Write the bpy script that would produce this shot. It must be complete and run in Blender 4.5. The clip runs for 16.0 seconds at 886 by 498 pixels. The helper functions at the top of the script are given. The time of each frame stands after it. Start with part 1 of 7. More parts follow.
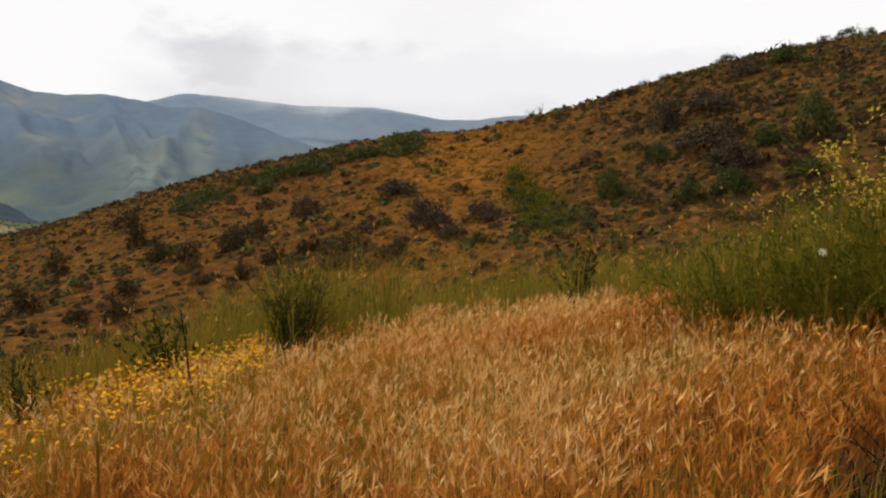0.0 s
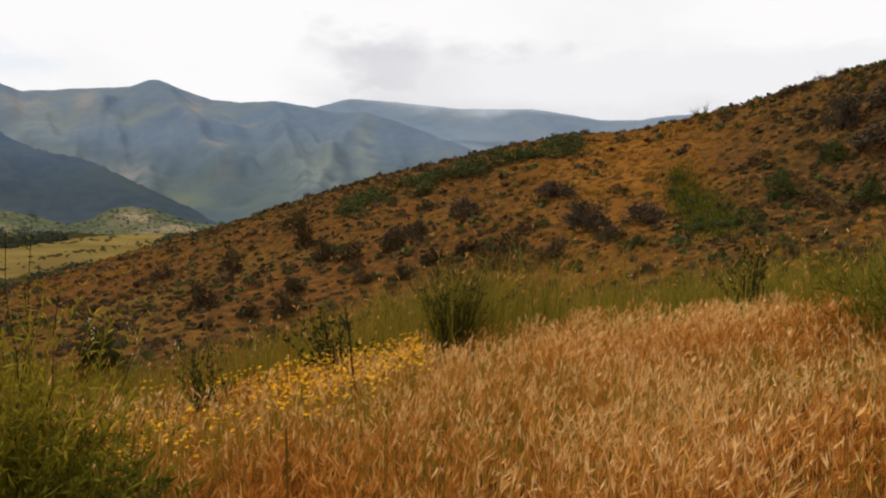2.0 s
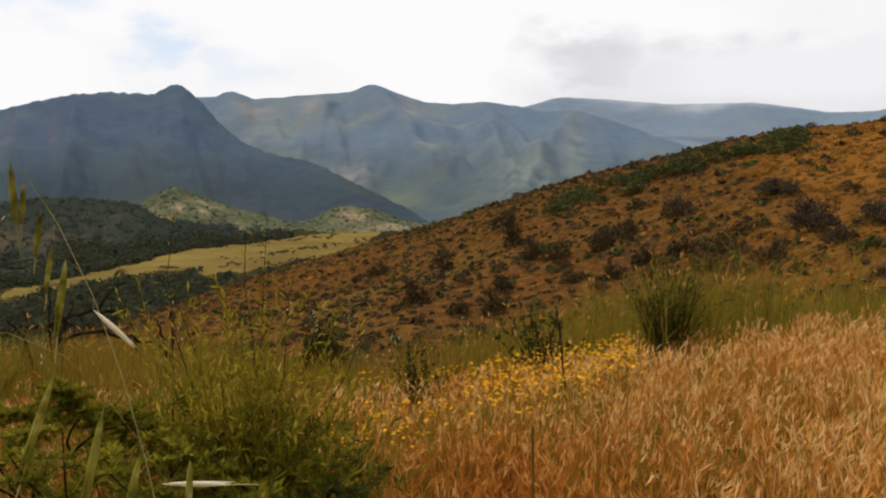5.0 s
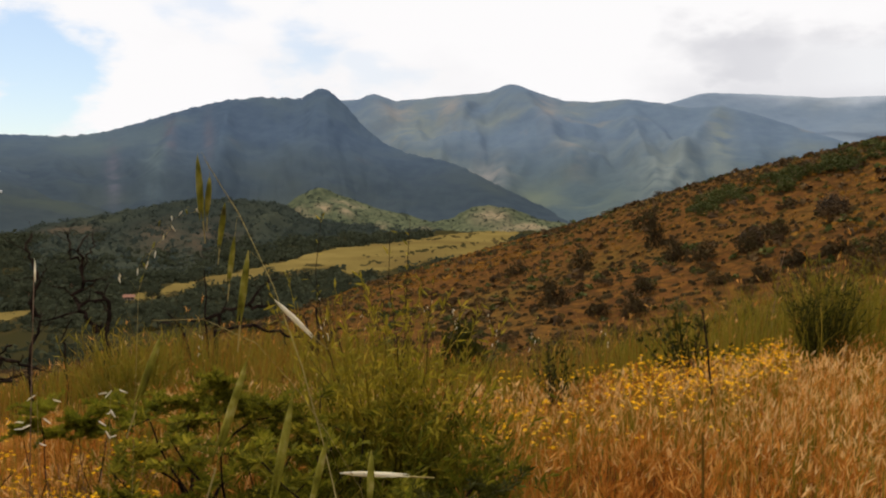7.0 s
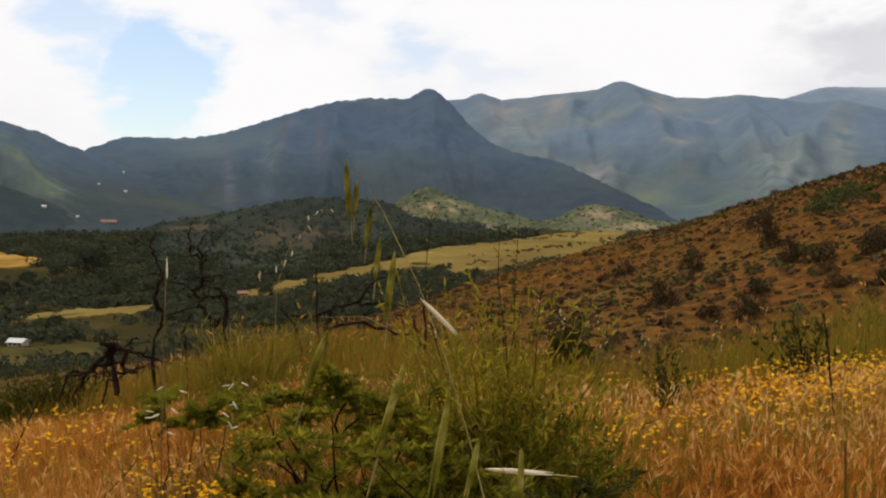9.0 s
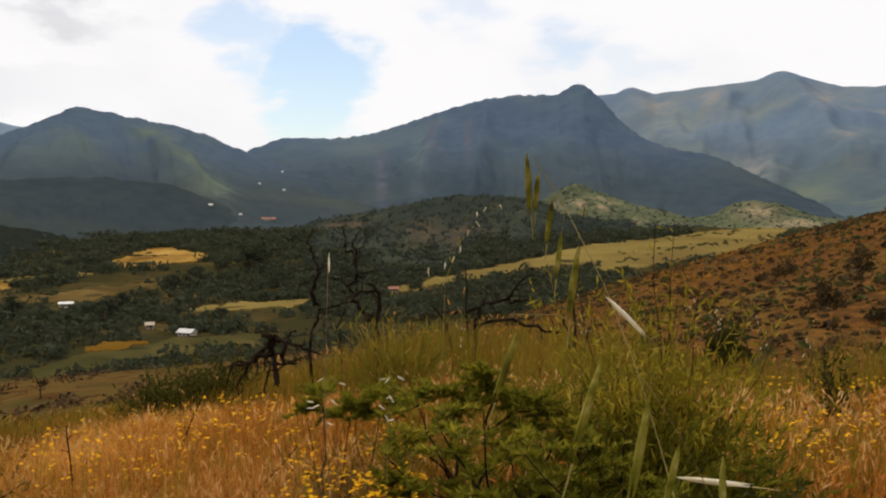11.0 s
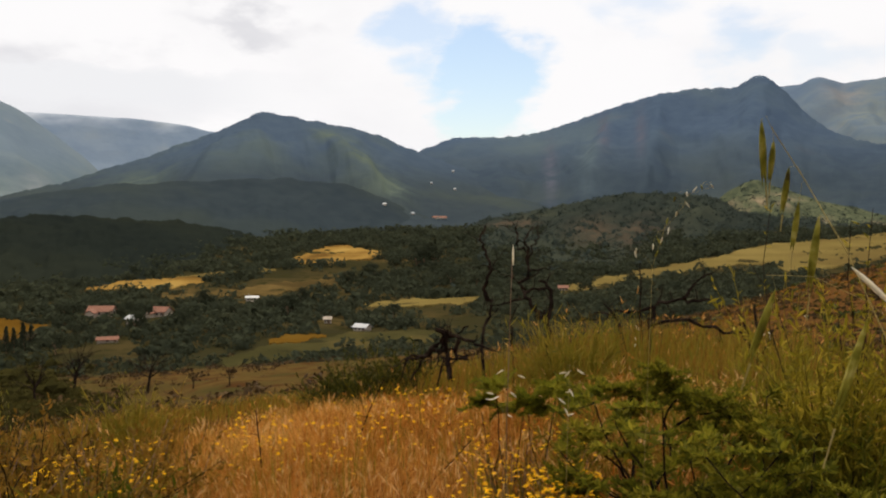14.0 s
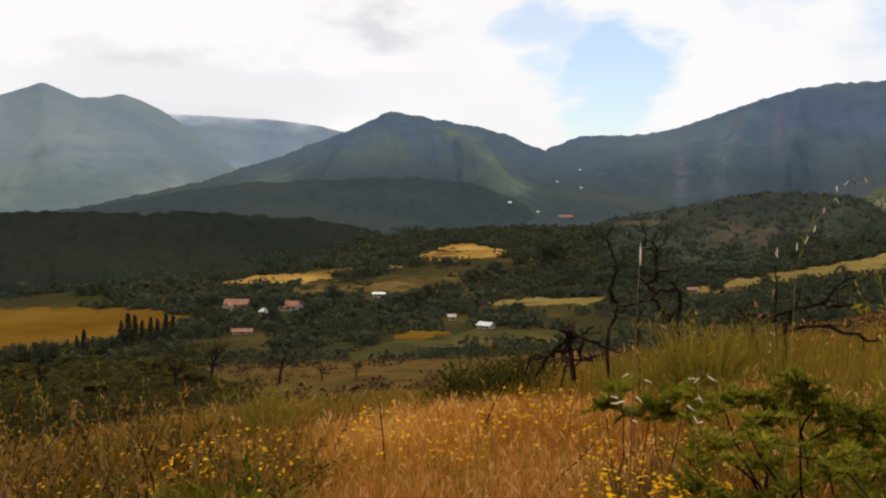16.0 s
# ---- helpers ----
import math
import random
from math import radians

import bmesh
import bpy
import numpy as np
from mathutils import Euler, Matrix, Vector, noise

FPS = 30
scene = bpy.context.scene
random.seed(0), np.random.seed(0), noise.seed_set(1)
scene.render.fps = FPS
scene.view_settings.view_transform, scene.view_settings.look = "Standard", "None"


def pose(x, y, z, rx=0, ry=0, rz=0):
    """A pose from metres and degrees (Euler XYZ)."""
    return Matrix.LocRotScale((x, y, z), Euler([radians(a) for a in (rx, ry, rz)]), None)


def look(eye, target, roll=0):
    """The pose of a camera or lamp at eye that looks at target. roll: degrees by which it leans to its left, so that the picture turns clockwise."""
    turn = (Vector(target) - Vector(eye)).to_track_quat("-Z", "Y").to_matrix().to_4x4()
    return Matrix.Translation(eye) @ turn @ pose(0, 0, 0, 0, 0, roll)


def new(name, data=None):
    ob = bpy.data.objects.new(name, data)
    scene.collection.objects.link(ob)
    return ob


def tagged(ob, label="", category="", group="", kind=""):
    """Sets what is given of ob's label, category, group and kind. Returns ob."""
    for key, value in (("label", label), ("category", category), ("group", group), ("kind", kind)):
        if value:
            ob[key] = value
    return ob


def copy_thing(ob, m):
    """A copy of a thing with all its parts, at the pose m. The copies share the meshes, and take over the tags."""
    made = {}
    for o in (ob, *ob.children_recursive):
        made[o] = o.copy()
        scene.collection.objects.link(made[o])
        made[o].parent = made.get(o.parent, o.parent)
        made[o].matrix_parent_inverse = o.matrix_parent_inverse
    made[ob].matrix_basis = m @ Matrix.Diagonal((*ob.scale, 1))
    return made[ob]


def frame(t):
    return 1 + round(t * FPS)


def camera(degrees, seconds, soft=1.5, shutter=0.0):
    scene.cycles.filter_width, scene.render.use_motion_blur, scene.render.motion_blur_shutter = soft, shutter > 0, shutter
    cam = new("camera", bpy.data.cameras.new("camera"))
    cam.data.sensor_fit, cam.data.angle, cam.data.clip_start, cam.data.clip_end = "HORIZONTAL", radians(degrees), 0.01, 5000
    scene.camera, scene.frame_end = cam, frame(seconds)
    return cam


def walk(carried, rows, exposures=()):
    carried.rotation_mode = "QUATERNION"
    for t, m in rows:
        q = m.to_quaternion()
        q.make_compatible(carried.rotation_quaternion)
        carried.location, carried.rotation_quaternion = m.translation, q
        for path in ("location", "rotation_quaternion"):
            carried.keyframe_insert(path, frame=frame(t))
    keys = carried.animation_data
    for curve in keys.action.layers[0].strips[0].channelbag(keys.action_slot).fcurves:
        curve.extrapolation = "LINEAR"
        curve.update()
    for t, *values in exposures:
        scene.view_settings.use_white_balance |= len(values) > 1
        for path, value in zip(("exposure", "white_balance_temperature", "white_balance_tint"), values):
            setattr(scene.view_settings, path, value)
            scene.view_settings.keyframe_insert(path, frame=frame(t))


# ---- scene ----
cam = camera(52.8, 16.0, soft=2.1)
PATH = [
    (0.0, pose(-0.000, -0.000, 1.500, 87.85, 0.13, -0.00)),
    (0.5, pose(-0.003, -0.001, 1.499, 88.03, 0.01, 3.44)),
    (1.0, pose(-0.007, -0.002, 1.498, 88.04, 0.10, 5.91)),
    (1.5, pose(-0.015, -0.003, 1.497, 88.05, 0.04, 7.83)),
    (2.0, pose(-0.015, -0.003, 1.497, 87.98, -0.04, 10.09)),
    (2.5, pose(-0.022, -0.005, 1.497, 88.03, 0.07, 12.50)),
    (3.0, pose(-0.030, -0.009, 1.498, 88.02, -0.01, 15.63)),
    (3.2, pose(-0.032, -0.008, 1.498, 88.00, -0.01, 16.72)),
    (5.3, pose(-0.049, -0.003, 1.498, 87.88, -0.10, 23.76)),
    (5.5, pose(-0.051, -0.003, 1.498, 87.87, -0.11, 24.06)),
    (6.0, pose(-0.060, 0.003, 1.495, 87.84, -0.03, 27.05)),
    (6.5, pose(-0.056, -0.014, 1.499, 87.86, -0.15, 27.97)),
    (7.0, pose(-0.068, -0.003, 1.494, 87.86, -0.06, 32.26)),
    (7.5, pose(-0.077, -0.017, 1.496, 87.82, -0.05, 34.47)),
    (8.0, pose(-0.074, -0.017, 1.496, 87.80, -0.08, 35.69)),
    (8.5, pose(-0.088, -0.009, 1.493, 87.77, -0.00, 38.03)),
    (9.0, pose(-0.080, -0.020, 1.495, 87.79, -0.11, 39.04)),
    (9.5, pose(-0.093, -0.009, 1.491, 87.69, -0.04, 42.10)),
    (10.0, pose(-0.090, -0.022, 1.494, 87.65, 0.07, 44.60)),
    (10.2, pose(-0.092, -0.022, 1.494, 87.64, 0.07, 45.42)),
    (12.3, pose(-0.112, -0.025, 1.490, 87.55, 0.01, 52.42)),
    (12.5, pose(-0.114, -0.025, 1.489, 87.54, 0.00, 52.90)),
    (13.0, pose(-0.126, -0.018, 1.488, 87.51, 0.08, 54.93)),
    (13.5, pose(-0.128, -0.044, 1.479, 87.54, 0.10, 56.73)),
    (14.0, pose(-0.114, -0.053, 1.479, 87.53, 0.26, 59.36)),
    (14.5, pose(-0.099, -0.066, 1.486, 87.52, 0.16, 60.94)),
    (15.0, pose(-0.117, -0.051, 1.479, 87.46, 0.13, 62.63)),
    (15.5, pose(-0.132, -0.039, 1.477, 87.48, 0.08, 65.15)),
    (16.0, pose(-0.142, -0.033, 1.476, 87.46, -0.07, 67.38)),
]
walk(cam, PATH)

# ---------------------------------------------------------------- light
SUN_AZ, SUN_EL = 62.0, 56.0


def heading(az, el):
    """Unit vector for a bearing (degrees to the left of +y) and a height above the horizon."""
    a, e = radians(az), radians(el)
    return Vector((-math.sin(a) * math.cos(e), math.cos(a) * math.cos(e), math.sin(e)))


sun = new("sun", bpy.data.lights.new("sun", "SUN"))
sun.data.energy, sun.data.angle, sun.data.color = 3.1, radians(4), (1.0, 0.87, 0.68)
sun.matrix_world = look(heading(SUN_AZ, SUN_EL) * 100, (0, 0, 0))

world = bpy.data.worlds.new("sky")
scene.world = world
world.use_nodes = True
wt = world.node_tree
wt.nodes.clear()


def wnode(kind, **values):
    n = wt.nodes.new(kind)
    for k, v in values.items():
        n.inputs[k].default_value = v
    return n


def wmath(op, a, b=None, c=None):
    n = wt.nodes.new("ShaderNodeMath")
    n.operation = op
    n.use_clamp = op in ("ADD", "SUBTRACT") and c == "clamp"
    for i, v in enumerate((a, b)):
        if v is None:
            continue
        if isinstance(v, (int, float)):
            n.inputs[i].default_value = v
        else:
            wt.links.new(v, n.inputs[i])
    return n.outputs[0]


coord = wt.nodes.new("ShaderNodeTexCoord")
warp = wnode("ShaderNodeTexNoise", Scale=11.0, Detail=6.0, Roughness=0.52)
flat = wt.nodes.new("ShaderNodeVectorMath")
flat.operation = "MULTIPLY"
flat.inputs[1].default_value = (1, 1, 2.2)
wt.links.new(coord.outputs["Generated"], flat.inputs[0])
wt.links.new(flat.outputs[0], warp.inputs["Vector"])
shift = wt.nodes.new("ShaderNodeVectorMath")
shift.operation = "MULTIPLY_ADD"
shift.inputs[1].default_value = (0.15, 0.15, 0.15)
wt.links.new(warp.outputs["Color"], shift.inputs[0])
wt.links.new(coord.outputs["Generated"], shift.inputs[2])
centred = wt.nodes.new("ShaderNodeVectorMath")
centred.operation = "SUBTRACT"
centred.inputs[1].default_value = (0.075, 0.075, 0.075)
wt.links.new(shift.outputs[0], centred.inputs[0])


def blob(az, el, size, edge, flatten=1.6):
    """A soft patch of sky round a bearing: 1 inside, 0 outside."""
    d = wt.nodes.new("ShaderNodeVectorMath")
    d.operation = "SUBTRACT"
    d.inputs[1].default_value = heading(az, el)
    wt.links.new(centred.outputs[0], d.inputs[0])
    m = wt.nodes.new("ShaderNodeVectorMath")
    m.operation = "MULTIPLY"
    m.inputs[1].default_value = (1, 1, flatten)
    wt.links.new(d.outputs[0], m.inputs[0])
    ln = wt.nodes.new("ShaderNodeVectorMath")
    ln.operation = "LENGTH"
    wt.links.new(m.outputs[0], ln.inputs[0])
    r = wt.nodes.new("ShaderNodeMapRange")
    r.interpolation_type = "SMOOTHSTEP"
    r.inputs["From Min"].default_value = math.radians(size + edge)
    r.inputs["From Max"].default_value = math.radians(max(size - edge, 0.01))
    wt.links.new(ln.outputs["Value"], r.inputs["Value"])
    return r.outputs[0]


gap = blob(56.8, 8.2, 3.8, 0.9, 0.9)
for az, el, size, edge, k in ((61.0, 11.2, 2.8, 1.3, 0.75), (41.0, 9.8, 2.8, 1.5, 0.6), (36.5, 9.0, 1.8, 1.2, 0.3), (47.5, 13.5, 2.2, 1.4, 0.4)):
    gap = wmath("MAXIMUM", gap, wmath("MULTIPLY", blob(az, el, size, edge, 1.3), k))
grey = wmath("MULTIPLY", blob(14.0, 9.8, 3.6, 2.6, 2.2), 0.75)
for az, el, size, edge, k in ((71.5, 11.9, 2.8, 2.2, 0.55), (84.0, 6.9, 7.0, 4.0, 0.5), (8.0, 7.2, 9.0, 4.0, 0.6), (-4.0, 7.4, 6.0, 4.0, 0.5)):
    grey = wmath("MAXIMUM", grey, wmath("MULTIPLY", blob(az, el, size, edge, 3.2), k))
billow = wnode("ShaderNodeTexNoise", Scale=3.2, Detail=7.0, Roughness=0.55)
wt.links.new(flat.outputs[0], billow.inputs["Vector"])
shade = wt.nodes.new("ShaderNodeMapRange")
shade.inputs["From Min"].default_value, shade.inputs["From Max"].default_value = 0.5, 0.75
shade.inputs["To Max"].default_value = 0.22
wt.links.new(billow.outputs["Fac"], shade.inputs["Value"])
grey = wmath("ADD", grey, shade.outputs[0], "clamp")
tone = wt.nodes.new("ShaderNodeMixRGB")
tone.inputs[1].default_value = (0.985, 0.97, 0.975, 1)
tone.inputs[2].default_value = (0.62, 0.62, 0.665, 1)
wt.links.new(grey, tone.inputs[0])
cloud_bg = wnode("ShaderNodeBackground", Strength=1.0)
wt.links.new(tone.outputs[0], cloud_bg.inputs["Color"])
sky = wt.nodes.new("ShaderNodeTexSky")
sky.sky_type, sky.sun_disc = "NISHITA", False
sky.sun_elevation, sky.sun_rotation = radians(SUN_EL), radians(-SUN_AZ)
sky_bg = wnode("ShaderNodeBackground", Strength=0.12)
wt.links.new(sky.outputs[0], sky_bg.inputs["Color"])
both = wt.nodes.new("ShaderNodeMixShader")
wt.links.new(gap, both.inputs[0])
wt.links.new(cloud_bg.outputs[0], both.inputs[1])
wt.links.new(sky_bg.outputs[0], both.inputs[2])
wout = wt.nodes.new("ShaderNodeOutputWorld")
wt.links.new(both.outputs[0], wout.inputs["Surface"])

# ---------------------------------------------------------------- materials


def material(name, colours, scale=3.0, rough=0.85, bump=0.0, bump_scale=20.0, leaf=0.0, vary="noise", metal=0.0, detail=6.0, fine=0.35, contrast=1.0):
    """A surface whose colour runs over a ramp. vary: noise (place), island (each piece of a mesh) or object (each object). leaf: light let through."""
    m = bpy.data.materials.new(name)
    m.use_nodes = True
    nt = m.node_tree
    n, link = nt.nodes, nt.links.new
    bsdf = n["Principled BSDF"]
    bsdf.inputs["Roughness"].default_value = rough
    bsdf.inputs["Metallic"].default_value = metal
    bsdf.inputs["Specular IOR Level"].default_value = 0.0 if rough >= 0.9 else 0.06 if leaf else 0.25
    geo = n.new("ShaderNodeNewGeometry")
    big = n.new("ShaderNodeTexNoise")
    big.inputs["Scale"].default_value, big.inputs["Detail"].default_value = scale, detail
    link(geo.outputs["Position"], big.inputs["Vector"])
    spread = n.new("ShaderNodeMapRange")
    spread.inputs["From Min"].default_value = 0.5 - 0.24 / contrast
    spread.inputs["From Max"].default_value = 0.5 + 0.24 / contrast
    link(big.outputs["Fac"], spread.inputs["Value"])
    factor = spread.outputs[0]
    if vary != "noise":
        info = n.new("ShaderNodeObjectInfo") if vary == "object" else geo
        rnd = info.outputs["Random"] if vary == "object" else geo.outputs["Random Per Island"]
        mix = n.new("ShaderNodeMix")
        mix.inputs[0].default_value = fine
        link(rnd, mix.inputs[2])
        link(factor, mix.inputs[3])
        factor = mix.outputs[0]
    ramp = n.new("ShaderNodeValToRGB")
    while len(ramp.color_ramp.elements) < len(colours):
        ramp.color_ramp.elements.new(0.5)
    for i, c in enumerate(colours):
        e = ramp.color_ramp.elements[i]
        e.position = i / max(1, len(colours) - 1)
        e.color = (*c, 1)
    link(factor, ramp.inputs[0])
    link(ramp.outputs[0], bsdf.inputs["Base Color"])
    if bump:
        grain = n.new("ShaderNodeTexNoise")
        grain.inputs["Scale"].default_value, grain.inputs["Detail"].default_value = bump_scale, 5.0
        link(geo.outputs["Position"], grain.inputs["Vector"])
        b = n.new("ShaderNodeBump")
        b.inputs["Strength"].default_value, b.inputs["Distance"].default_value = bump, 1.0 / bump_scale
        link(grain.outputs["Fac"], b.inputs["Height"])
        link(b.outputs[0], bsdf.inputs["Normal"])
    if leaf:
        thin = n.new("ShaderNodeBsdfTranslucent")
        link(ramp.outputs[0], thin.inputs["Color"])
        mixs = n.new("ShaderNodeMixShader")
        mixs.inputs[0].default_value = leaf
        link(bsdf.outputs[0], mixs.inputs[1])
        link(thin.outputs[0], mixs.inputs[2])
        link(mixs.outputs[0], n["Material Output"].inputs["Surface"])
    return m


STRAW_PALE = material("pale_straw", [(0.46, 0.178, 0.030), (0.63, 0.282, 0.058), (0.76, 0.415, 0.120)], 2.2, 0.7, leaf=0.25, vary="island", fine=0.5)
STRAW_RUST = material("rusty_straw", [(0.10, 0.024, 0.004), (0.20, 0.056, 0.008), (0.33, 0.115, 0.018)], 2.2, 0.7, leaf=0.25, vary="island", fine=0.5)
HEAD_PALE = material("pale_seed_head", [(0.52, 0.26, 0.066), (0.69, 0.415, 0.15), (0.83, 0.60, 0.30)], 2.2, 0.7, leaf=0.25, vary="island", fine=0.5)
HEAD_RUST = material("rusty_seed_head", [(0.24, 0.07, 0.009), (0.42, 0.15, 0.02), (0.58, 0.26, 0.05)], 2.2, 0.7, leaf=0.25, vary="island", fine=0.5)
STRAW = material("dry_straw", [(0.215, 0.063, 0.006), (0.40, 0.142, 0.015), (0.57, 0.245, 0.037), (0.69, 0.375, 0.086)], 2.2, 0.7, leaf=0.25, vary="island", fine=0.5, contrast=1.2)
HEAD = material("dry_seed_head", [(0.34, 0.112, 0.013), (0.53, 0.222, 0.037), (0.68, 0.365, 0.10), (0.79, 0.53, 0.23)], 2.2, 0.7, leaf=0.25, vary="island", fine=0.5, contrast=1.2)
GREEN = material("green_blade", [(0.069, 0.068, 0.007), (0.150, 0.134, 0.013), (0.245, 0.187, 0.022), (0.40, 0.255, 0.035)], 0.8, 0.6, leaf=0.35, vary="island", fine=0.5)
CLUMP = material("dry_clump", [(0.07, 0.030, 0.008), (0.20, 0.094, 0.019), (0.40, 0.22, 0.055)], 0.3, 0.85, leaf=0.2, vary="island", fine=0.5)
CUSHION_GOLD = material("golden_cushion", [(0.122, 0.054, 0.010), (0.188, 0.087, 0.015), (0.262, 0.136, 0.028)], 0.25, 0.9, bump=0.6, bump_scale=9, vary="island", fine=0.5)
CUSHION_OLIVE = material("olive_cushion", [(0.05, 0.030, 0.010), (0.088, 0.058, 0.017), (0.13, 0.092, 0.026)], 0.25, 0.9, bump=0.6, bump_scale=9, vary="island", fine=0.5)
CUSHION_DARK = material("dark_cushion", [(0.026, 0.018, 0.009), (0.044, 0.031, 0.014), (0.075, 0.052, 0.021)], 0.25, 0.9, bump=0.6, bump_scale=9, vary="island", fine=0.5)
WEED = material("seedy_weed", [(0.062, 0.037, 0.006), (0.165, 0.092, 0.012), (0.30, 0.152, 0.022), (0.43, 0.24, 0.05)], 2.0, 0.8, leaf=0.25, vary="island", fine=0.5)
SEEDY = material("dark_seed_weed", [(0.048, 0.028, 0.006), (0.12, 0.070, 0.012), (0.23, 0.13, 0.021), (0.40, 0.23, 0.05)], 2.0, 0.8, leaf=0.25, vary="island", fine=0.5)
LUSH = material("fresh_leaf", [(0.028, 0.034, 0.003), (0.070, 0.077, 0.006), (0.138, 0.132, 0.010), (0.26, 0.217, 0.022)], 3.0, 0.55, leaf=0.45, vary="island", fine=0.5)
DARKLEAF = material("dark_leaf", [(0.016, 0.019, 0.003), (0.040, 0.041, 0.006), (0.085, 0.076, 0.011)], 0.6, 0.6, leaf=0.35, vary="island", fine=0.5)
SCRUB = material("scrub_leaf", [(0.028, 0.019, 0.008), (0.052, 0.036, 0.014), (0.10, 0.066, 0.022)], 0.15, 0.7, leaf=0.15, vary="island", fine=0.5)
SCRUB_GREEN = material("scrub_green_leaf", [(0.026, 0.033, 0.009), (0.052, 0.060, 0.014), (0.10, 0.104, 0.024)], 0.15, 0.7, leaf=0.15, vary="island", fine=0.5)
PURPLE = material("purple_brown_leaf", [(0.036, 0.026, 0.016), (0.060, 0.043, 0.027), (0.10, 0.073, 0.044)], 0.15, 0.8, leaf=0.15, vary="island", fine=0.5)
TWIG = material("dry_twig", [(0.10, 0.06, 0.03), (0.20, 0.13, 0.08), (0.30, 0.22, 0.15)], 8, 0.9, bump=0.3, bump_scale=120)
CHAR = material("charred_bark", [(0.010, 0.007, 0.006), (0.022, 0.015, 0.011), (0.048, 0.033, 0.024)], 9, 0.95, bump=0.5, bump_scale=90)
LEMON = material("lemon_petal", [(0.78, 0.60, 0.03), (0.88, 0.74, 0.10)], 2, 0.5, leaf=0.3, vary="island", fine=0.6)
PETAL = material("yellow_petal", [(0.90, 0.42, 0.006), (0.95, 0.53, 0.008), (0.96, 0.63, 0.02)], 2, 0.5, leaf=0.3, vary="island", fine=0.6)
OAT = material("green_oat_husk", [(0.055, 0.040, 0.010), (0.19, 0.175, 0.018), (0.34, 0.30, 0.04), (0.56, 0.47, 0.14)], 130, 0.5, leaf=0.4, bump=0.3, bump_scale=900)
OAT_PALE = material("silvery_oat_husk", [(0.80, 0.74, 0.56), (0.92, 0.88, 0.76)], 60, 0.4, leaf=0.6)
OAT_STEM = material("oat_stem", [(0.25, 0.19, 0.055), (0.42, 0.33, 0.12)], 30, 0.6, leaf=0.2)
WOODS = material("valley_tree_leaf", [(0.034, 0.040, 0.025), (0.046, 0.052, 0.031), (0.068, 0.072, 0.040)], 0.03, 0.9, leaf=0.3, vary="island", fine=0.6)
THICKET = material("thicket_leaf", [(0.030, 0.027, 0.009), (0.046, 0.041, 0.012), (0.078, 0.065, 0.018)], 0.2, 0.9, leaf=0.3, vary="island", fine=0.6)
TILE = material("red_roof_tile", [(0.16, 0.064, 0.036), (0.25, 0.108, 0.066)], 0.8, 0.8, bump=0.4, bump_scale=3)
SHEET = material("pale_sheet_roof", [(0.36, 0.36, 0.35), (0.50, 0.50, 0.50)], 0.6, 0.5)
BROWNLEAF = material("brown_scrub_leaf", [(0.034, 0.021, 0.010), (0.070, 0.042, 0.018), (0.14, 0.085, 0.032)], 0.15, 0.8, leaf=0.1, vary="island", fine=0.5)
SPRAY = material("spray_leaf", [(0.052, 0.060, 0.006), (0.126, 0.134, 0.011), (0.25, 0.232, 0.020), (0.44, 0.36, 0.04)], 3.0, 0.6, leaf=0.45, vary="island", fine=0.6)
THORN = material("thorn_leaf", [(0.036, 0.041, 0.005), (0.100, 0.102, 0.009), (0.23, 0.205, 0.018), (0.44, 0.35, 0.04)], 3.0, 0.6, leaf=0.5, vary="island", fine=0.5)
FINE_STRAW = material("fine_orange_grass", [(0.30, 0.105, 0.012), (0.50, 0.215, 0.032), (0.66, 0.34, 0.075), (0.78, 0.48, 0.15)], 1.2, 0.75, leaf=0.3, vary="island", fine=0.5)
PLASTER = material("house_plaster", [(0.34, 0.28, 0.22), (0.46, 0.39, 0.31)], 0.5, 0.9)
PANE = material("dark_window_pane", [(0.02, 0.022, 0.025), (0.04, 0.045, 0.05)], 1, 0.15)

# ---------------------------------------------------------------- lie of the land
EYE_Z = 1.5
AZ = [-180, -60, -40, -28, -18, -8, 0, 6.5, 13.5, 20, 26.5, 31, 36, 42, 48, 54, 65, 78, 90, 105, 140, 180]
Z5 = [.8, .6, .5, .3, .2, .1, .0, -.1, -.15, -.25, -.35, -.35, -.35, -.35, -.35, -.4, -.45, -.5, -.6, -.7, .0, .8]
Z11 = [2, 1.3, .9, .55, .35, .15, .05, -.1, -.3, -.5, -.75, -.7, -.7, -.6, -.55, -.65, -.95, -1.15, -1.4, -1.7, 0, 2]
Z40 = [8, 4, 1.5, -1, -3, -4.5, -5, -5.5, -6, -6.5, -7, -6.5, -6, -6, -6, -6.5, -7.5, -8, -8.5, -9, 0, 8]
Z70 = [14, 10, 6, 2, -.5, -2.5, -4, -5.5, -6.5, -7.5, -8, -8.5, -9, -9.5, -9.5, -10, -12, -13, -13.5, -14, 0, 14]
RC = [150, 150, 150, 150, 155, 165, 175, 190, 210, 230, 255, 280, 300, 300, 260, 220, 210, 210, 210, 210, 180, 150]
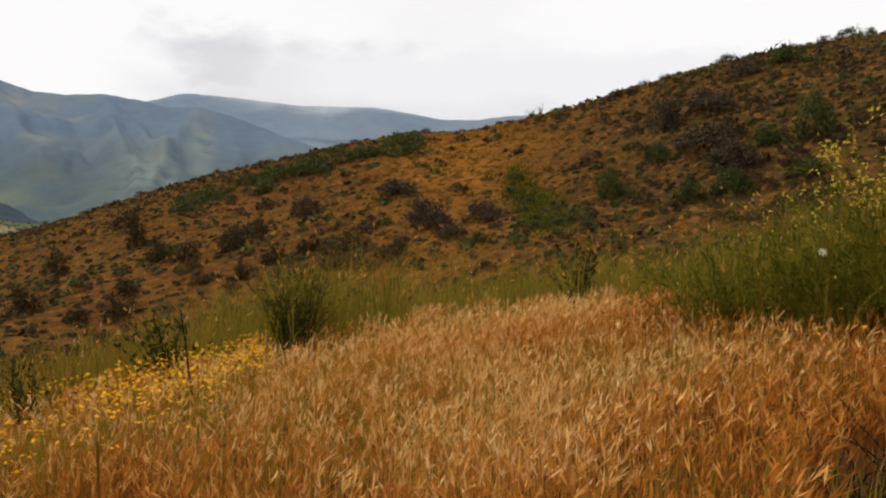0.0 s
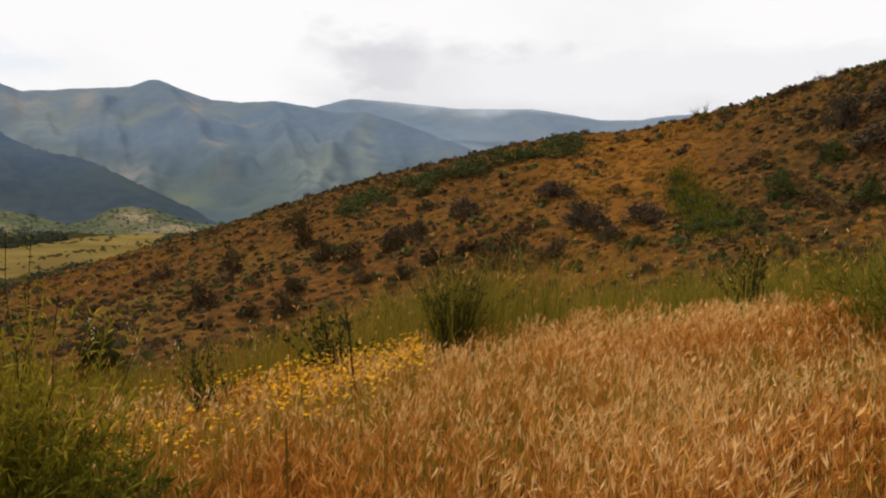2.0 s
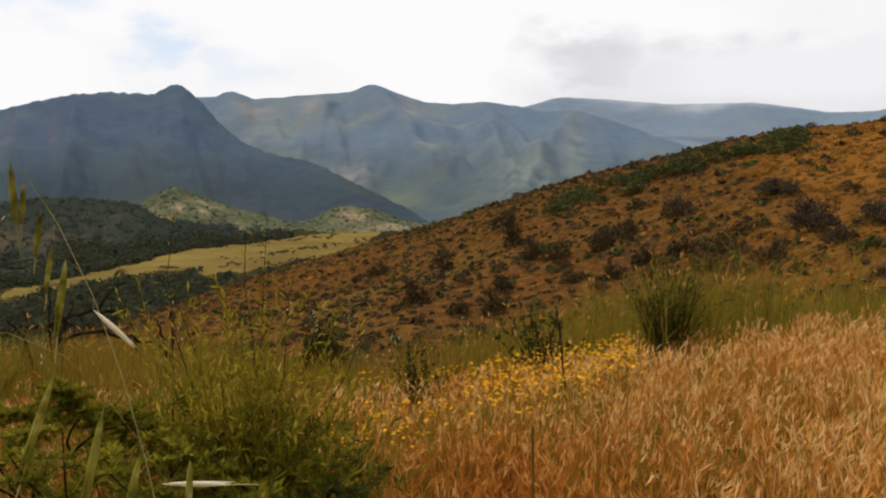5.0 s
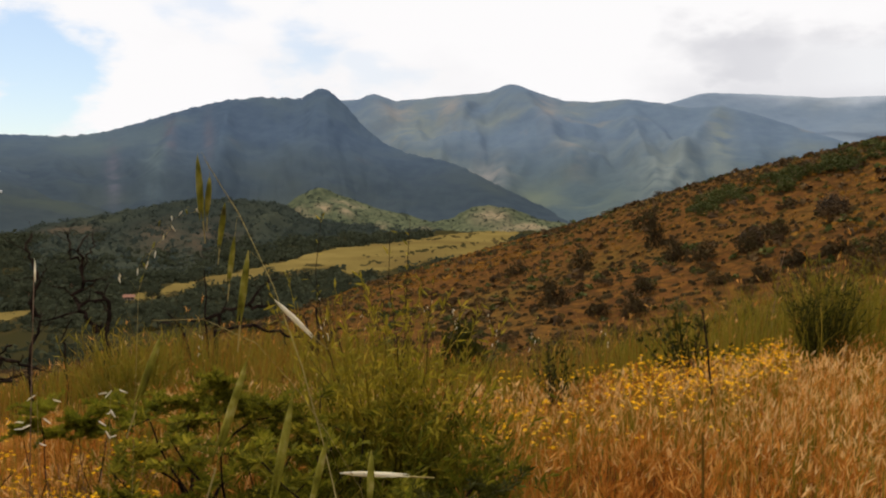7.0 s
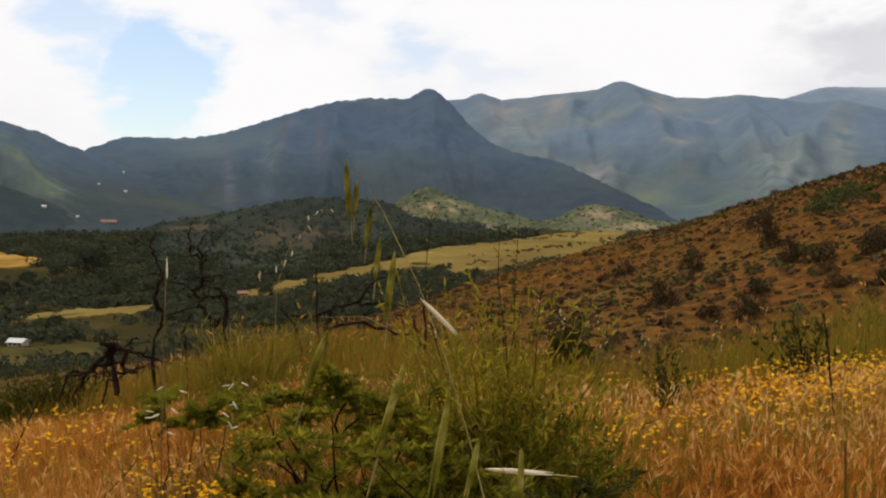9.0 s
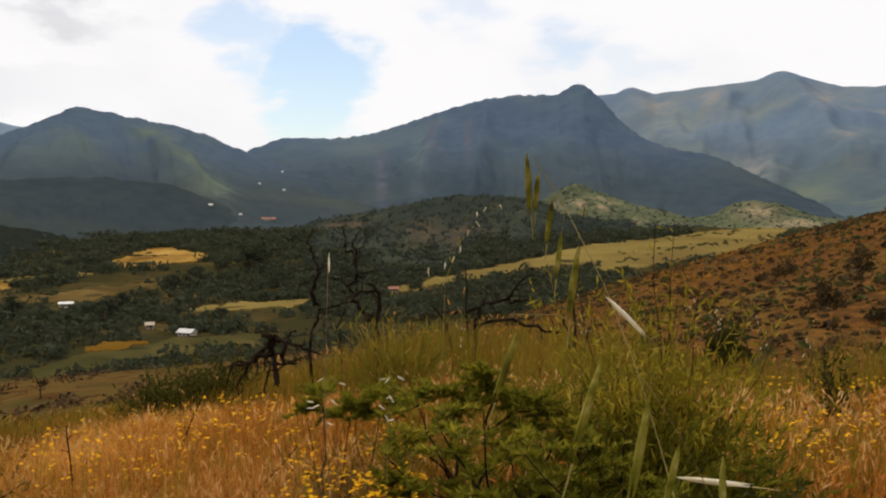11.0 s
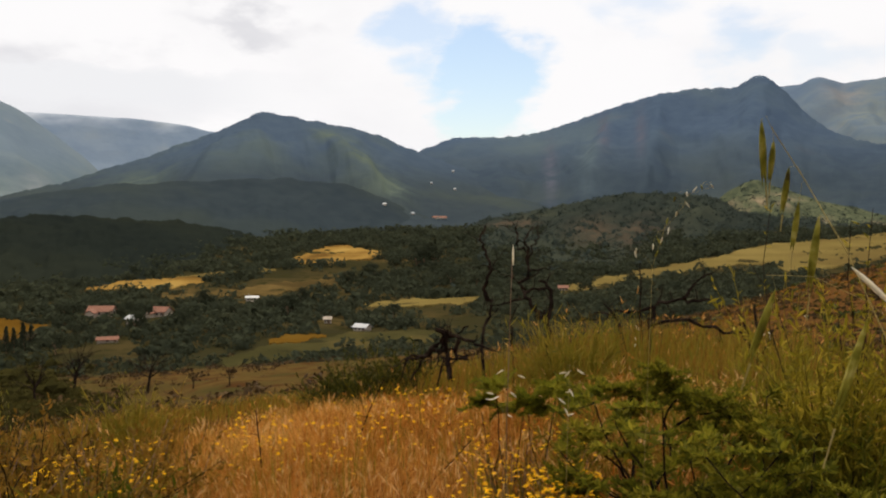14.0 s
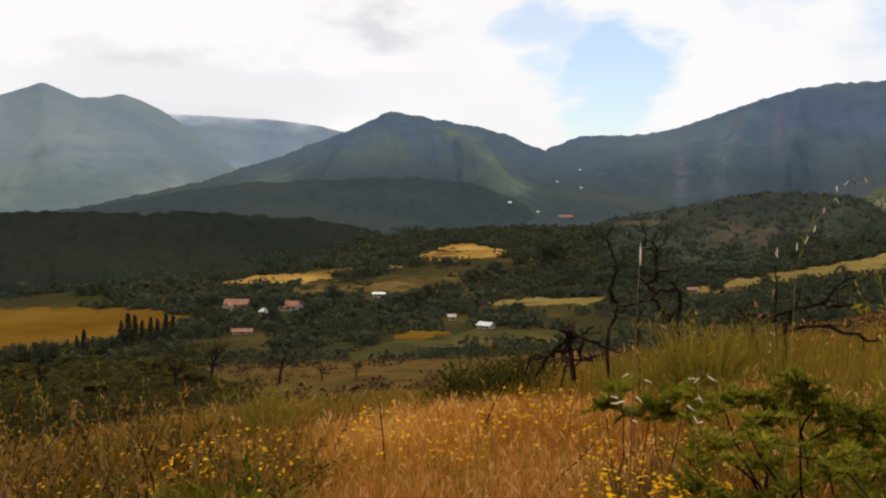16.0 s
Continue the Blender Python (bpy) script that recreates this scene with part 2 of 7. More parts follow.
# the hill's skyline: bearing and height above the horizon
CREST = [(-180, 10), (-60, 10.2), (-40, 10.4), (-28, 9.6), (-24, 9.45), (-19, 8.85), (-16.4, 8.5), (-13, 7.6), (-9.5, 6.65), (-5.8, 5.85), (-2, 5.1), (2.5, 4.9), (6.5, 4.2), (10.9, 2.95), (14.6, 2.2), (18.6, 1.2), (22.2, 0.05), (25.8, -1.1), (28.5, -1.8), (32.8, -3.05), (37.2, -4.45), (42, -6.2), (48, -7.6), (54, -8.8), (65, -9.6), (78, -9.9), (90, -9.9), (105, -9.6), (140, 0), (180, 10)]
ZB = [20, 20, 20, 15, 10, 4, -4, -12, -20, -28, -36, -40, -44, -46, -47, -48, -49, -50, -50, -50, -10, 20]
RB = [330] * len(AZ)


def rough(x, y):
    """Gentle unevenness of about unit height."""
    s = 0
    for k, a, ph, w in ((1.0, 0.3, 0.4, 1), (1.31, 1.5, 2.1, .9), (1.9, 2.4, 4.0, .6), (2.6, 0.9, 1.2, .5), (3.7, 1.9, 5.0, .35), (5.3, 2.9, 3.3, .25)):
        s = s + w * np.sin(k * (x * math.cos(a) + y * math.sin(a)) + ph + 0.8 * np.sin(0.6 * k * (y * math.cos(a) - x * math.sin(a)) + ph))
    return s / 2.2


def valley(r):
    return np.where(r < 1300, -53.5 + 0.0376 * (r - 450), -21.5 + 0.003 * (r - 1300))


def land(x, y):
    """Height of the ground."""
    x, y = np.asarray(x, float), np.asarray(y, float)
    az = np.degrees(np.arctan2(-x, y))
    r = np.hypot(x, y)
    col = lambda v: np.interp(az, AZ, v)
    rc, rb = col(RC), col(RB)
    rb = np.maximum(rb, rc + 60)
    swell = lambda: 0.9 * rough(x * 0.11, y * 0.11) * np.clip((r - 30) / 60, 0, 1)
    zc = EYE_Z + rc * np.tan(np.radians(np.interp(az, *zip(*CREST))))
    one = np.ones_like(r)
    R = np.stack([0 * one, 5 * one, 11 * one, 40 * one, 70 * one, rc, rb, 520 * one, 1300 * one, 5200 * one])
    Z = np.stack([0 * one, col(Z5), col(Z11), col(Z40), col(Z70), zc, col(ZB), valley(520 * one), valley(1300 * one), valley(5200 * one)])
    S = np.log1p(R / 6)
    s = np.log1p(r / 6)
    h = np.diff(S, axis=0)
    d = np.diff(Z, axis=0) / h
    m = np.zeros_like(Z)
    w1, w2 = 2 * h[1:] + h[:-1], h[1:] + 2 * h[:-1]
    good = d[1:] * d[:-1] > 0
    with np.errstate(all="ignore"):
        m[1:-1] = np.where(good, (w1 + w2) / (w1 / d[:-1] + w2 / d[1:]), 0)
    m[0], m[-1] = d[0], d[-1]
    k = np.clip((s[None] >= S).sum(0) - 1, 0, len(S) - 2)
    pick = lambda A: np.take_along_axis(A, k[None], 0)[0]
    pick1 = lambda A: np.take_along_axis(A, k[None] + 1, 0)[0]
    hh = pick(h)
    t = np.clip((s - pick(S)) / hh, 0, 1)
    z = ((1 + 2 * t) * (1 - t) ** 2) * pick(Z) + t * (1 - t) ** 2 * hh * pick(m) + t * t * (3 - 2 * t) * pick1(Z) + t * t * (t - 1) * hh * pick1(m)
    z = z + 0.05 * rough(x * 0.9, y * 0.9) * np.clip(r / 4, 0, 1)
    # the slope swells and dips, less towards the skyline
    z = z + swell() * (1 - 0.75 * np.exp(-((r - rc) / 30) ** 2))
    return z


def polar(az, r):
    a = np.radians(az)
    return -np.sin(a) * r, np.cos(a) * r


def spot(az, r, lift=0.0):
    x, y = polar(az, r)
    return Vector((float(x), float(y), float(land(np.array([x]), np.array([y]))[0]) + lift))


def tri_mesh(name, V, F, mats, index=None, smooth=False):
    """A mesh out of arrays of places and of triangles or quads."""
    V, F = np.asarray(V, np.float32), np.asarray(F, np.int32)
    me = bpy.data.meshes.new(name)
    n = F.shape[1]
    me.vertices.add(len(V))
    me.vertices.foreach_set("co", V.ravel())
    me.loops.add(F.size)
    me.loops.foreach_set("vertex_index", F.ravel())
    me.polygons.add(len(F))
    me.polygons.foreach_set("loop_start", np.arange(0, F.size, n, dtype=np.int32))
    me.polygons.foreach_set("loop_total", np.full(len(F), n, np.int32))
    for m in mats:
        me.materials.append(m)
    if index is not None:
        me.polygons.foreach_set("material_index", np.asarray(index, np.int32))
    me.polygons.foreach_set("use_smooth", np.full(len(F), smooth))
    me.update(calc_edges=True)
    return me


def sheet_faces(rows, cols, closed=False):
    i, j = np.meshgrid(np.arange(rows - 1), np.arange(cols if closed else cols - 1), indexing="ij")
    a = i * cols + j
    b = i * cols + (j + 1) % cols
    return np.stack([a, b, b + cols, a + cols], -1).reshape(-1, 4)


# ---------------------------------------------------------------- the ground, one sheet
def ground_material():
    m = bpy.data.materials.new("ground_cover")
    m.use_nodes = True
    n, link = m.node_tree.nodes, m.node_tree.links.new
    bsdf = n["Principled BSDF"]
    bsdf.inputs["Roughness"].default_value = 0.95
    bsdf.inputs["Specular IOR Level"].default_value = 0.0
    geo = n.new("ShaderNodeNewGeometry")

    def tex(scale, detail=6.0, lo=0.35, hi=0.65):
        t = n.new("ShaderNodeTexNoise")
        t.inputs["Scale"].default_value, t.inputs["Detail"].default_value = scale, detail
        link(geo.outputs["Position"], t.inputs["Vector"])
        r = n.new("ShaderNodeMapRange")
        r.inputs["From Min"].default_value, r.inputs["From Max"].default_value = lo, hi
        link(t.outputs["Fac"], r.inputs["Value"])
        return r.outputs[0]

    def mix(f, a, b):
        x = n.new("ShaderNodeMixRGB")
        for i, v in enumerate((f, a, b)):
            if isinstance(v, tuple):
                x.inputs[i].default_value = (*v, 1)
            else:
                link(v, x.inputs[i])
        return x.outputs[0]

    near = mix(tex(1.6), (0.03, 0.014, 0.005), (0.08, 0.034, 0.011))
    # bare red-brown soil, dry golden clearings, scrub shade
    soil = mix(tex(0.06, 5, 0.4, 0.6), (0.090, 0.039, 0.014), (0.056, 0.026, 0.010))
    gold = mix(tex(0.12, 6, 0.4, 0.6), (0.205, 0.088, 0.014), (0.150, 0.062, 0.012))
    # olive and dark brown herbs in drifts
    soil = mix(tex(0.035, 6, 0.50, 0.66), soil, (0.085, 0.058, 0.016))
    soil = mix(tex(0.10, 7, 0.53, 0.64), soil, (0.060, 0.030, 0.012))
    cover = n.new("ShaderNodeAttribute")
    cover.attribute_name = "cover"
    parts_ = n.new("ShaderNodeSeparateColor")
    link(cover.outputs["Color"], parts_.inputs[0])
    hill = mix(parts_.outputs[2], soil, gold)
    flank = n.new("ShaderNodeAttribute")
    flank.attribute_name = "flank"
    herbs = n.new("ShaderNodeMath")
    herbs.operation = "MULTIPLY"
    link(flank.outputs["Fac"], herbs.inputs[0])
    link(tex(0.16, 7, 0.28, 0.54), herbs.inputs[1])
    hill = mix(herbs.outputs[0], hill, (0.044, 0.029, 0.012))
    hill = mix(tex(1.1, 8, 0.48, 0.62), hill, (0.132, 0.062, 0.015))
    hill = mix(tex(0.9, 9, 0.50, 0.60), hill, (0.058, 0.031, 0.010))
    low = mix(tex(0.012, 5, 0.46, 0.70), (0.030, 0.027, 0.012), (0.085, 0.058, 0.021))
    low = mix(tex(0.12, 8, 0.48, 0.62), low, (0.030, 0.027, 0.010))
    # the brown-olive slope under the brink
    tan = mix(tex(0.05, 6, 0.4, 0.62), (0.085, 0.054, 0.017), (0.050, 0.040, 0.013))
    tan = mix(tex(0.25, 8, 0.50, 0.62), tan, (0.060, 0.028, 0.010))
    colour = mix(parts_.outputs[0], near, hill)
    colour = mix(parts_.outputs[1], colour, low)
    colour = mix(cover.outputs["Alpha"], colour, tan)
    link(colour, bsdf.inputs["Base Color"])
    g = n.new("ShaderNodeTexNoise")
    g.inputs["Scale"].default_value, g.inputs["Detail"].default_value = 2.5, 8
    link(geo.outputs["Position"], g.inputs["Vector"])
    b = n.new("ShaderNodeBump")
    b.inputs["Strength"].default_value, b.inputs["Distance"].default_value = 0.6, 0.5
    link(g.outputs["Fac"], b.inputs["Height"])
    link(b.outputs[0], bsdf.inputs["Normal"])
    return m


def clearing(az, r):
    """Where the hillside is open golden grass rather than scrub: 0 to 1."""
    rc = np.interp(az, AZ, RC)
    u = (r - 60) / (rc - 60)
    g = np.exp(-((az + 1.5) / 5.5) ** 2 - ((u - 0.55) / 0.42) ** 2) + 0.15 * np.exp(-((az - 15) / 8.0) ** 2 - ((u - 0.3) / 0.25) ** 2)
    return np.clip(g + 0.1 * np.exp(-((az - 33) / 6.0) ** 2), 0, 1)


def build_ground():
    az = np.concatenate([np.arange(-180, -45, 5.0), np.arange(-45, 112, 0.5), np.arange(112, 180, 4.0)])
    r = np.concatenate([[0.05], np.geomspace(0.5, 4950, 236)])
    A, R = np.meshgrid(az, r)
    X, Y = polar(A, R)
    V = np.stack([X, Y, land(X.ravel(), Y.ravel()).reshape(X.shape)], -1).reshape(-1, 3)
    me = tri_mesh("ground", V, sheet_faces(len(r), len(az), True), [ground_material()], smooth=True)
    hill = np.clip((R - 22) / 15, 0, 1)
    edge = np.interp(A, [-50, 28, 36, 42, 47, 50, 200], [330, 330, 330, 310, 240, 230, 190])
    low = np.clip((R - edge) / (0.15 * edge) + 0.5, 0, 1)
    gold = clearing(A, R)
    brink = np.clip((R - 14) / 12, 0, 1) * np.clip((A - 46) / 6, 0, 1) * (1 - low) * (A < 140)
    at = me.color_attributes.new("cover", "FLOAT_COLOR", "POINT")
    at.data.foreach_set("color", np.stack([hill, low, gold, brink], -1).astype(np.float32).ravel())
    east = np.clip((-A - 6) / 7, 0, 1) * (A > -60)
    at = me.color_attributes.new("flank", "FLOAT_COLOR", "POINT")
    at.data.foreach_set("color", np.stack([east, east, east, 0 * east + 1], -1).astype(np.float32).ravel())
    tagged(new("ground", me), "orange-brown grassy hillside falling to a wide valley floor", "ground", kind="structure")


build_ground()

# ---------------------------------------------------------------- mountains
def mountain_material(name, dark, mid, pale, soil, clump=0.05, soil_at=0.6, foot=None, rise=(0, 250), pale_at=0.46):
    """Wooded slope: tree clumps, grassy spurs and bare soil patches. The colours passed in carry haze and shade as
    well.
    """
    m = bpy.data.materials.new(name)
    m.use_nodes = True
    n, link = m.node_tree.nodes, m.node_tree.links.new
    bsdf = n["Principled BSDF"]
    bsdf.inputs["Roughness"].default_value = 1.0
    bsdf.inputs["Specular IOR Level"].default_value = 0.0
    geo = n.new("ShaderNodeNewGeometry")

    def tex(scale, detail, lo, hi):
        t = n.new("ShaderNodeTexNoise")
        t.inputs["Scale"].default_value, t.inputs["Detail"].default_value = scale, detail
        link(long_.outputs[0], t.inputs["Vector"])
        r = n.new("ShaderNodeMapRange")
        r.inputs["From Min"].default_value, r.inputs["From Max"].default_value = lo, hi
        link(t.outputs["Fac"], r.inputs["Value"])
        return r.outputs[0]

    def mix(f, a, b):
        x = n.new("ShaderNodeMixRGB")
        for i, v in enumerate((f, a, b)):
            if isinstance(v, tuple):
                x.inputs[i].default_value = (*v, 1)
            else:
                link(v, x.inputs[i])
        return x.outputs[0]

    # growth runs in streaks down the slope
    long_ = n.new("ShaderNodeVectorMath")
    long_.operation = "MULTIPLY"
    long_.inputs[1].default_value = (1, 1, 0.5)
    link(geo.outputs["Position"], long_.inputs[0])
    c = mix(tex(clump, 8, 0.36, 0.64), dark, mid)
    c = mix(tex(0.0035, 5, pale_at, pale_at + 0.26), c, pale)
    c = mix(tex(0.007, 7, soil_at, soil_at + 0.16), c, soil)
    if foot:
        # haze painted by height: bluer and paler upwards, greener and darker at the foot
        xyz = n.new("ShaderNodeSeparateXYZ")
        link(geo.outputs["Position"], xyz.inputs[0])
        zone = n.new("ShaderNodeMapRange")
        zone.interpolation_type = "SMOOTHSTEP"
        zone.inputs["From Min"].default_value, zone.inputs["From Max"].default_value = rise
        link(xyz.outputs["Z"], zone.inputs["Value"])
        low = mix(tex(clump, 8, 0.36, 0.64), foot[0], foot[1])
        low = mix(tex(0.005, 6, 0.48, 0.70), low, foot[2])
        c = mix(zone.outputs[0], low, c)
    # sunlit patches and streaks painted in paler colour, together with bare soil
    patches_ = n.new("ShaderNodeAttribute")
    patches_.attribute_name = "open"
    two = n.new("ShaderNodeSeparateColor")
    link(patches_.outputs["Color"], two.inputs[0])
    for i, v in ((0, pale), (1, soil)):
        k = n.new("ShaderNodeMath")
        k.operation = "MULTIPLY"
        link(two.outputs[i], k.inputs[0])
        link(tex(0.02, 7, 0.28, 0.60), k.inputs[1])
        c = mix(k.outputs[0], c, v)
    link(c, bsdf.inputs["Base Color"])
    g = n.new("ShaderNodeTexNoise")
    g.inputs["Scale"].default_value, g.inputs["Detail"].default_value = clump * 1.6, 6
    link(geo.outputs["Position"], g.inputs["Vector"])
    b = n.new("ShaderNodeBump")
    b.inputs["Strength"].default_value, b.inputs["Distance"].default_value = 0.2, 0.4 / clump
    link(g.outputs["Fac"], b.inputs["Height"])
    link(b.outputs[0], bsdf.inputs["Normal"])
    return m


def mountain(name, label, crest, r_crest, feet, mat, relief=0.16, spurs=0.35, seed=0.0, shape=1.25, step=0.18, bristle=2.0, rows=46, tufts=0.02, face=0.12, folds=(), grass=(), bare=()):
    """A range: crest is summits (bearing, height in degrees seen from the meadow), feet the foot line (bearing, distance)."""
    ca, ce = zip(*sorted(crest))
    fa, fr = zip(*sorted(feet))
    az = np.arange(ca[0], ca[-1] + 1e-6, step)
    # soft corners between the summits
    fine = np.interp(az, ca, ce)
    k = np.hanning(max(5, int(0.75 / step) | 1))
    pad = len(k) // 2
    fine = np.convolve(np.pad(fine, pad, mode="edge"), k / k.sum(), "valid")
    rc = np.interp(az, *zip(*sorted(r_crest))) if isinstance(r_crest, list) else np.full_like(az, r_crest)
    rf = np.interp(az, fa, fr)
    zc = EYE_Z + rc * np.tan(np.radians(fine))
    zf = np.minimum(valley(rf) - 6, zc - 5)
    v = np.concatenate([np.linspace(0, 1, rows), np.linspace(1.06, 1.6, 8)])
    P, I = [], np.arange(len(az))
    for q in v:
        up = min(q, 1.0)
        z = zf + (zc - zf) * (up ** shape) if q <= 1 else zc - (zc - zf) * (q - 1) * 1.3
        r = rf + (rc - rf) * q
        x, y = polar(az, r)
        env = math.sin(math.pi * min(q, 1)) ** 0.8 if q < 1 else 0
        hgt = np.maximum(zc - zf, 10)
        # broad spurs running down from the crest, bent and split on their way
        warp_ = [noise.noise(Vector((a * 0.12, q * 1.6, seed))) for a in az]
        n = np.array([noise.fractal(Vector((a * spurs * 0.5 + 0.9 * w_ + seed, q * 0.9 + a * 0.07, seed)), 0.9, 2.1, 5) for a, w_ in zip(az, warp_)])
        g = np.array([noise.fractal(Vector((xx * 0.0035, yy * 0.0035, seed)), 0.8, 2.0, 6) for xx, yy in zip(x, y)])
        n = 0.75 * n + 0.5 * g
        for a1, q1, a0, q0, wide, tall in folds:
            t = (q - q1) / (q0 - q1)
            if -0.2 < t < 1.2:
                mid = a1 + (a0 - a1) * t + 0.25 * noise.noise(Vector((q * 6, a1, seed)))
                n = n + tall * np.exp(-np.abs((az - mid) / (wide * (0.5 + t))) ** 1.5) * min(1, (t + 0.2) / 0.3) * min(1, (1.2 - t) / 0.4)
        f = np.array([noise.fractal(Vector((xx * tufts, yy * tufts, seed)), 0.8, 2.0, 4) for xx, yy in zip(x, y)])
        z = z + env * relief * hgt * n + f * bristle * (1.0 if q > 0.93 else face)
        P.append(np.stack([x, y, z], -1))
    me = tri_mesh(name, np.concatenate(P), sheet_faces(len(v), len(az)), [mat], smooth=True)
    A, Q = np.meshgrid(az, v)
    # grass spots mostly paint sunlight on the slope; bare spots mix soil and sunlit streaks
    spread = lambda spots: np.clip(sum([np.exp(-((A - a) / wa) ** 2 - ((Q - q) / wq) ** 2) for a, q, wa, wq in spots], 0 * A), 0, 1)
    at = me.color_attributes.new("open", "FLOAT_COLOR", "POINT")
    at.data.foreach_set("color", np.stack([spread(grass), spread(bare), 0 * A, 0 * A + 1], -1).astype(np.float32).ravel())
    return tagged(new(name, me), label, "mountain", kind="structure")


# aerial haze is put into the base colours: paler and bluer with distance
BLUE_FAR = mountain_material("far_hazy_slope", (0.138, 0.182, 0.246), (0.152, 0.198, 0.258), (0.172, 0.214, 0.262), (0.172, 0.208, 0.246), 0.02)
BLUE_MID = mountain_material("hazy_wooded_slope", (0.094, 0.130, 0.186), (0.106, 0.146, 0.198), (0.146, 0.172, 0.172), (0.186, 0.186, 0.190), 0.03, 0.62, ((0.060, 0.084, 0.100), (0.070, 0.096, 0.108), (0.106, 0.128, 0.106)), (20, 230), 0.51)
# blue haze and a cloud's shade, both held in these base colours
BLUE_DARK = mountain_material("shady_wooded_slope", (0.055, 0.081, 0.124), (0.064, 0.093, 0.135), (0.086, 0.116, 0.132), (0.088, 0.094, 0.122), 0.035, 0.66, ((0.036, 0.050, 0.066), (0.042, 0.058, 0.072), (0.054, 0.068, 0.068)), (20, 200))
# bluish haze above and cloud-shaded foot, painted as base colour
GREEN_MID = mountain_material("hazed_green_slope", (0.054, 0.078, 0.114), (0.062, 0.088, 0.122), (0.090, 0.114, 0.092), (0.085, 0.098, 0.090), 0.03, 0.7, ((0.033, 0.044, 0.053), (0.039, 0.051, 0.058), (0.052, 0.064, 0.055)), (10, 130), 0.44)
# dark woods, deepened further by cloud shade put into the colour
GREEN_DARK = mountain_material("cloud_dark_slope", (0.0122, 0.0158, 0.0138), (0.0148, 0.0188, 0.0155), (0.0195, 0.0230, 0.0160), (0.080, 0.058, 0.036), 0.045, 0.70)
# mist over the grey peak, mixed into its colour
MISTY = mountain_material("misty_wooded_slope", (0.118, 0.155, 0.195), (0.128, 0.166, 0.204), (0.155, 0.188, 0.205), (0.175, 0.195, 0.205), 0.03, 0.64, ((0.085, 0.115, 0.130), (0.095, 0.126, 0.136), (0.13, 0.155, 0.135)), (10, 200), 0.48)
# cloud shade on the mountain's foot, given as a dark bluish base colour
RIDGE = mountain_material("shaded_ridge_slope", (0.028, 0.038, 0.045), (0.033, 0.044, 0.050), (0.040, 0.050, 0.042), (0.052, 0.056, 0.044), 0.04, 0.7)
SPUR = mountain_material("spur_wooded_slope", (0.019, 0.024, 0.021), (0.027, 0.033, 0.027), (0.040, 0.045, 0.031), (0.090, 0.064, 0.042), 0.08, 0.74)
KNOLL = mountain_material("sunny_scrub_slope", (0.048, 0.058, 0.036), (0.090, 0.100, 0.056), (0.130, 0.136, 0.078), (0.27, 0.205, 0.13), 0.08, 0.60)

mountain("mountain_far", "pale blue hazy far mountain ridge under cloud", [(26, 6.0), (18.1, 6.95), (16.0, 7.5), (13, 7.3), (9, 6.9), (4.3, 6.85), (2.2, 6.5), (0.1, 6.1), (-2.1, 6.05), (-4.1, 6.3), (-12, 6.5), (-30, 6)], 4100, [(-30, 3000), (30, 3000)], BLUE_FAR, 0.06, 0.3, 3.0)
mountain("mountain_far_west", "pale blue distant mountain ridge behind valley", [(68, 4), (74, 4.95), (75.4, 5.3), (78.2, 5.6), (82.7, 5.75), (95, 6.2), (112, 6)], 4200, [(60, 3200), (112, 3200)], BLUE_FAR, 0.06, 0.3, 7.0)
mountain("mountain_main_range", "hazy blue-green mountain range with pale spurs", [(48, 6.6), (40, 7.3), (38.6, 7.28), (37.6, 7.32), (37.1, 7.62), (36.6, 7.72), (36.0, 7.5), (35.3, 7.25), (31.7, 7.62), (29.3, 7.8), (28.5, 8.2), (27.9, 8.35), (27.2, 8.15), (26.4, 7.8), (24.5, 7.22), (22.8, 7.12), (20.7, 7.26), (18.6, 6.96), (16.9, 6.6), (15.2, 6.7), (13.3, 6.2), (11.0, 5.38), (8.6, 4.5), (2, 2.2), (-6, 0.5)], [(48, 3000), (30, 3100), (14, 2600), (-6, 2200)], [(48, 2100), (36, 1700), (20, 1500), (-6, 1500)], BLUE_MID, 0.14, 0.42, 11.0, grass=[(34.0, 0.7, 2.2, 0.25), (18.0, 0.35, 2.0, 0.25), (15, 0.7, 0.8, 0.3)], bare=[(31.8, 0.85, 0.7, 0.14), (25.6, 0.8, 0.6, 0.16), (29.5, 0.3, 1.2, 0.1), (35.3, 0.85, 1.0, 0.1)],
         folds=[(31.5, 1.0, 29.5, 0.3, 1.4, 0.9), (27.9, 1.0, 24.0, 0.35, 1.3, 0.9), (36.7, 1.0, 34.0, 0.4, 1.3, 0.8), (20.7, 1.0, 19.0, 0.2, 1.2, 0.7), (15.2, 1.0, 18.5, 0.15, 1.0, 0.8)])
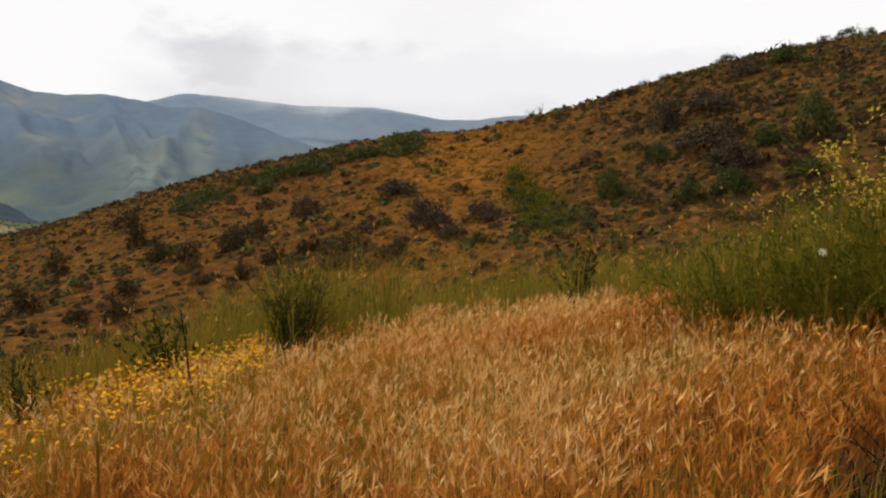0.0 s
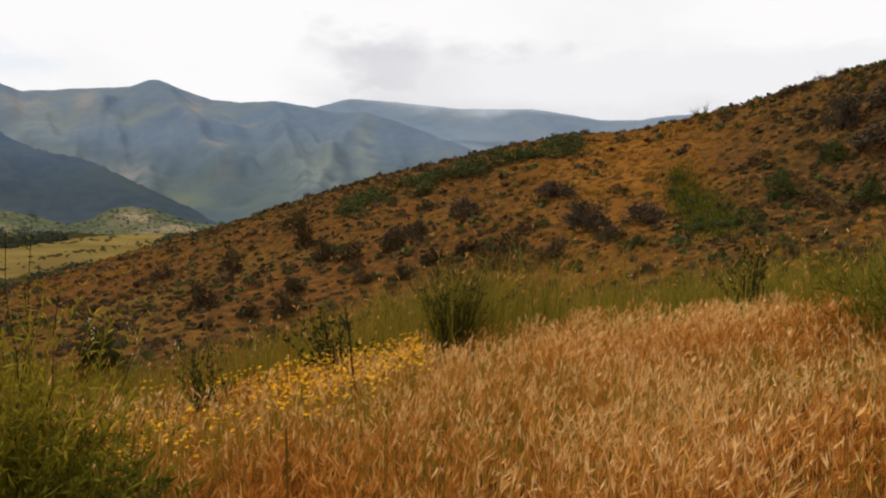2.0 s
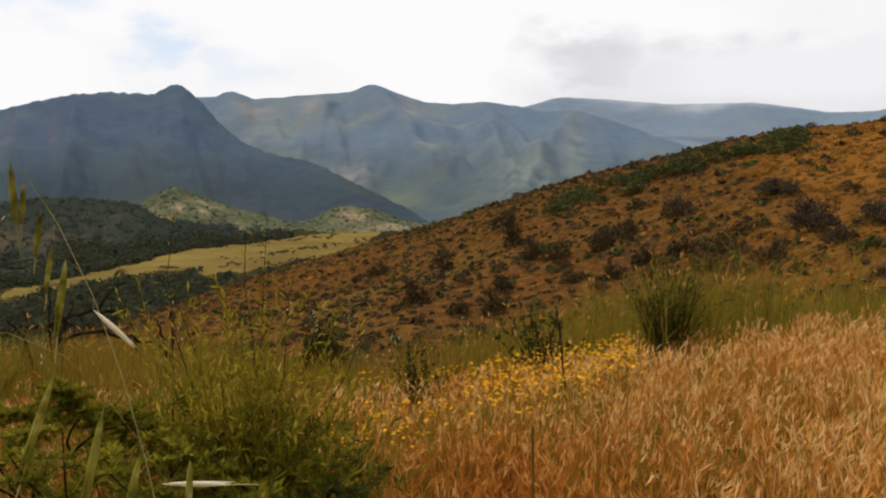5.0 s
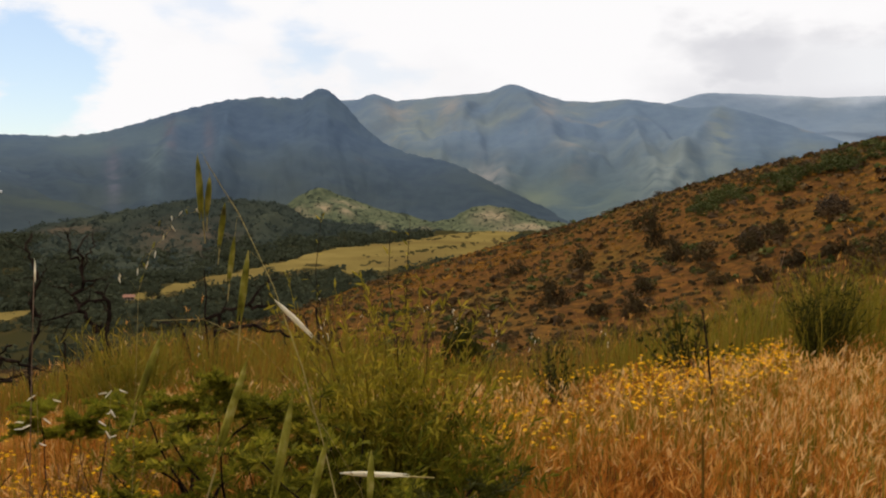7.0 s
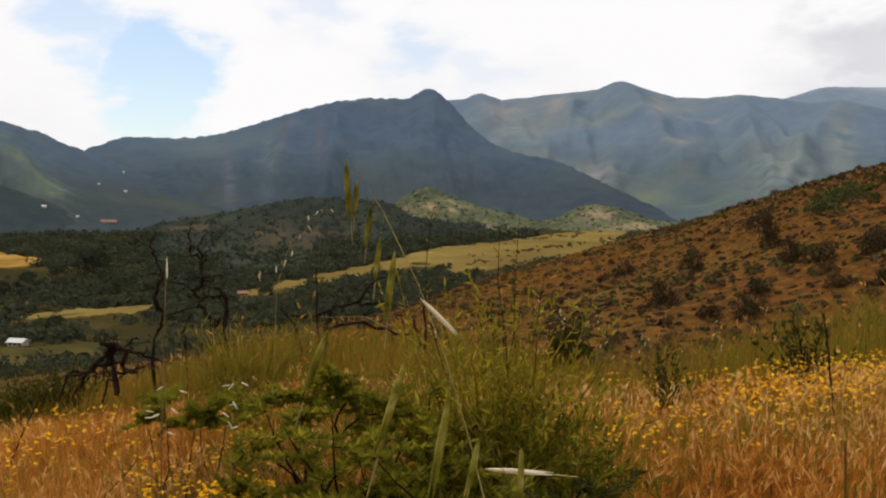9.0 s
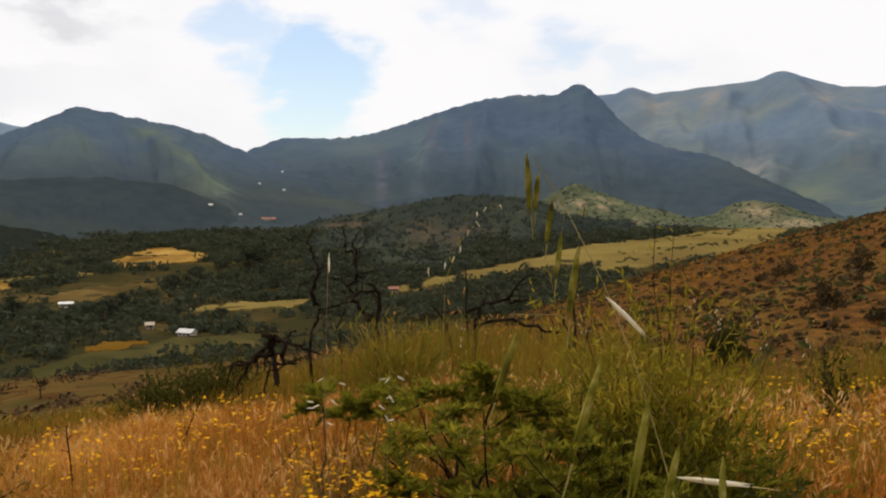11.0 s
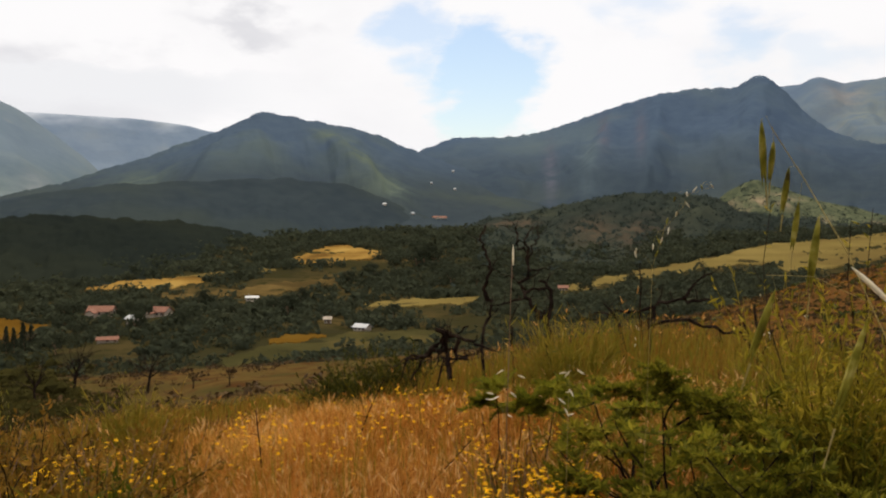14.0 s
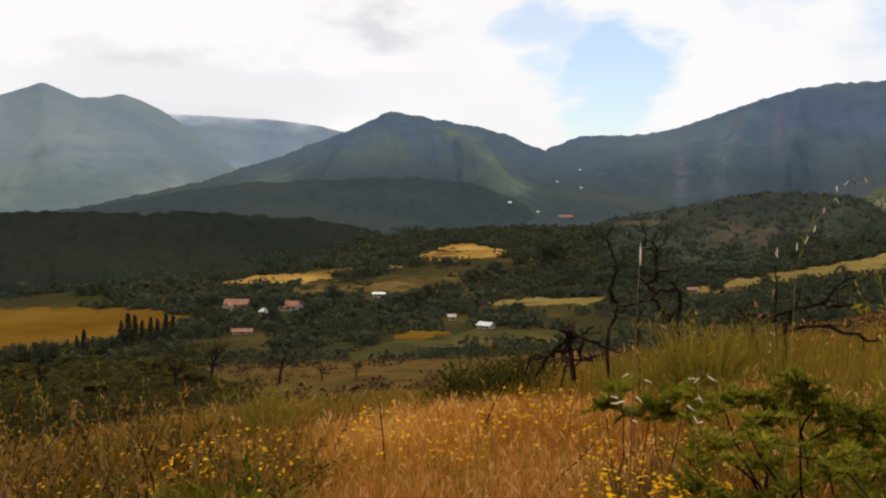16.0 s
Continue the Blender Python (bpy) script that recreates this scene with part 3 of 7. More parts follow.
# the dark tail to the right traces the edge of a cloud's shade
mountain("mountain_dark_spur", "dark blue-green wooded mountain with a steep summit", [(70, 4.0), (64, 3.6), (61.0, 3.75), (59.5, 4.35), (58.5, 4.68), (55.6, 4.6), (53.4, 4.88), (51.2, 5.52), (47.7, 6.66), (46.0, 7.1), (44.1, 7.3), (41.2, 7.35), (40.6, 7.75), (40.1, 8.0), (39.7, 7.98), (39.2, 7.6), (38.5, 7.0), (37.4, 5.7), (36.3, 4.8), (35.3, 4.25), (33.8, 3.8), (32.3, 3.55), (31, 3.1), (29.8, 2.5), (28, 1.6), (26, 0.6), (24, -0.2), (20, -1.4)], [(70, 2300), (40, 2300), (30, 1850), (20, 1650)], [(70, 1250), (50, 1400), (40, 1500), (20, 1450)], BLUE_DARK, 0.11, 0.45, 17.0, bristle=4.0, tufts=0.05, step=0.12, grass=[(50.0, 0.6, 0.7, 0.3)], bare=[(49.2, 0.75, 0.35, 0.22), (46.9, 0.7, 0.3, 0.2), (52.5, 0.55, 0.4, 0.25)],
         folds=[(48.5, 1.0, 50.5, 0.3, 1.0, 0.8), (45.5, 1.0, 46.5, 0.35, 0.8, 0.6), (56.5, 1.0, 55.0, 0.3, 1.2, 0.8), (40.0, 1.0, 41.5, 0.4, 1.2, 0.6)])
# the grass spots paint the sunlit flank beside the spur
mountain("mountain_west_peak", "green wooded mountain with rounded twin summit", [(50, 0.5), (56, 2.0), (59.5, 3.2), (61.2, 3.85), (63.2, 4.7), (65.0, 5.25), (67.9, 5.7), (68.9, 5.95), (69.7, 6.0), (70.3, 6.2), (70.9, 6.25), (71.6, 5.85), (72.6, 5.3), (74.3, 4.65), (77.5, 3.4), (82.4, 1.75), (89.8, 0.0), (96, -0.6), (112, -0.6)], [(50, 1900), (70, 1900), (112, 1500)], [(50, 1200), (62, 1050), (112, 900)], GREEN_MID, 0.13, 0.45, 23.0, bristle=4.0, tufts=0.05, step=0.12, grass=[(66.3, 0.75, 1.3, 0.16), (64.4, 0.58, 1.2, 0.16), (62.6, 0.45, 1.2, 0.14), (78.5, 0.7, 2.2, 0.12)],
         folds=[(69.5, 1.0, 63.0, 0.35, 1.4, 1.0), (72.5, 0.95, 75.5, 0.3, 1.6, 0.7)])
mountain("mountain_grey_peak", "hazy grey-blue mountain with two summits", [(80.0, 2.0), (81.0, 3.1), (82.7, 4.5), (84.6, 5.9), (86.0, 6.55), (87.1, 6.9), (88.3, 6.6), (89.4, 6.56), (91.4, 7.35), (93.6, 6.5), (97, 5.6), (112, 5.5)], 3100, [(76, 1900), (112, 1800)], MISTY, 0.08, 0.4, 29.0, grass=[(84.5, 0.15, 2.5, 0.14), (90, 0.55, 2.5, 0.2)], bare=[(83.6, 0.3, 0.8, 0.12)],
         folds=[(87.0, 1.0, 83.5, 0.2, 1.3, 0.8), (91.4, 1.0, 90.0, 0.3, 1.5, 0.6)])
# stands in for the cloud-shaded foot of the mountain behind
mountain("hill_lower_ridge", "wooded ridge below a rounded mountain, darkened for cloud shade", [(59, -0.8), (61.4, -0.1), (63.2, 0.9), (66, 1.75), (69.5, 2.1), (72.6, 2.0), (76.3, 1.8), (79.3, 1.7), (82.7, 1.3), (86, 0.6), (90, -0.1), (96, -0.7), (112, -1)], [(59, 1300), (72, 1300), (90, 1150), (112, 1000)], [(59, 1150), (70, 1000), (80, 850), (112, 750)], RIDGE, 0.14, 0.7, 47.0, shape=1.0, bristle=3.0, tufts=0.03, step=0.13, face=0.25)
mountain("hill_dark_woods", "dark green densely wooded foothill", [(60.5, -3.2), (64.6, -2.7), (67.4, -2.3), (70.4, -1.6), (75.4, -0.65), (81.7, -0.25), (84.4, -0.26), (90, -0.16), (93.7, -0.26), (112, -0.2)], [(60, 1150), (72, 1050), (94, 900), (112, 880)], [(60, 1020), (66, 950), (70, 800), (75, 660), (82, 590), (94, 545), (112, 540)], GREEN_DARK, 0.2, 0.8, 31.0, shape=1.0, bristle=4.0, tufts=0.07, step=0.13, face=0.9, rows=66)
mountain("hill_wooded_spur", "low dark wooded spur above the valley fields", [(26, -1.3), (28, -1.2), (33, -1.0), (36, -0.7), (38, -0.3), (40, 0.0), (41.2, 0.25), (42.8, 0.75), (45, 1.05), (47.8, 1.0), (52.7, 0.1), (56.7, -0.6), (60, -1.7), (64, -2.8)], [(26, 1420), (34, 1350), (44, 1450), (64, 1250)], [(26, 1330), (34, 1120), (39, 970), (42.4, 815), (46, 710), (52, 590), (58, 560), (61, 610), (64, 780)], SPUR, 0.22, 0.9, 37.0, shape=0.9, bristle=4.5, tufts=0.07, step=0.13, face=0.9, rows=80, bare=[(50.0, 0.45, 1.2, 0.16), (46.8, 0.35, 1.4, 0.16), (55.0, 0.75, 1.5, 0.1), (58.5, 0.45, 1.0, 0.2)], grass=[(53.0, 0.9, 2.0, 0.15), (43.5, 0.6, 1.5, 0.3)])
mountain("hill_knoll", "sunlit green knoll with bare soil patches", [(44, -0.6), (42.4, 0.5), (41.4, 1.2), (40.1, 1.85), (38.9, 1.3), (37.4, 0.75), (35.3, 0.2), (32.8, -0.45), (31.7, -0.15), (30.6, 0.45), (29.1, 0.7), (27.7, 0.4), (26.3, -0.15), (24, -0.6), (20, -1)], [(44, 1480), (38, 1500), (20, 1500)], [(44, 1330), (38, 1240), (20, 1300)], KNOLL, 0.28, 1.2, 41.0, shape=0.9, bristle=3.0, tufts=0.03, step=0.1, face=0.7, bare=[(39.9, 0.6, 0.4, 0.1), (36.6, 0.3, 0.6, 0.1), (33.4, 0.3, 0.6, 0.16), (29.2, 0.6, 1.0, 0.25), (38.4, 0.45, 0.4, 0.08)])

def cloud_bank(name, label, az0, az1, r, low, full, top):
    """Cloud resting on a far ridge: wisps thickening upwards and melting into the sky; heights in degrees."""
    m = bpy.data.materials.new(name)
    m.use_nodes = True
    n, link = m.node_tree.nodes, m.node_tree.links.new
    n.remove(n["Principled BSDF"])
    geo = n.new("ShaderNodeNewGeometry")
    flat_ = n.new("ShaderNodeVectorMath")
    flat_.operation = "MULTIPLY"
    flat_.inputs[1].default_value = (1, 1, 2.6)
    link(geo.outputs["Position"], flat_.inputs[0])
    wisp = n.new("ShaderNodeTexNoise")
    wisp.inputs["Scale"].default_value, wisp.inputs["Detail"].default_value = 0.0042, 6
    link(flat_.outputs[0], wisp.inputs["Vector"])
    xyz = n.new("ShaderNodeSeparateXYZ")
    link(geo.outputs["Position"], xyz.inputs[0])
    high = n.new("ShaderNodeMath")
    high.operation = "MULTIPLY_ADD"
    high.inputs[1].default_value = 150.0
    link(wisp.outputs["Fac"], high.inputs[0])
    link(xyz.outputs["Z"], high.inputs[2])
    z = lambda el: EYE_Z + r * math.tan(radians(el))
    fades = []
    for lo, hi in ((z(low) + 75, z(full) + 75), (z(top) + 75, z(top) - 0.35 * (z(top) - z(full)) + 75)):
        f = n.new("ShaderNodeMapRange")
        f.interpolation_type = "SMOOTHSTEP"
        f.inputs["From Min"].default_value, f.inputs["From Max"].default_value = lo, hi
        link(high.outputs[0], f.inputs["Value"])
        fades.append(f.outputs[0])
    side = n.new("ShaderNodeAttribute")
    side.attribute_name = "side"
    a1 = n.new("ShaderNodeMath")
    a1.operation = "MULTIPLY"
    link(fades[0], a1.inputs[0])
    link(fades[1], a1.inputs[1])
    a2 = n.new("ShaderNodeMath")
    a2.operation = "MULTIPLY"
    link(a1.outputs[0], a2.inputs[0])
    link(side.outputs["Fac"], a2.inputs[1])
    clear, white, mix_ = n.new("ShaderNodeBsdfTransparent"), n.new("ShaderNodeEmission"), n.new("ShaderNodeMixShader")
    # the sheet glows in the sky's tone, replacing daylight scattered by cloud
    white.inputs["Color"].default_value = (0.88, 0.88, 0.90, 1)
    link(a2.outputs[0], mix_.inputs[0])
    link(clear.outputs[0], mix_.inputs[1])
    link(white.outputs[0], mix_.inputs[2])
    link(mix_.outputs[0], n["Material Output"].inputs["Surface"])
    az = np.arange(az0, az1 + 0.01, 0.5)
    V = []
    for k, el in enumerate(np.linspace(low - 1.2, top + 1.2, 9)):
        x, y = polar(az, r + 18 * k + 25 * np.sin(az * 0.9 + k))
        V.append(np.stack([x, y, 0 * az + EYE_Z + r * math.tan(radians(el))], -1))
    me = tri_mesh(name, np.concatenate(V), sheet_faces(9, len(az)), [m], smooth=True)
    edge_ = np.tile(np.clip(np.minimum(az - az0, az1 - az) / 9.0, 0, 1) ** 1.5, 9)
    at = me.color_attributes.new("side", "FLOAT_COLOR", "POINT")
    at.data.foreach_set("color", np.stack([edge_, edge_, edge_, 0 * edge_ + 1], -1).astype(np.float32).ravel())
    return tagged(new(name, me), label, "cloud", kind="structure")


cloud_bank("backdrop_cloud_east", "soft grey-white cloud resting on a far ridge", -26, 16, 3800, 6.2, 8.0, 10.8)
cloud_bank("backdrop_cloud_west", "soft grey cloud resting on a far ridge", 66, 98, 3700, 5.1, 6.9, 9.2)

# ---------------------------------------------------------------- tools for things
from mathutils.bvhtree import BVHTree

rng = np.random.default_rng(7)


def part(name, me, parent, label=""):
    ob = new(name, me)
    ob.parent = parent
    return tagged(ob, label)


def thing(name, label, category, at=None, group="", kind=""):
    ob = new(name)
    ob.empty_display_size = 0.2
    if at is not None:
        ob.matrix_world = Matrix.Translation(at) if isinstance(at, Vector) else at
    return tagged(ob, label, category, group, kind)


def range_of(az, el, lo=2.0, hi=1500.0):
    """The distance at which the ground is met on a bearing at a height above the horizon."""
    r = np.geomspace(lo, hi, 1500)
    x, y = polar(np.full_like(r, az), r)
    seen = np.degrees(np.arctan2(land(x, y) - EYE_Z, r))
    hit = np.nonzero(seen >= el)[0]
    return float(r[hit[0]]) if len(hit) else hi


def tubes(lines, sides=4):
    """Tapered twigs: each line is a list of (place, radius)."""
    V, F = [], []
    ang = np.arange(sides) * 2 * np.pi / sides
    for line in lines:
        base = len(V)
        for i, (p, rad) in enumerate(line):
            a = line[max(i - 1, 0)][0]
            b = line[min(i + 1, len(line) - 1)][0]
            t = (b - a).normalized() if (b - a).length > 1e-9 else Vector((0, 0, 1))
            u = t.orthogonal().normalized()
            w = t.cross(u)
            for q in ang:
                V.append(p + rad * (math.cos(q) * u + math.sin(q) * w))
        for i in range(len(line) - 1):
            for j in range(sides):
                k = (j + 1) % sides
                F.append((base + i * sides + j, base + i * sides + k, base + (i + 1) * sides + k, base + (i + 1) * sides + j))
    return np.array([tuple(v) for v in V]), np.array(F)


def wander(start, way, length, radius, steps, wild, rise=0.0, taper=0.35):
    """A crooked twig."""
    p, d, line = Vector(start), Vector(way).normalized(), []
    for i in range(steps + 1):
        k = i / steps
        line.append((p.copy(), radius * (1 - (1 - taper) * k)))
        d = (d + wild * Vector(rng.normal(size=3)) + Vector((0, 0, rise))).normalized()
        p = p + d * (length / steps)
    return line


def branching(start, way, length, radius, depth, wild=0.25, kids=3, rise=0.0, spread=0.7, steps=4, shrink=0.62):
    """A limb with its twigs, as lines."""
    line = wander(start, way, length, radius, steps, wild, rise)
    out = [line]
    if depth > 0:
        for _ in range(kids):
            i = int(rng.integers(max(1, steps // 2), steps + 1))
            p, r = line[i]
            d = (line[i][0] - line[i - 1][0]).normalized()
            d = (d + spread * Vector(rng.normal(size=3))).normalized()
            out += branching(p, d, length * shrink * rng.uniform(0.7, 1.2), r * 0.7, depth - 1, wild, kids, rise, spread, max(3, steps - 1), shrink)
    return out


def leaves(places, size, width=0.45, up=0.3, jitter=0.3, way=None):
    """Folded leaf blades, one at each place: two triangles hinged on the midrib."""
    P = np.asarray(places, float)
    n = len(P)
    d = rng.normal(size=(n, 3)) if way is None else np.asarray(way) + jitter * rng.normal(size=(n, 3))
    d[:, 2] += up
    d /= np.linalg.norm(d, axis=1)[:, None]
    s = np.cross(d, rng.normal(size=(n, 3)))
    s /= np.linalg.norm(s, axis=1)[:, None] + 1e-9
    up_ = np.cross(s, d)
    L = (size * rng.uniform(0.6, 1.35, n))[:, None]
    W = L * width * 0.5
    V = np.stack([P, P + d * L * 0.45 + s * W + up_ * W * 0.4, P + d * L, P + d * L * 0.45 - s * W + up_ * W * 0.4], 1).reshape(-1, 3)
    i = np.arange(n)[:, None] * 4
    F = np.concatenate([i + [0, 1, 2], i + [0, 2, 3]], 1).reshape(-1, 3)
    return V, F


def pads(P, N, size, ragged=0.35, stray=0.45):
    """Small leafy pads lying over a crown, each a bent four-sided scrap facing outwards."""
    n = len(P)
    N = np.asarray(N) + stray * rng.normal(size=(n, 3))
    N /= np.linalg.norm(N, axis=1)[:, None]
    u = np.cross(N, rng.normal(size=(n, 3)))
    u /= np.linalg.norm(u, axis=1)[:, None]
    v = np.cross(N, u)
    L = (size * rng.uniform(0.6, 1.3, n))[:, None] * 0.5
    j = lambda: 1 + ragged * rng.normal(size=(n, 1))
    V = np.stack([P + u * L * j(), P + v * L * j() - N * L * 0.4, P - u * L * j(), P - v * L * j() - N * L * 0.4], 1).reshape(-1, 3)
    i = np.arange(n)[:, None] * 4
    F = np.concatenate([i + [0, 1, 2], i + [0, 2, 3]], 1).reshape(-1, 3)
    return V, F


def joined(*sets):
    """Meshes put together out of (places, triangles) pairs."""
    V, F, o = [], [], 0
    for v, f in sets:
        if len(v) == 0:
            continue
        f = np.asarray(f)
        if f.shape[1] == 4:
            f = np.concatenate([f[:, :3], f[:, [0, 2, 3]]])
        V.append(v)
        F.append(f + o)
        o += len(v)
    return np.concatenate(V), np.concatenate(F)


# ---------------------------------------------------------------- grass
def blades(P, height, width, lean, droop):
    """Grass blades that bend over: five points and three triangles each."""
    n = len(P)
    a = rng.uniform(0, 2 * np.pi, n)
    side = np.stack([np.cos(a), np.sin(a), 0 * a], 1) * (width / 2)[:, None]
    b = rng.uniform(0, 2 * np.pi, n)
    tilt = np.stack([np.cos(b), np.sin(b), 0 * b], 1) * (lean * height)[:, None] + np.array([0.06, -0.02, 0]) * height[:, None]
    up = np.array([0, 0, 1.0])
    mid = P + tilt * 0.35 + up * (height * 0.6)[:, None]
    tip = P + tilt * (1 + droop[:, None]) + up * (height * (1 - 0.25 * droop))[:, None]
    V = np.stack([P - side, P + side, mid - side * 0.75, mid + side * 0.75, tip], 1).reshape(-1, 3)
    i = np.arange(n)[:, None] * 5
    F = np.concatenate([i + [0, 1, 3], i + [0, 3, 2], i + [2, 3, 4]], 1).reshape(-1, 3)
    return V, F, mid, tip


def heads(mid, tip, length, width, awns=4):
    """Seed heads: one full brush at the stem's end with slender awned spikelets round it, nodding."""
    n = len(tip)
    d = tip - mid
    d /= np.linalg.norm(d, axis=1)[:, None]
    V = []
    for k in range(awns):
        e = d + (0.12 if k == 0 else 0.26) * rng.normal(size=(n, 3))
        e[:, 2] -= 0.1
        e /= np.linalg.norm(e, axis=1)[:, None]
        s_ = np.cross(e, rng.normal(size=(n, 3)))
        s_ /= np.linalg.norm(s_, axis=1)[:, None]
        a = tip - d * (length * (0.45 if k == 0 else rng.uniform(0.0, 0.7, n)))[:, None]
        L = (length * (1.0 if k == 0 else rng.uniform(0.55, 0.95, n)))[:, None]
        w = (width * (0.85 if k == 0 else 0.5))[:, None]
        V += [a, a + e * L * 0.4 + s_ * w, a + e * L, a + e * L * 0.4 - s_ * w]
    V = np.stack(V, 1).reshape(-1, 3)
    i = np.arange(n * awns)[:, None] * 4
    F = np.concatenate([i + [0, 1, 2], i + [0, 2, 3]], 1).reshape(-1, 3)
    return V, F


EDGE_AZ = [-40, -26, -20, -15, -8, -2, 3, 8, 17, 27, 40, 55, 65, 75, 90, 108]
EDGE_R = [8, 8, 8, 10, 11.5, 11.2, 10.6, 9.6, 9.4, 9.2, 9, 9.5, 10, 9.6, 8.2, 8]
DRY_AZ = [-40, 8, 18, 24, 30, 36, 44, 52, 56, 60, 72, 77, 84, 108]
DRY = [1, 1, .94, .85, .68, .36, .3, .45, .68, .92, .92, .62, .5, .5]


def scatter(n, az0, az1, r0, r1, near=1.0):
    """n places on the ground; near > 1 crowds them towards the camera."""
    az = rng.uniform(az0, az1, n)
    u = rng.uniform(0, 1, n) ** near
    r = np.sqrt(r0 ** 2 + u * (r1 ** 2 - r0 ** 2))
    x, y = polar(az, r)
    return az, r, np.stack([x, y, land(x, y) - 0.01], 1)


def patchy(P, scale, seed=0.0):
    return 0.5 + 0.5 * np.clip(rough(P[:, 0] * scale + seed, P[:, 1] * scale - seed), -1, 1)


def meadow():
    az, r, P = scatter(25200, -36, 106, 2.3, 12.5, 1.1)
    # each tuft sends up several stems
    az, r, P = np.repeat(az, 5), np.repeat(r, 5), np.repeat(P, 5, 0)
    tuft = np.repeat(np.arange(len(az) // 5), 5)
    P[:, :2] += rng.normal(size=(len(P), 2)) * 0.03
    inside = r < np.interp(az, EDGE_AZ, EDGE_R) * (1 + 0.06 * np.sin(az * 1.7))
    # a bare, trampled corner
    inside &= ~((az < -23.5) & (r < 4.6) & (patchy(P, 1.5, 6.0) + 0.06 * (-24 - az) > 0.35))
    az, r, P, tuft = az[inside], r[inside], P[inside], tuft[inside]
    dry = rng.uniform(size=len(P)) < np.interp(az, DRY_AZ, DRY) * (0.8 + 0.35 * patchy(P, 1.1))
    # dry, headed grass
    Q, rr, qa, qt = P[dry], r[dry], az[dry], tuft[dry]
    # each tuft is pale, golden or rusty, more rust to the east
    dice = rng.uniform(size=qt.max() + 1)[qt] + 0.8 * (patchy(Q, 1.1, 8.0) - 0.5)
    rust = np.interp(qa, [-34, -16, -6, 4, 12, 40, 106], [0.62, 0.46, 0.16, 0.24, 0.15, 0.34, 0.28]) + np.interp(rr, [2.5, 4.5, 8], [0.2, 0.06, -0.14])
    tone_ = np.where(dice < rust, 2, np.where(dice > rust + 0.38, 1, 0))
    h = rng.uniform(0.22, 0.46, len(Q)) * (0.8 + 0.35 * patchy(Q, 0.8, 3.0)) * np.interp(qa, [-40, 50, 58, 106], [1, 1, .62, .75])
    w = np.maximum(0.0035, 0.00055 * rr)
    V1, F1, mid, tip = blades(Q, h, w, rng.uniform(0.06, 0.34, len(Q)), rng.uniform(0, 0.55, len(Q)))
    has = rng.uniform(size=len(Q)) < np.interp(qa, [-40, 50, 60, 106], [0.5, 0.46, 0.2, 0.35])
    V2, F2 = heads(mid[has], tip[has], rng.uniform(0.06, 0.12, has.sum()), np.maximum(rng.uniform(0.005, 0.008, has.sum()), 0.0009 * rr[has]), 3)
    ob = thing("dry_grass", "golden dry meadow grass with drooping seed heads", "grass", kind="stuff")
    part("stalks", tri_mesh("dry_stalks", V1, F1, [STRAW, STRAW_PALE, STRAW_RUST], np.repeat(tone_, 3)), ob)
    part("seed_heads", tri_mesh("dry_seed_heads", V2, F2, [HEAD, HEAD_PALE, HEAD_RUST], np.repeat(tone_[has], 6)), ob)
    # green blades among it
    Q, rr, qa = P[~dry], r[~dry], az[~dry]
    h = rng.uniform(0.2, 0.52, len(Q)) * (0.75 + 0.5 * patchy(Q, 0.9, 5.0))
    V1, F1, mid, tip = blades(Q, h, np.maximum(0.004, 0.0007 * rr), rng.uniform(0.1, 0.4, len(Q)), rng.uniform(0, 0.5, len(Q)))
    # wisps of green in the dry part
    wz, wr, W = scatter(11500, -34, 30, 2.8, 10.5)
    keep = patchy(W, 1.2, 9.0) + rng.uniform(-0.12, 0.12, len(W)) > 0.44
    # denser where the weeds begin
    gz, gr, G = scatter(1500, 23, 34, 2.6, 5.2)
    W = np.concatenate([W[keep], G[rng.uniform(size=len(G)) < np.interp(gz, [23, 29, 34], [0.2, 0.9, 1])]])
    V3, F3, _, _ = blades(W, rng.uniform(0.3, 0.55, len(W)), np.full(len(W), 0.005), rng.uniform(0.05, 0.25, len(W)), rng.uniform(0, 0.3, len(W)))
    V, F = joined((V1, F1), (V3, F3))
    tagged(new("green_grass", tri_mesh("green_grass", V, F, [GREEN, WEED], np.concatenate([np.repeat(rng.uniform(size=len(Q)) < np.interp(qa, [20, 32, 50, 70, 106], [0.15, 0.4, 0.45, 0.55, 0.6]), 3), np.zeros(len(F3), bool)]))), "green grass blades among the dry meadow", "grass", kind="stuff")


def fine_grass():
    """Fine short orange grass where the meadow is thin."""
    az, r, P = scatter(42000, 53, 82, 3.6, 10.2)
    keep = (rng.uniform(size=len(P)) < np.interp(az, [53, 57, 74, 82], [0.2, 1, 1, 0.25])) & (r < np.interp(az, EDGE_AZ, EDGE_R))
    r, P = r[keep], P[keep]
    h = rng.uniform(0.14, 0.34, len(P)) * (0.7 + 0.5 * patchy(P, 0.9, 12.0))
    V, F, mid, tip = blades(P, h, np.maximum(0.0022, 0.00042 * r), rng.uniform(0.2, 0.6, len(P)), rng.uniform(0, 0.7, len(P)))
    tagged(new("fine_grass", tri_mesh("fine_grass", V, F, [FINE_STRAW, STRAW_RUST], np.repeat(rng.uniform(size=len(P)) < np.interp(r, [4, 5.5, 8], [0.6, 0.35, 0.1]), 3))), "fine orange dry grass in a thin patch", "grass", kind="stuff")


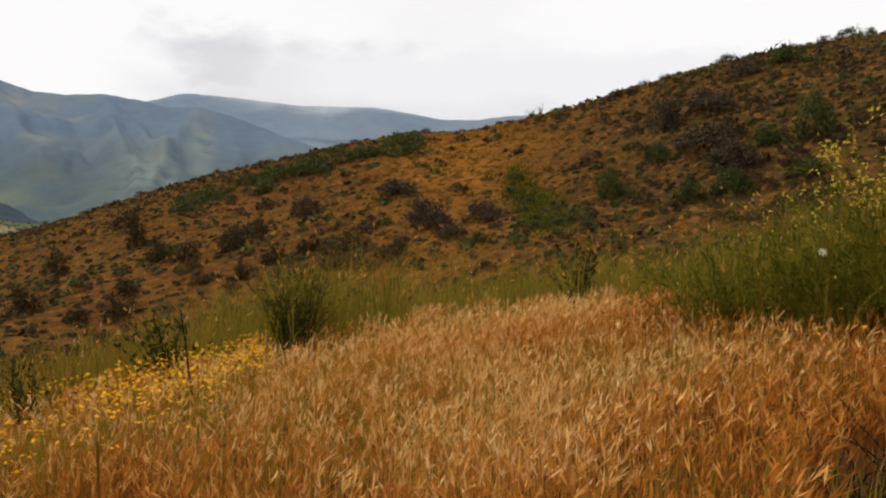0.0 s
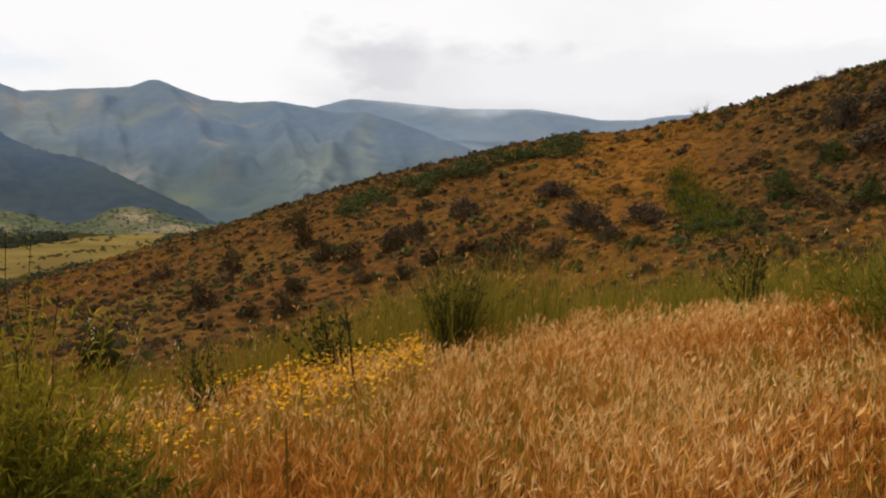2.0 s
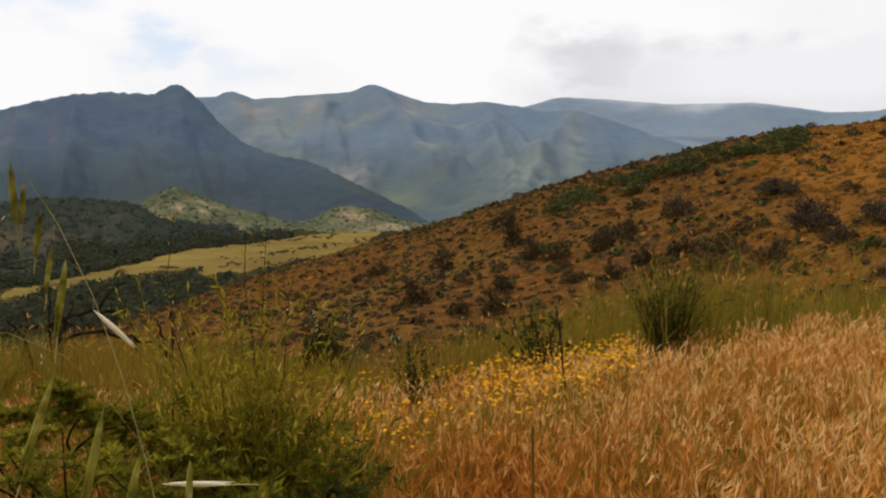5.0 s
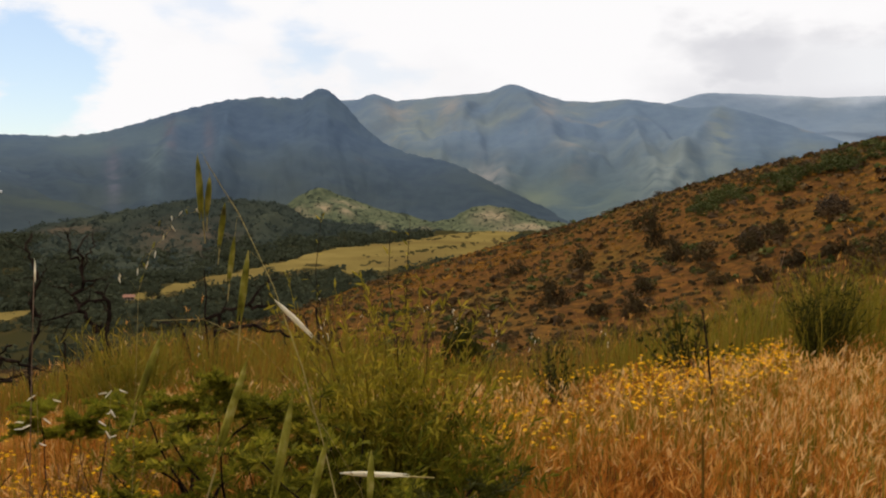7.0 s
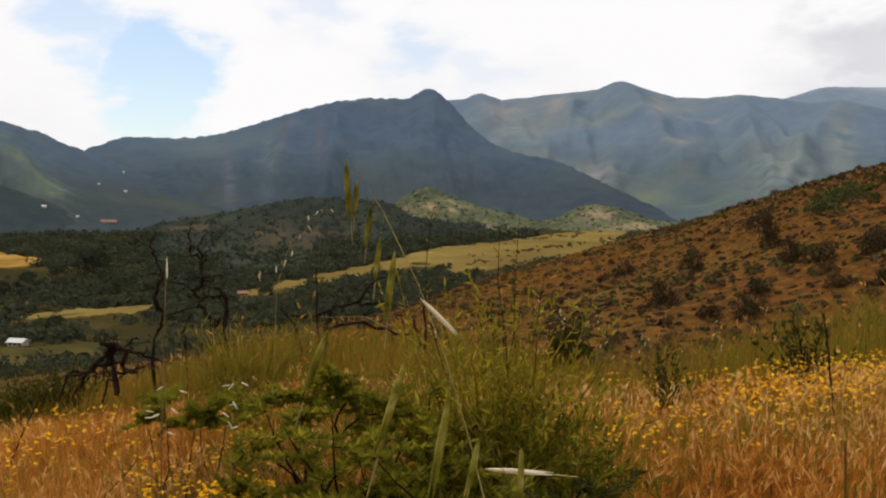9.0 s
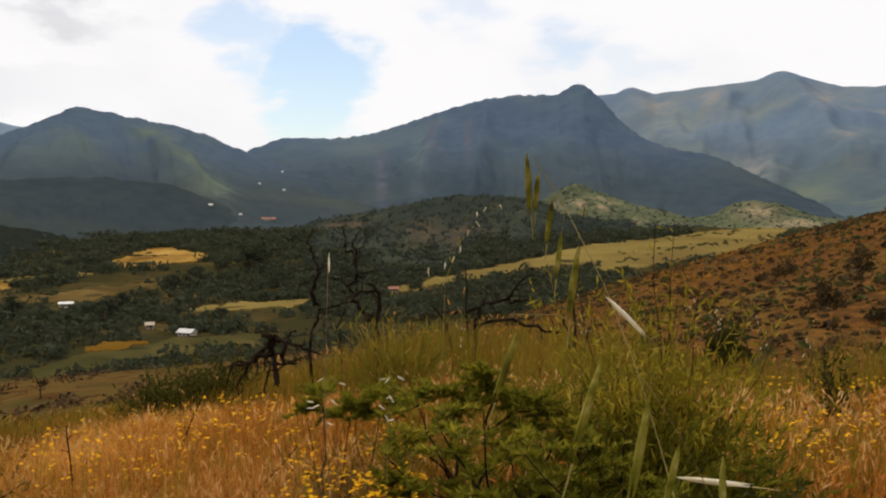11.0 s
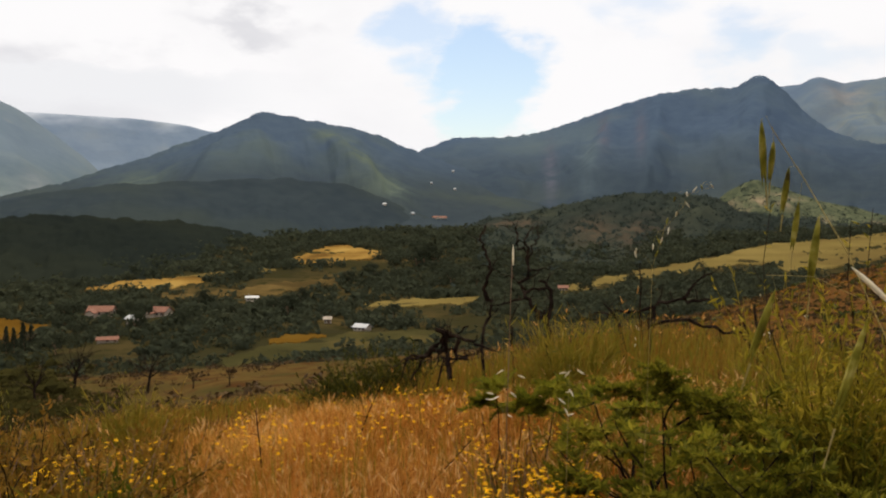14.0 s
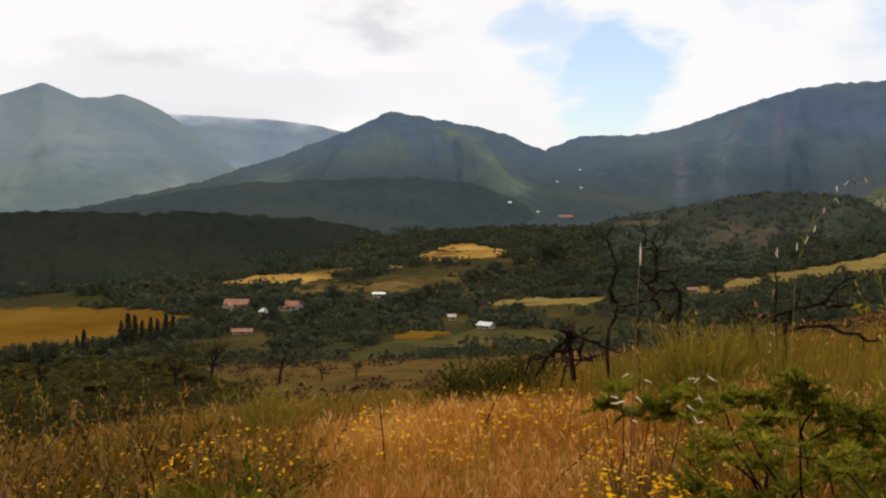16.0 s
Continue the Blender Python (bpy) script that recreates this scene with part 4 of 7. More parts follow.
def trodden_grass():
    """Short dry grass round the place where one stands and behind it."""
    az, r, P = scatter(15000, -180, 180, 0.5, 6.5, 0.9)
    keep = ~((az > -37) & (az < 107) & (r > 2.3))
    P = P[keep]
    V, F, mid, tip = blades(P, rng.uniform(0.1, 0.32, len(P)), np.full(len(P), 0.006), rng.uniform(0.2, 0.6, len(P)), rng.uniform(0, 0.7, len(P)))
    tone_ = (rng.uniform(size=len(P)) < 0.3).astype(int) + (rng.uniform(size=len(P)) < 0.2)
    tagged(new("trodden_grass", tri_mesh("trodden_grass", V, F, [STRAW, STRAW_RUST, GREEN], np.repeat(tone_, 3))), "short trodden dry grass underfoot", "grass", kind="stuff")


def tall_band():
    """The taller green growth where the meadow tips over the slope."""
    az, r, P = scatter(62000, -34, 106, 7.5, 19, 0.9)
    e = np.interp(az, EDGE_AZ, EDGE_R) * (1 + 0.06 * np.sin(az * 1.7))
    ok = (r > e - 0.3) & (r < e + 7.5)
    az, r, P = az[ok], r[ok], P[ok]
    top = np.interp(az, [-34, -24, -14, -4, 6, 12, 18, 30, 40, 50, 58, 66, 80, 106], [1.05, 1.05, 1.15, 1.15, 1.1, .95, .8, .72, .74, .74, .5, .28, .3, .35])
    h = top * rng.uniform(0.35, 1.2, len(P)) * (0.55 + 0.75 * patchy(P, 0.9, 1.0))
    w = 0.0009 * r
    V, F, mid, tip = blades(P, h, w, rng.uniform(0.08, 0.4, len(P)), rng.uniform(0, 0.6, len(P)))
    brown = rng.uniform(size=len(P)) < np.interp(az, [-34, 8, 20, 30, 40, 56, 64, 106], [0.08, 0.12, 0.36, 0.48, 0.46, 0.45, 0.66, 0.75])
    tagged(new("tall_grass", tri_mesh("tall_grass", V, F, [GREEN, WEED], np.repeat(brown, 3))), "tall olive-green grass along the slope's brink", "grass", kind="stuff")
    pale = rng.uniform(size=len(P)) < np.interp(az, [-34, 10, 20, 106], [0.06, 0.05, 0.03, 0.04])
    V, F = heads(mid[pale], tip[pale], rng.uniform(0.06, 0.12, pale.sum()), np.full(pale.sum(), 0.009))
    tagged(new("pale_seed_heads", tri_mesh("pale_seed_heads", V, F, [HEAD])), "pale seed heads over the tall grass", "grass", kind="stuff")


meadow()
fine_grass()
trodden_grass()
tall_band()


# ---------------------------------------------------------------- flowers
def flower_mesh(name, petals=8, size=0.013):
    V, F = [(0, 0, 0.006)], []
    for i in range(petals):
        a = 2 * math.pi * i / petals
        for da, rr, z in ((-0.3, 0.7, 0.004), (0.0, 1.0, 0.0), (0.3, 0.7, 0.004)):
            V.append((math.cos(a + da) * size * rr, math.sin(a + da) * size * rr, z))
        b = 1 + 3 * i
        F += [(0, b, b + 1), (0, b + 1, b + 2)]
    return np.array(V), np.array(F)


def flowers():
    head, faces = flower_mesh("flower", 8, 0.0155)
    spots = []
    for n, az0, az1, r0, r1 in ((420, 11, 34, 6.4, 9.4), (900, 11.5, 30, 7.4, 9.3), (330, 13, 31, 5.4, 7.4), (90, 24, 38, 5.5, 7.5), (760, 51, 61, 4.0, 5.6), (360, 58, 74, 5.6, 8.4), (560, 51, 59, 4.2, 6.0), (200, 51, 59, 5.0, 6.2), (420, 78, 98, 5.0, 7.0), (22, -26, -10, 5, 8), (50, 34, 52, 4, 8)):
        az, r, P = scatter(n, az0, az1, r0, r1)
        keep = patchy(P, 1.3, 2.0) + rng.uniform(-0.25, 0.25, n) > (0.45 if n != 560 else 0.15)
        spots.append(P[keep])
    P = np.concatenate(spots)
    n = len(P)
    h = rng.uniform(0.38, 0.56, n)
    Vs, Fs, mid, tip = blades(P, h, np.full(n, 0.005), rng.uniform(0.05, 0.2, n), np.zeros(n))
    heads_ = []
    for i in range(n):
        k = rng.uniform(0.7, 1.2) * (1.15 if math.hypot(P[i][0], P[i][1]) > 6.6 else 0.95)
        m = np.array(Euler((rng.normal() * 0.28, rng.normal() * 0.28, rng.uniform(0, 6.3))).to_matrix()) * k
        heads_.append(head @ m.T + tip[i])
    V = np.concatenate(heads_)
    F = (faces[None] + (np.arange(n) * len(head))[:, None, None]).reshape(-1, 3)
    ob = thing("yellow_flowers", "bright yellow wild daisies scattered through the meadow", "flowers", kind="stuff")
    part("petals", tri_mesh("petals", V, F, [PETAL]), ob)
    part("flower_stems", tri_mesh("flower_stems", Vs, Fs, [GREEN]), ob)


flowers()


# ---------------------------------------------------------------- shrubs
def dome_leaves(n, clumps, size, flat=0.75, spread=0.22, low=0.1, width=0.5):
    """Leaves in clumps over a dome of unit radius."""
    c = rng.normal(size=(clumps, 3))
    c /= np.linalg.norm(c, axis=1)[:, None]
    c[:, 2] = np.abs(c[:, 2]) * flat * rng.uniform(0.75, 1.3, clumps) + low
    c[:, :2] *= rng.uniform(0.45, 1.05, clumps)[:, None]
    i = rng.integers(0, clumps, n)
    P = c[i] + rng.normal(size=(n, 3)) * spread * 0.6
    P[:, 2] = np.maximum(P[:, 2], 0.02)
    k = n * 2 // 3
    return joined(pads(P[:k], (P - c[i] * 0.6)[:k], size), leaves(P[k:], size, width))


def bare_twigs(n, spread=1.0, height=0.9, radius=0.02, depth=2, kids=3, wild=0.2):
    lines = []
    for _ in range(n):
        a = rng.uniform(0, 2 * math.pi)
        s = rng.uniform(0.2, 1.0) * spread
        way = (math.cos(a) * s, math.sin(a) * s, height)
        lines += branching((math.cos(a) * 0.08, math.sin(a) * 0.08, 0), way, 0.62 * math.hypot(s, height), radius, depth, wild, kids, 0.05, 0.45, 3, 0.6)
    return tubes(lines, 3)


def shrub(name, label, leaf, leaf_mat, n=340, clumps=32, size=0.155, flat=0.75, twigs=3, at=Vector((0, 0, -500)), group=""):
    ob = thing(name, label, "shrub", at, group)
    part("framework", tri_mesh("framework", *joined(bare_twigs(twigs, radius=0.03, depth=1)), [TWIG]), ob)
    part("foliage", tri_mesh("foliage", *dome_leaves(n, clumps, size, flat), [leaf_mat]), ob)
    return ob


def dead_shrub(name, label, at=Vector((0, 0, -500)), group=""):
    """Leafless, twiggy and dark, with a few dry leaves left."""
    ob = thing(name, label, "shrub", at, group)
    part("framework", tri_mesh("framework", *joined(bare_twigs(6, 0.9, 0.75, 0.010, 1, 3, 0.25)), [CHAR]), ob)
    part("dry_leaves", tri_mesh("dry_leaves", *dome_leaves(350, 30, 0.145, 0.68, 0.24), [BROWNLEAF]), ob)
    return ob


def turn_at(place, scale, tall=1.0):
    return Matrix.Translation(place) @ Matrix.Rotation(rng.uniform(0, 6.28), 4, "Z") @ Matrix.Diagonal((scale, scale * rng.uniform(0.85, 1.15), scale * tall, 1))


GROUP = "shrubs on the orange hillside"
KINDS = {
    "dark": [shrub("hill_shrub", "dark olive scrub bush on the orange hillside", 0, SCRUB, group=GROUP) for _ in range(2)],
    "green": [shrub("green_hill_shrub", "rounded green bush on the dry hillside", 0, SCRUB_GREEN, group=GROUP) for _ in range(2)],
    "dead": [dead_shrub("bare_hill_shrub", "dark leafless twiggy bush on the dry hillside", group=GROUP) for _ in range(2)],
}
USED = {k: 0 for k in KINDS}


def put_shrub(kind, place, radius, tall=1.0):
    """The first of each shape is moved to its place, the rest are copies."""
    m = turn_at(place, radius, tall)
    i = USED[kind]
    USED[kind] += 1
    if i < len(KINDS[kind]):
        KINDS[kind][i].matrix_world = m
        return KINDS[kind][i]
    src = KINDS[kind][i % len(KINDS[kind])]
    ob = copy_thing(src, Matrix.Identity(4))
    ob.matrix_basis = m
    return ob


# the shrubs that stand out: bearing, height above the horizon, width in degrees, kind
MARKED = [(-16.9, 10.2, 1.3, "dark"), (-17.6, 5.6, 2.6, "dead"), (8.6, 0.5, 2.1, "dead"), (-10.5, 1.5, 1.8, "green"), (-13.4, 3.6, 1.6, "green"), (-7.6, 6.4, 1.0, "dark"),
          (-1.2, 5.0, 1.2, "dark"), (3.4, 1.9, 1.8, "dark"), (-1.0, 1.9, 1.5, "dark"), 
          
          (-8.6, 0.2, 2.2, "green"), (-11.0, -1.4, 1.9, "green"), (-13.0, 1.2, 2.0, "dead"), (12.4, -1.0, 1.5, "dark"), (10.0, -3.2, 2.2, "dead"),
          (4.6, -0.4, 1.6, "dark"), (-5.0, -1.4, 1.8, "green"), (-1.6, -1.6, 1.6, "green"), (6.0, -2.6, 1.8, "dead"), (13.5, -4.2, 1.6, "dead"), (8.0, -4.0, 2.0, "dark")]
for az, el, width, kind in MARKED:
    r = range_of(az, el - 0.28 * width, 45)
    put_shrub(kind, spot(az, r, -0.05), r * math.radians(width) * 0.5, rng.uniform(0.75, 1.0))

# large dense bushes: bearing and height of the foot, then width and height, in degrees
LEAFY = [(-22.5, 4.6, 2.2, 3.0), (-2.4, -1.8, 1.6, 0.9), (-10.6, 1.2, 1.8, 1.8), (-13.5, 3.5, 1.8, 1.2), (-17.8, 1.3, 2.7, 1.7), (-15.6, 0.8, 1.8, 1.7), (-19.9, 4.3, 1.9, 1.3), (-22.2, 2.3, 2.5, 1.3), (-17.6, 9.3, 1.6, 0.7), (-21.1, 8.9, 2.9, 1.3), (-24.3, 10.2, 1.7, 0.9), (-25.5, 10.2, 1.1, 0.8)]
BROWN = [(1.0, -0.9, 3.1, 2.3), (-2.5, -0.3, 2.8, 1.5), (-0.5, -1.5, 1.6, 1.2), (8.6, 0.2, 2.1, 1.2), (-16.5, 4.1, 4.2, 1.7), (-17.8, 2.8, 3.4, 1.9), (-16.5, 6.3, 3.3, 1.6), (-14.0, 5.2, 2.2, 2.5), (-18.8, 8.4, 1.7, 1.0), (13.3, -1.7, 1.5, 1.2), (2.9, 1.3, 2.5, 1.2), (2.8, -2.5, 1.2, 1.4)]

MISTY_BROWN = [(25.3, -5.7, 2.0, 1.8), (20.2, -6.2, 2.1, 1.5), (23.5, -3.5, 1.6, 1.5), (15.9, -2.7, 1.6, 1.3), (19.0, -1.9, 1.3, 2.2), (19.6, -0.9, 1.5, 1.3), (13.3, -2.1, 1.5, 1.3), (17.7, -2.8, 1.5, 1.5), (19.7, -4.8, 1.7, 1.1), (22.4, -6.3, 1.5, 1.2), (11.6, -1.2, 1.3, 1.1), (5.9, -2.2, 2.4, 1.4), (27.5, -3.8, 1.6, 0.8),
               (8.4, -2.3, 2.0, 1.2), (3.6, -2.7, 2.1, 1.0), (10.6, -2.9, 2.0, 1.1), (12.6, -3.9, 1.8, 1.0), (15.2, -4.2, 1.5, 0.9), (7.0, -3.3, 2.0, 0.9)]


def large_bush(name, label, leaf_mat, n=1300):
    ob = thing(name, label, "shrub", Vector((0, 0, -500)), GROUP)
    part("framework", tri_mesh("framework", *joined(bare_twigs(7, radius=0.022, depth=1)), [CHAR]), ob)
    part("foliage", tri_mesh("foliage", *dome_leaves(n, n // 20, 0.11 if n > 1000 else 0.14, 0.8, 0.22), [leaf_mat]), ob)
    return ob


for spots_, name, label, leaf_mat, n in ((LEAFY, "leafy_bush", "large dense dark green bush on the dry hillside", SCRUB_GREEN, 1300), (BROWN, "brown_bush", "large dense purple-brown bush on the dry hillside", PURPLE, 1300), (MISTY_BROWN, "brown_bush", "dark brown leafy bush on the orange hillside", SCRUB, 760)):
    shapes_ = [large_bush(name, label, leaf_mat, n) for _ in range(2)]
    for i, (az, el, width, height) in enumerate(spots_):
        r = range_of(az, el, 45, 400)
        r = r if r < 399 else float(np.interp(az, AZ, RC)) * 0.93
        half = r * math.radians(width) * 0.5
        m = turn_at(spot(az, r, -0.1), half, r * math.radians(height) / (1.2 * half))
        if i < 2:
            shapes_[i].matrix_world = m
        else:
            copy_thing(shapes_[i % 2], Matrix.Identity(4)).matrix_basis = m

# the green strip along the ridge
for _ in range(84):
    az = rng.uniform(1.5, 16.5)
    el = np.interp(az, [1.5, 6, 10, 16.5], [4.5, 3.5, 2.4, 0.5]) + rng.normal() * 0.28
    r = range_of(az, el, 90, 240)
    put_shrub("green", spot(az, r, -0.1), rng.uniform(1.0, 2.2), 0.75)
# the green gully
for _ in range(26):
    el = rng.uniform(-1.0, 2.4)
    az = np.interp(el, [-1, 2.4], [-7.0, -4.2]) + rng.normal() * 0.8
    put_shrub("green", spot(az, range_of(az, el, 60), -0.1), rng.uniform(0.7, 1.4), 0.55)
# bushes along the crest and over the darker eastern flank
for _ in range(34):
    az = rng.uniform(-28, -9)
    put_shrub(rng.choice(["green", "dark", "dark"]), spot(az, float(np.interp(az, AZ, RC)) * rng.uniform(0.96, 1.0), -0.1), rng.uniform(0.7, 1.7), rng.uniform(0.7, 1.0))
for _ in range(60):
    az = rng.uniform(-29, -9)
    el = rng.uniform(-0.5, 7.5)
    put_shrub(rng.choice(["green", "dark", "dark", "dead"]), spot(az, range_of(az, el, 55, 165), -0.1), rng.uniform(0.6, 1.5), rng.uniform(0.65, 0.95))
# a looser belt low on the slope, above the meadow's brink
for _ in range(46):
    az = rng.uniform(4, 33)
    put_shrub(rng.choice(["dead", "dead", "dark", "green"]), spot(az, rng.uniform(56, 105), -0.08), rng.uniform(0.6, 1.25), rng.uniform(0.7, 1.0))
# scattered over the slope
placed = 0
while placed < 330:
    az = rng.uniform(-30, 46)
    rc = np.interp(az, AZ, RC)
    u = rng.uniform(0.05, 1.03)
    r = 62 + (rc - 62) * u
    if rng.uniform() < 0.75 * clearing(az, r):
        continue
    placed += 1
    kind = rng.choice(["dark", "dead", "green"], p=[0.5, 0.32, 0.18])
    put_shrub(kind, spot(az, r, -0.08), rng.uniform(0.45, 1.3) * (0.8 + 0.5 * r / 250), rng.uniform(0.6, 0.95))


def hill_tufts():
    """Small scrub tufts and pale grass clumps over the slope, too many to count."""
    def places(n, seed, least):
        az = rng.uniform(-34, 47, n)
        rc = np.interp(az, AZ, RC)
        r = 50 + (rc * 1.05 - 50) * rng.uniform(0, 1, n) ** 0.8
        P = np.stack(polar(az, r), 1)
        keep = (patchy(P, 0.12, seed) + rng.uniform(-0.5, 0.5, n) > least) & (rng.uniform(size=n) > 0.75 * clearing(az, r))
        return r[keep], np.column_stack([P[keep], land(P[keep, 0], P[keep, 1])])

    for name, n, leaf_mat, label in (("scrub_tufts", 2600, BROWNLEAF, "small dark scrub tufts over the hillside"), ("green_tufts", 1300, SCRUB_GREEN, "small green scrub tufts over the hillside")):
        r, P = places(n, 4.0 if leaf_mat is SCRUB else 7.0, 0.3)
        k = 10
        scale = rng.uniform(0.35, 1.1, len(P)) ** 1.3 * (0.8 + 0.5 * r / 200) * 1.15
        o = rng.normal(size=(len(P), k, 3))
        o /= np.linalg.norm(o, axis=2)[..., None]
        o[..., 2] = np.abs(o[..., 2]) * 0.8
        V, F = pads((P[:, None] + o * (scale * 0.55)[:, None, None]).reshape(-1, 3), o.reshape(-1, 3), np.repeat(scale, k) * 0.56)
        tagged(new(name, tri_mesh(name, V, F, [leaf_mat])), label, "scrub", kind="stuff")
    # bunches of dry grass
    r, P = places(4500, 11.0, 0.25)
    k = 6
    r, Q = np.repeat(r, k), np.repeat(P, k, 0)
    Q[:, :2] += rng.normal(size=(len(Q), 2)) * 0.14
    V, F, _, _ = blades(Q, rng.uniform(0.25, 0.6, len(Q)), 0.0007 * r, rng.uniform(0.2, 0.7, len(Q)), rng.uniform(0, 0.6, len(Q)))
    tagged(new("grass_tufts", tri_mesh("grass_tufts", V, F, [CLUMP])), "golden dry grass bunches over the hillside", "grass", kind="stuff")
    # low cushions of herbs and bunch grass, pale, olive or dark
    n = 17000
    az = rng.uniform(-32, 46, n)
    rc = np.interp(az, AZ, RC)
    r = 48 + (rc * 1.02 - 48) * rng.uniform(0, 1, n) ** 0.75
    x, y = polar(az, r)
    P = np.stack([x, y, land(x, y)], 1)
    gold = clearing(az, r)
    drift = 0.6 * patchy(P, 0.07, 3.0) + 0.4 * patchy(P, 0.23, 1.0)
    dice = 0.45 * rng.uniform(size=n) + drift - 0.3 * gold + np.interp(az, [-30, -12, -6, 2, 12, 46], [0.12, 0.08, 0, 0, 0.13, 0.15]) + np.interp(r, [50, 80, 120], [0.32, 0.25, 0])
    tone_ = np.where(dice < 0.72, 0, np.where(dice < 0.95, 1, 2))
    stay = rng.uniform(size=n) < np.array([0.75, 0.7, 0.85])[tone_]
    r, P, tone_ = r[stay], P[stay], tone_[stay]
    n = len(P)
    wide = rng.uniform(0.16, 0.5, n) * (0.85 + 0.18 * r / 150) * np.array([1.0, 0.95, 1.05])[tone_]
    sides = 5
    q = np.arange(sides) * 2 * math.pi / sides
    ring = np.stack([np.cos(q), np.sin(q), 0 * q], 1)
    low = P[:, None] + ring * (wide[:, None] * rng.uniform(0.7, 1.3, (n, sides)))[..., None] - np.array([0, 0, 0.1])
    high = P[:, None] + ring * (wide[:, None] * rng.uniform(0.45, 0.85, (n, sides)))[..., None]
    high[..., 2] += wide[:, None] * rng.uniform(0.35, 0.75, (n, sides))
    V = np.concatenate([low, high], 1).reshape(-1, 3)
    j = np.arange(sides)
    nx = (j + 1) % sides
    f = np.concatenate([np.stack([j, nx, sides + nx], 1), np.stack([j, sides + nx, sides + j], 1), [(5, 6, 7), (5, 7, 8), (5, 8, 9)]])
    F = (np.arange(n)[:, None, None] * 10 + f).reshape(-1, 3)
    tagged(new("herb_cushions", tri_mesh("herb_cushions", V, F, [CUSHION_GOLD, CUSHION_OLIVE, CUSHION_DARK], np.repeat(tone_, len(f)))), "small golden, olive and dark herb cushions over the hillside", "scrub", kind="stuff")
    # the grassy gully
    n = 4000
    el = rng.uniform(-1.2, 2.6, n)
    az = np.interp(el, [-1, 2.4], [-7.2, -4.6]) + rng.normal(size=n) * np.interp(el, [-1, 2.4], [0.9, 0.5])
    r = np.interp(el, [-1.2, 2.6], [range_of(-7.0, -1.0, 60), range_of(-4.2, 2.4, 60)]) * rng.uniform(0.95, 1.05, n)
    x, y = polar(az, r)
    V, F, _, _ = blades(np.stack([x, y, land(x, y)], 1), rng.uniform(0.3, 0.7, n), 0.0009 * r, rng.uniform(0.1, 0.5, n), rng.uniform(0, 0.5, n))
    tagged(new("gully_grass", tri_mesh("gully_grass", V, F, [LUSH, DARKLEAF], np.repeat(rng.uniform(size=n) < 0.35, 3))), "green grass in a gully of the dry hill", "grass", kind="stuff")


hill_tufts()

# ---------------------------------------------------------------- valley: fields, woods, houses
def field(name, label, knots, mat, lift=0.5, clear=3):
    """A cultivated patch lying on the valley floor; knots: bearing and the heights below the horizon of its near and far edge."""
    ka = [k[0] for k in knots]
    az = np.arange(ka[0], ka[-1] + 1e-6, 0.12)
    near = np.interp(az, ka, [range_of(k[0], k[1], 90) for k in knots])
    far = np.interp(az, ka, [range_of(k[0], k[2], 90) for k in knots])
    wob = 0.008 * np.sin(az * 3.1) + 0.005 * np.sin(az * 7.7 + 1) + 0.003 * np.sin(az * 17 + 2)
    near, far = near * (1 + wob), far * (1 + 0.6 * wob)
    V = []
    for t in np.linspace(0, 1, 14):
        r = near + (far - near) * t
        x, y = polar(az, r)
        V.append(np.stack([x, y, land(x, y) + lift], -1))
    low = V[0].copy()
    low[:, 2] -= 1.5
    me = tri_mesh(name, np.concatenate([low] + V), sheet_faces(15, len(az)), [mat], smooth=True)
    tagged(new(name, me), label, "field", kind="structure")
    return ka[0], ka[-1], az, near, far, clear


WHEAT = material("ripe_field", [(0.080, 0.040, 0.006), (0.104, 0.054, 0.008), (0.120, 0.068, 0.012)], 0.02, 0.95, bump=0.4, bump_scale=0.6, detail=9, contrast=1.6)
STUBBLE = material("stubble_field", [(0.11, 0.078, 0.026), (0.14, 0.104, 0.032), (0.175, 0.13, 0.042)], 0.012, 0.95, bump=0.4, bump_scale=0.6, detail=9, contrast=1.5)
PASTURE = material("pasture", [(0.038, 0.035, 0.013), (0.054, 0.047, 0.017), (0.080, 0.059, 0.021)], 0.03, 0.95, bump=0.4, bump_scale=0.8, detail=9, contrast=1.8)
DULL = material("dull_dry_field", [(0.058, 0.040, 0.015), (0.088, 0.060, 0.021), (0.125, 0.082, 0.029)], 0.03, 0.95, bump=0.4, bump_scale=0.8, detail=9, contrast=1.8)
# stubble again, brighter: the sun on these fields is put into the colour
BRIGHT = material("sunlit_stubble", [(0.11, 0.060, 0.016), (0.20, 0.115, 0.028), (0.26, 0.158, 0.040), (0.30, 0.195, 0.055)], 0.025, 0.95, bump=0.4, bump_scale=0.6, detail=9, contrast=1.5)
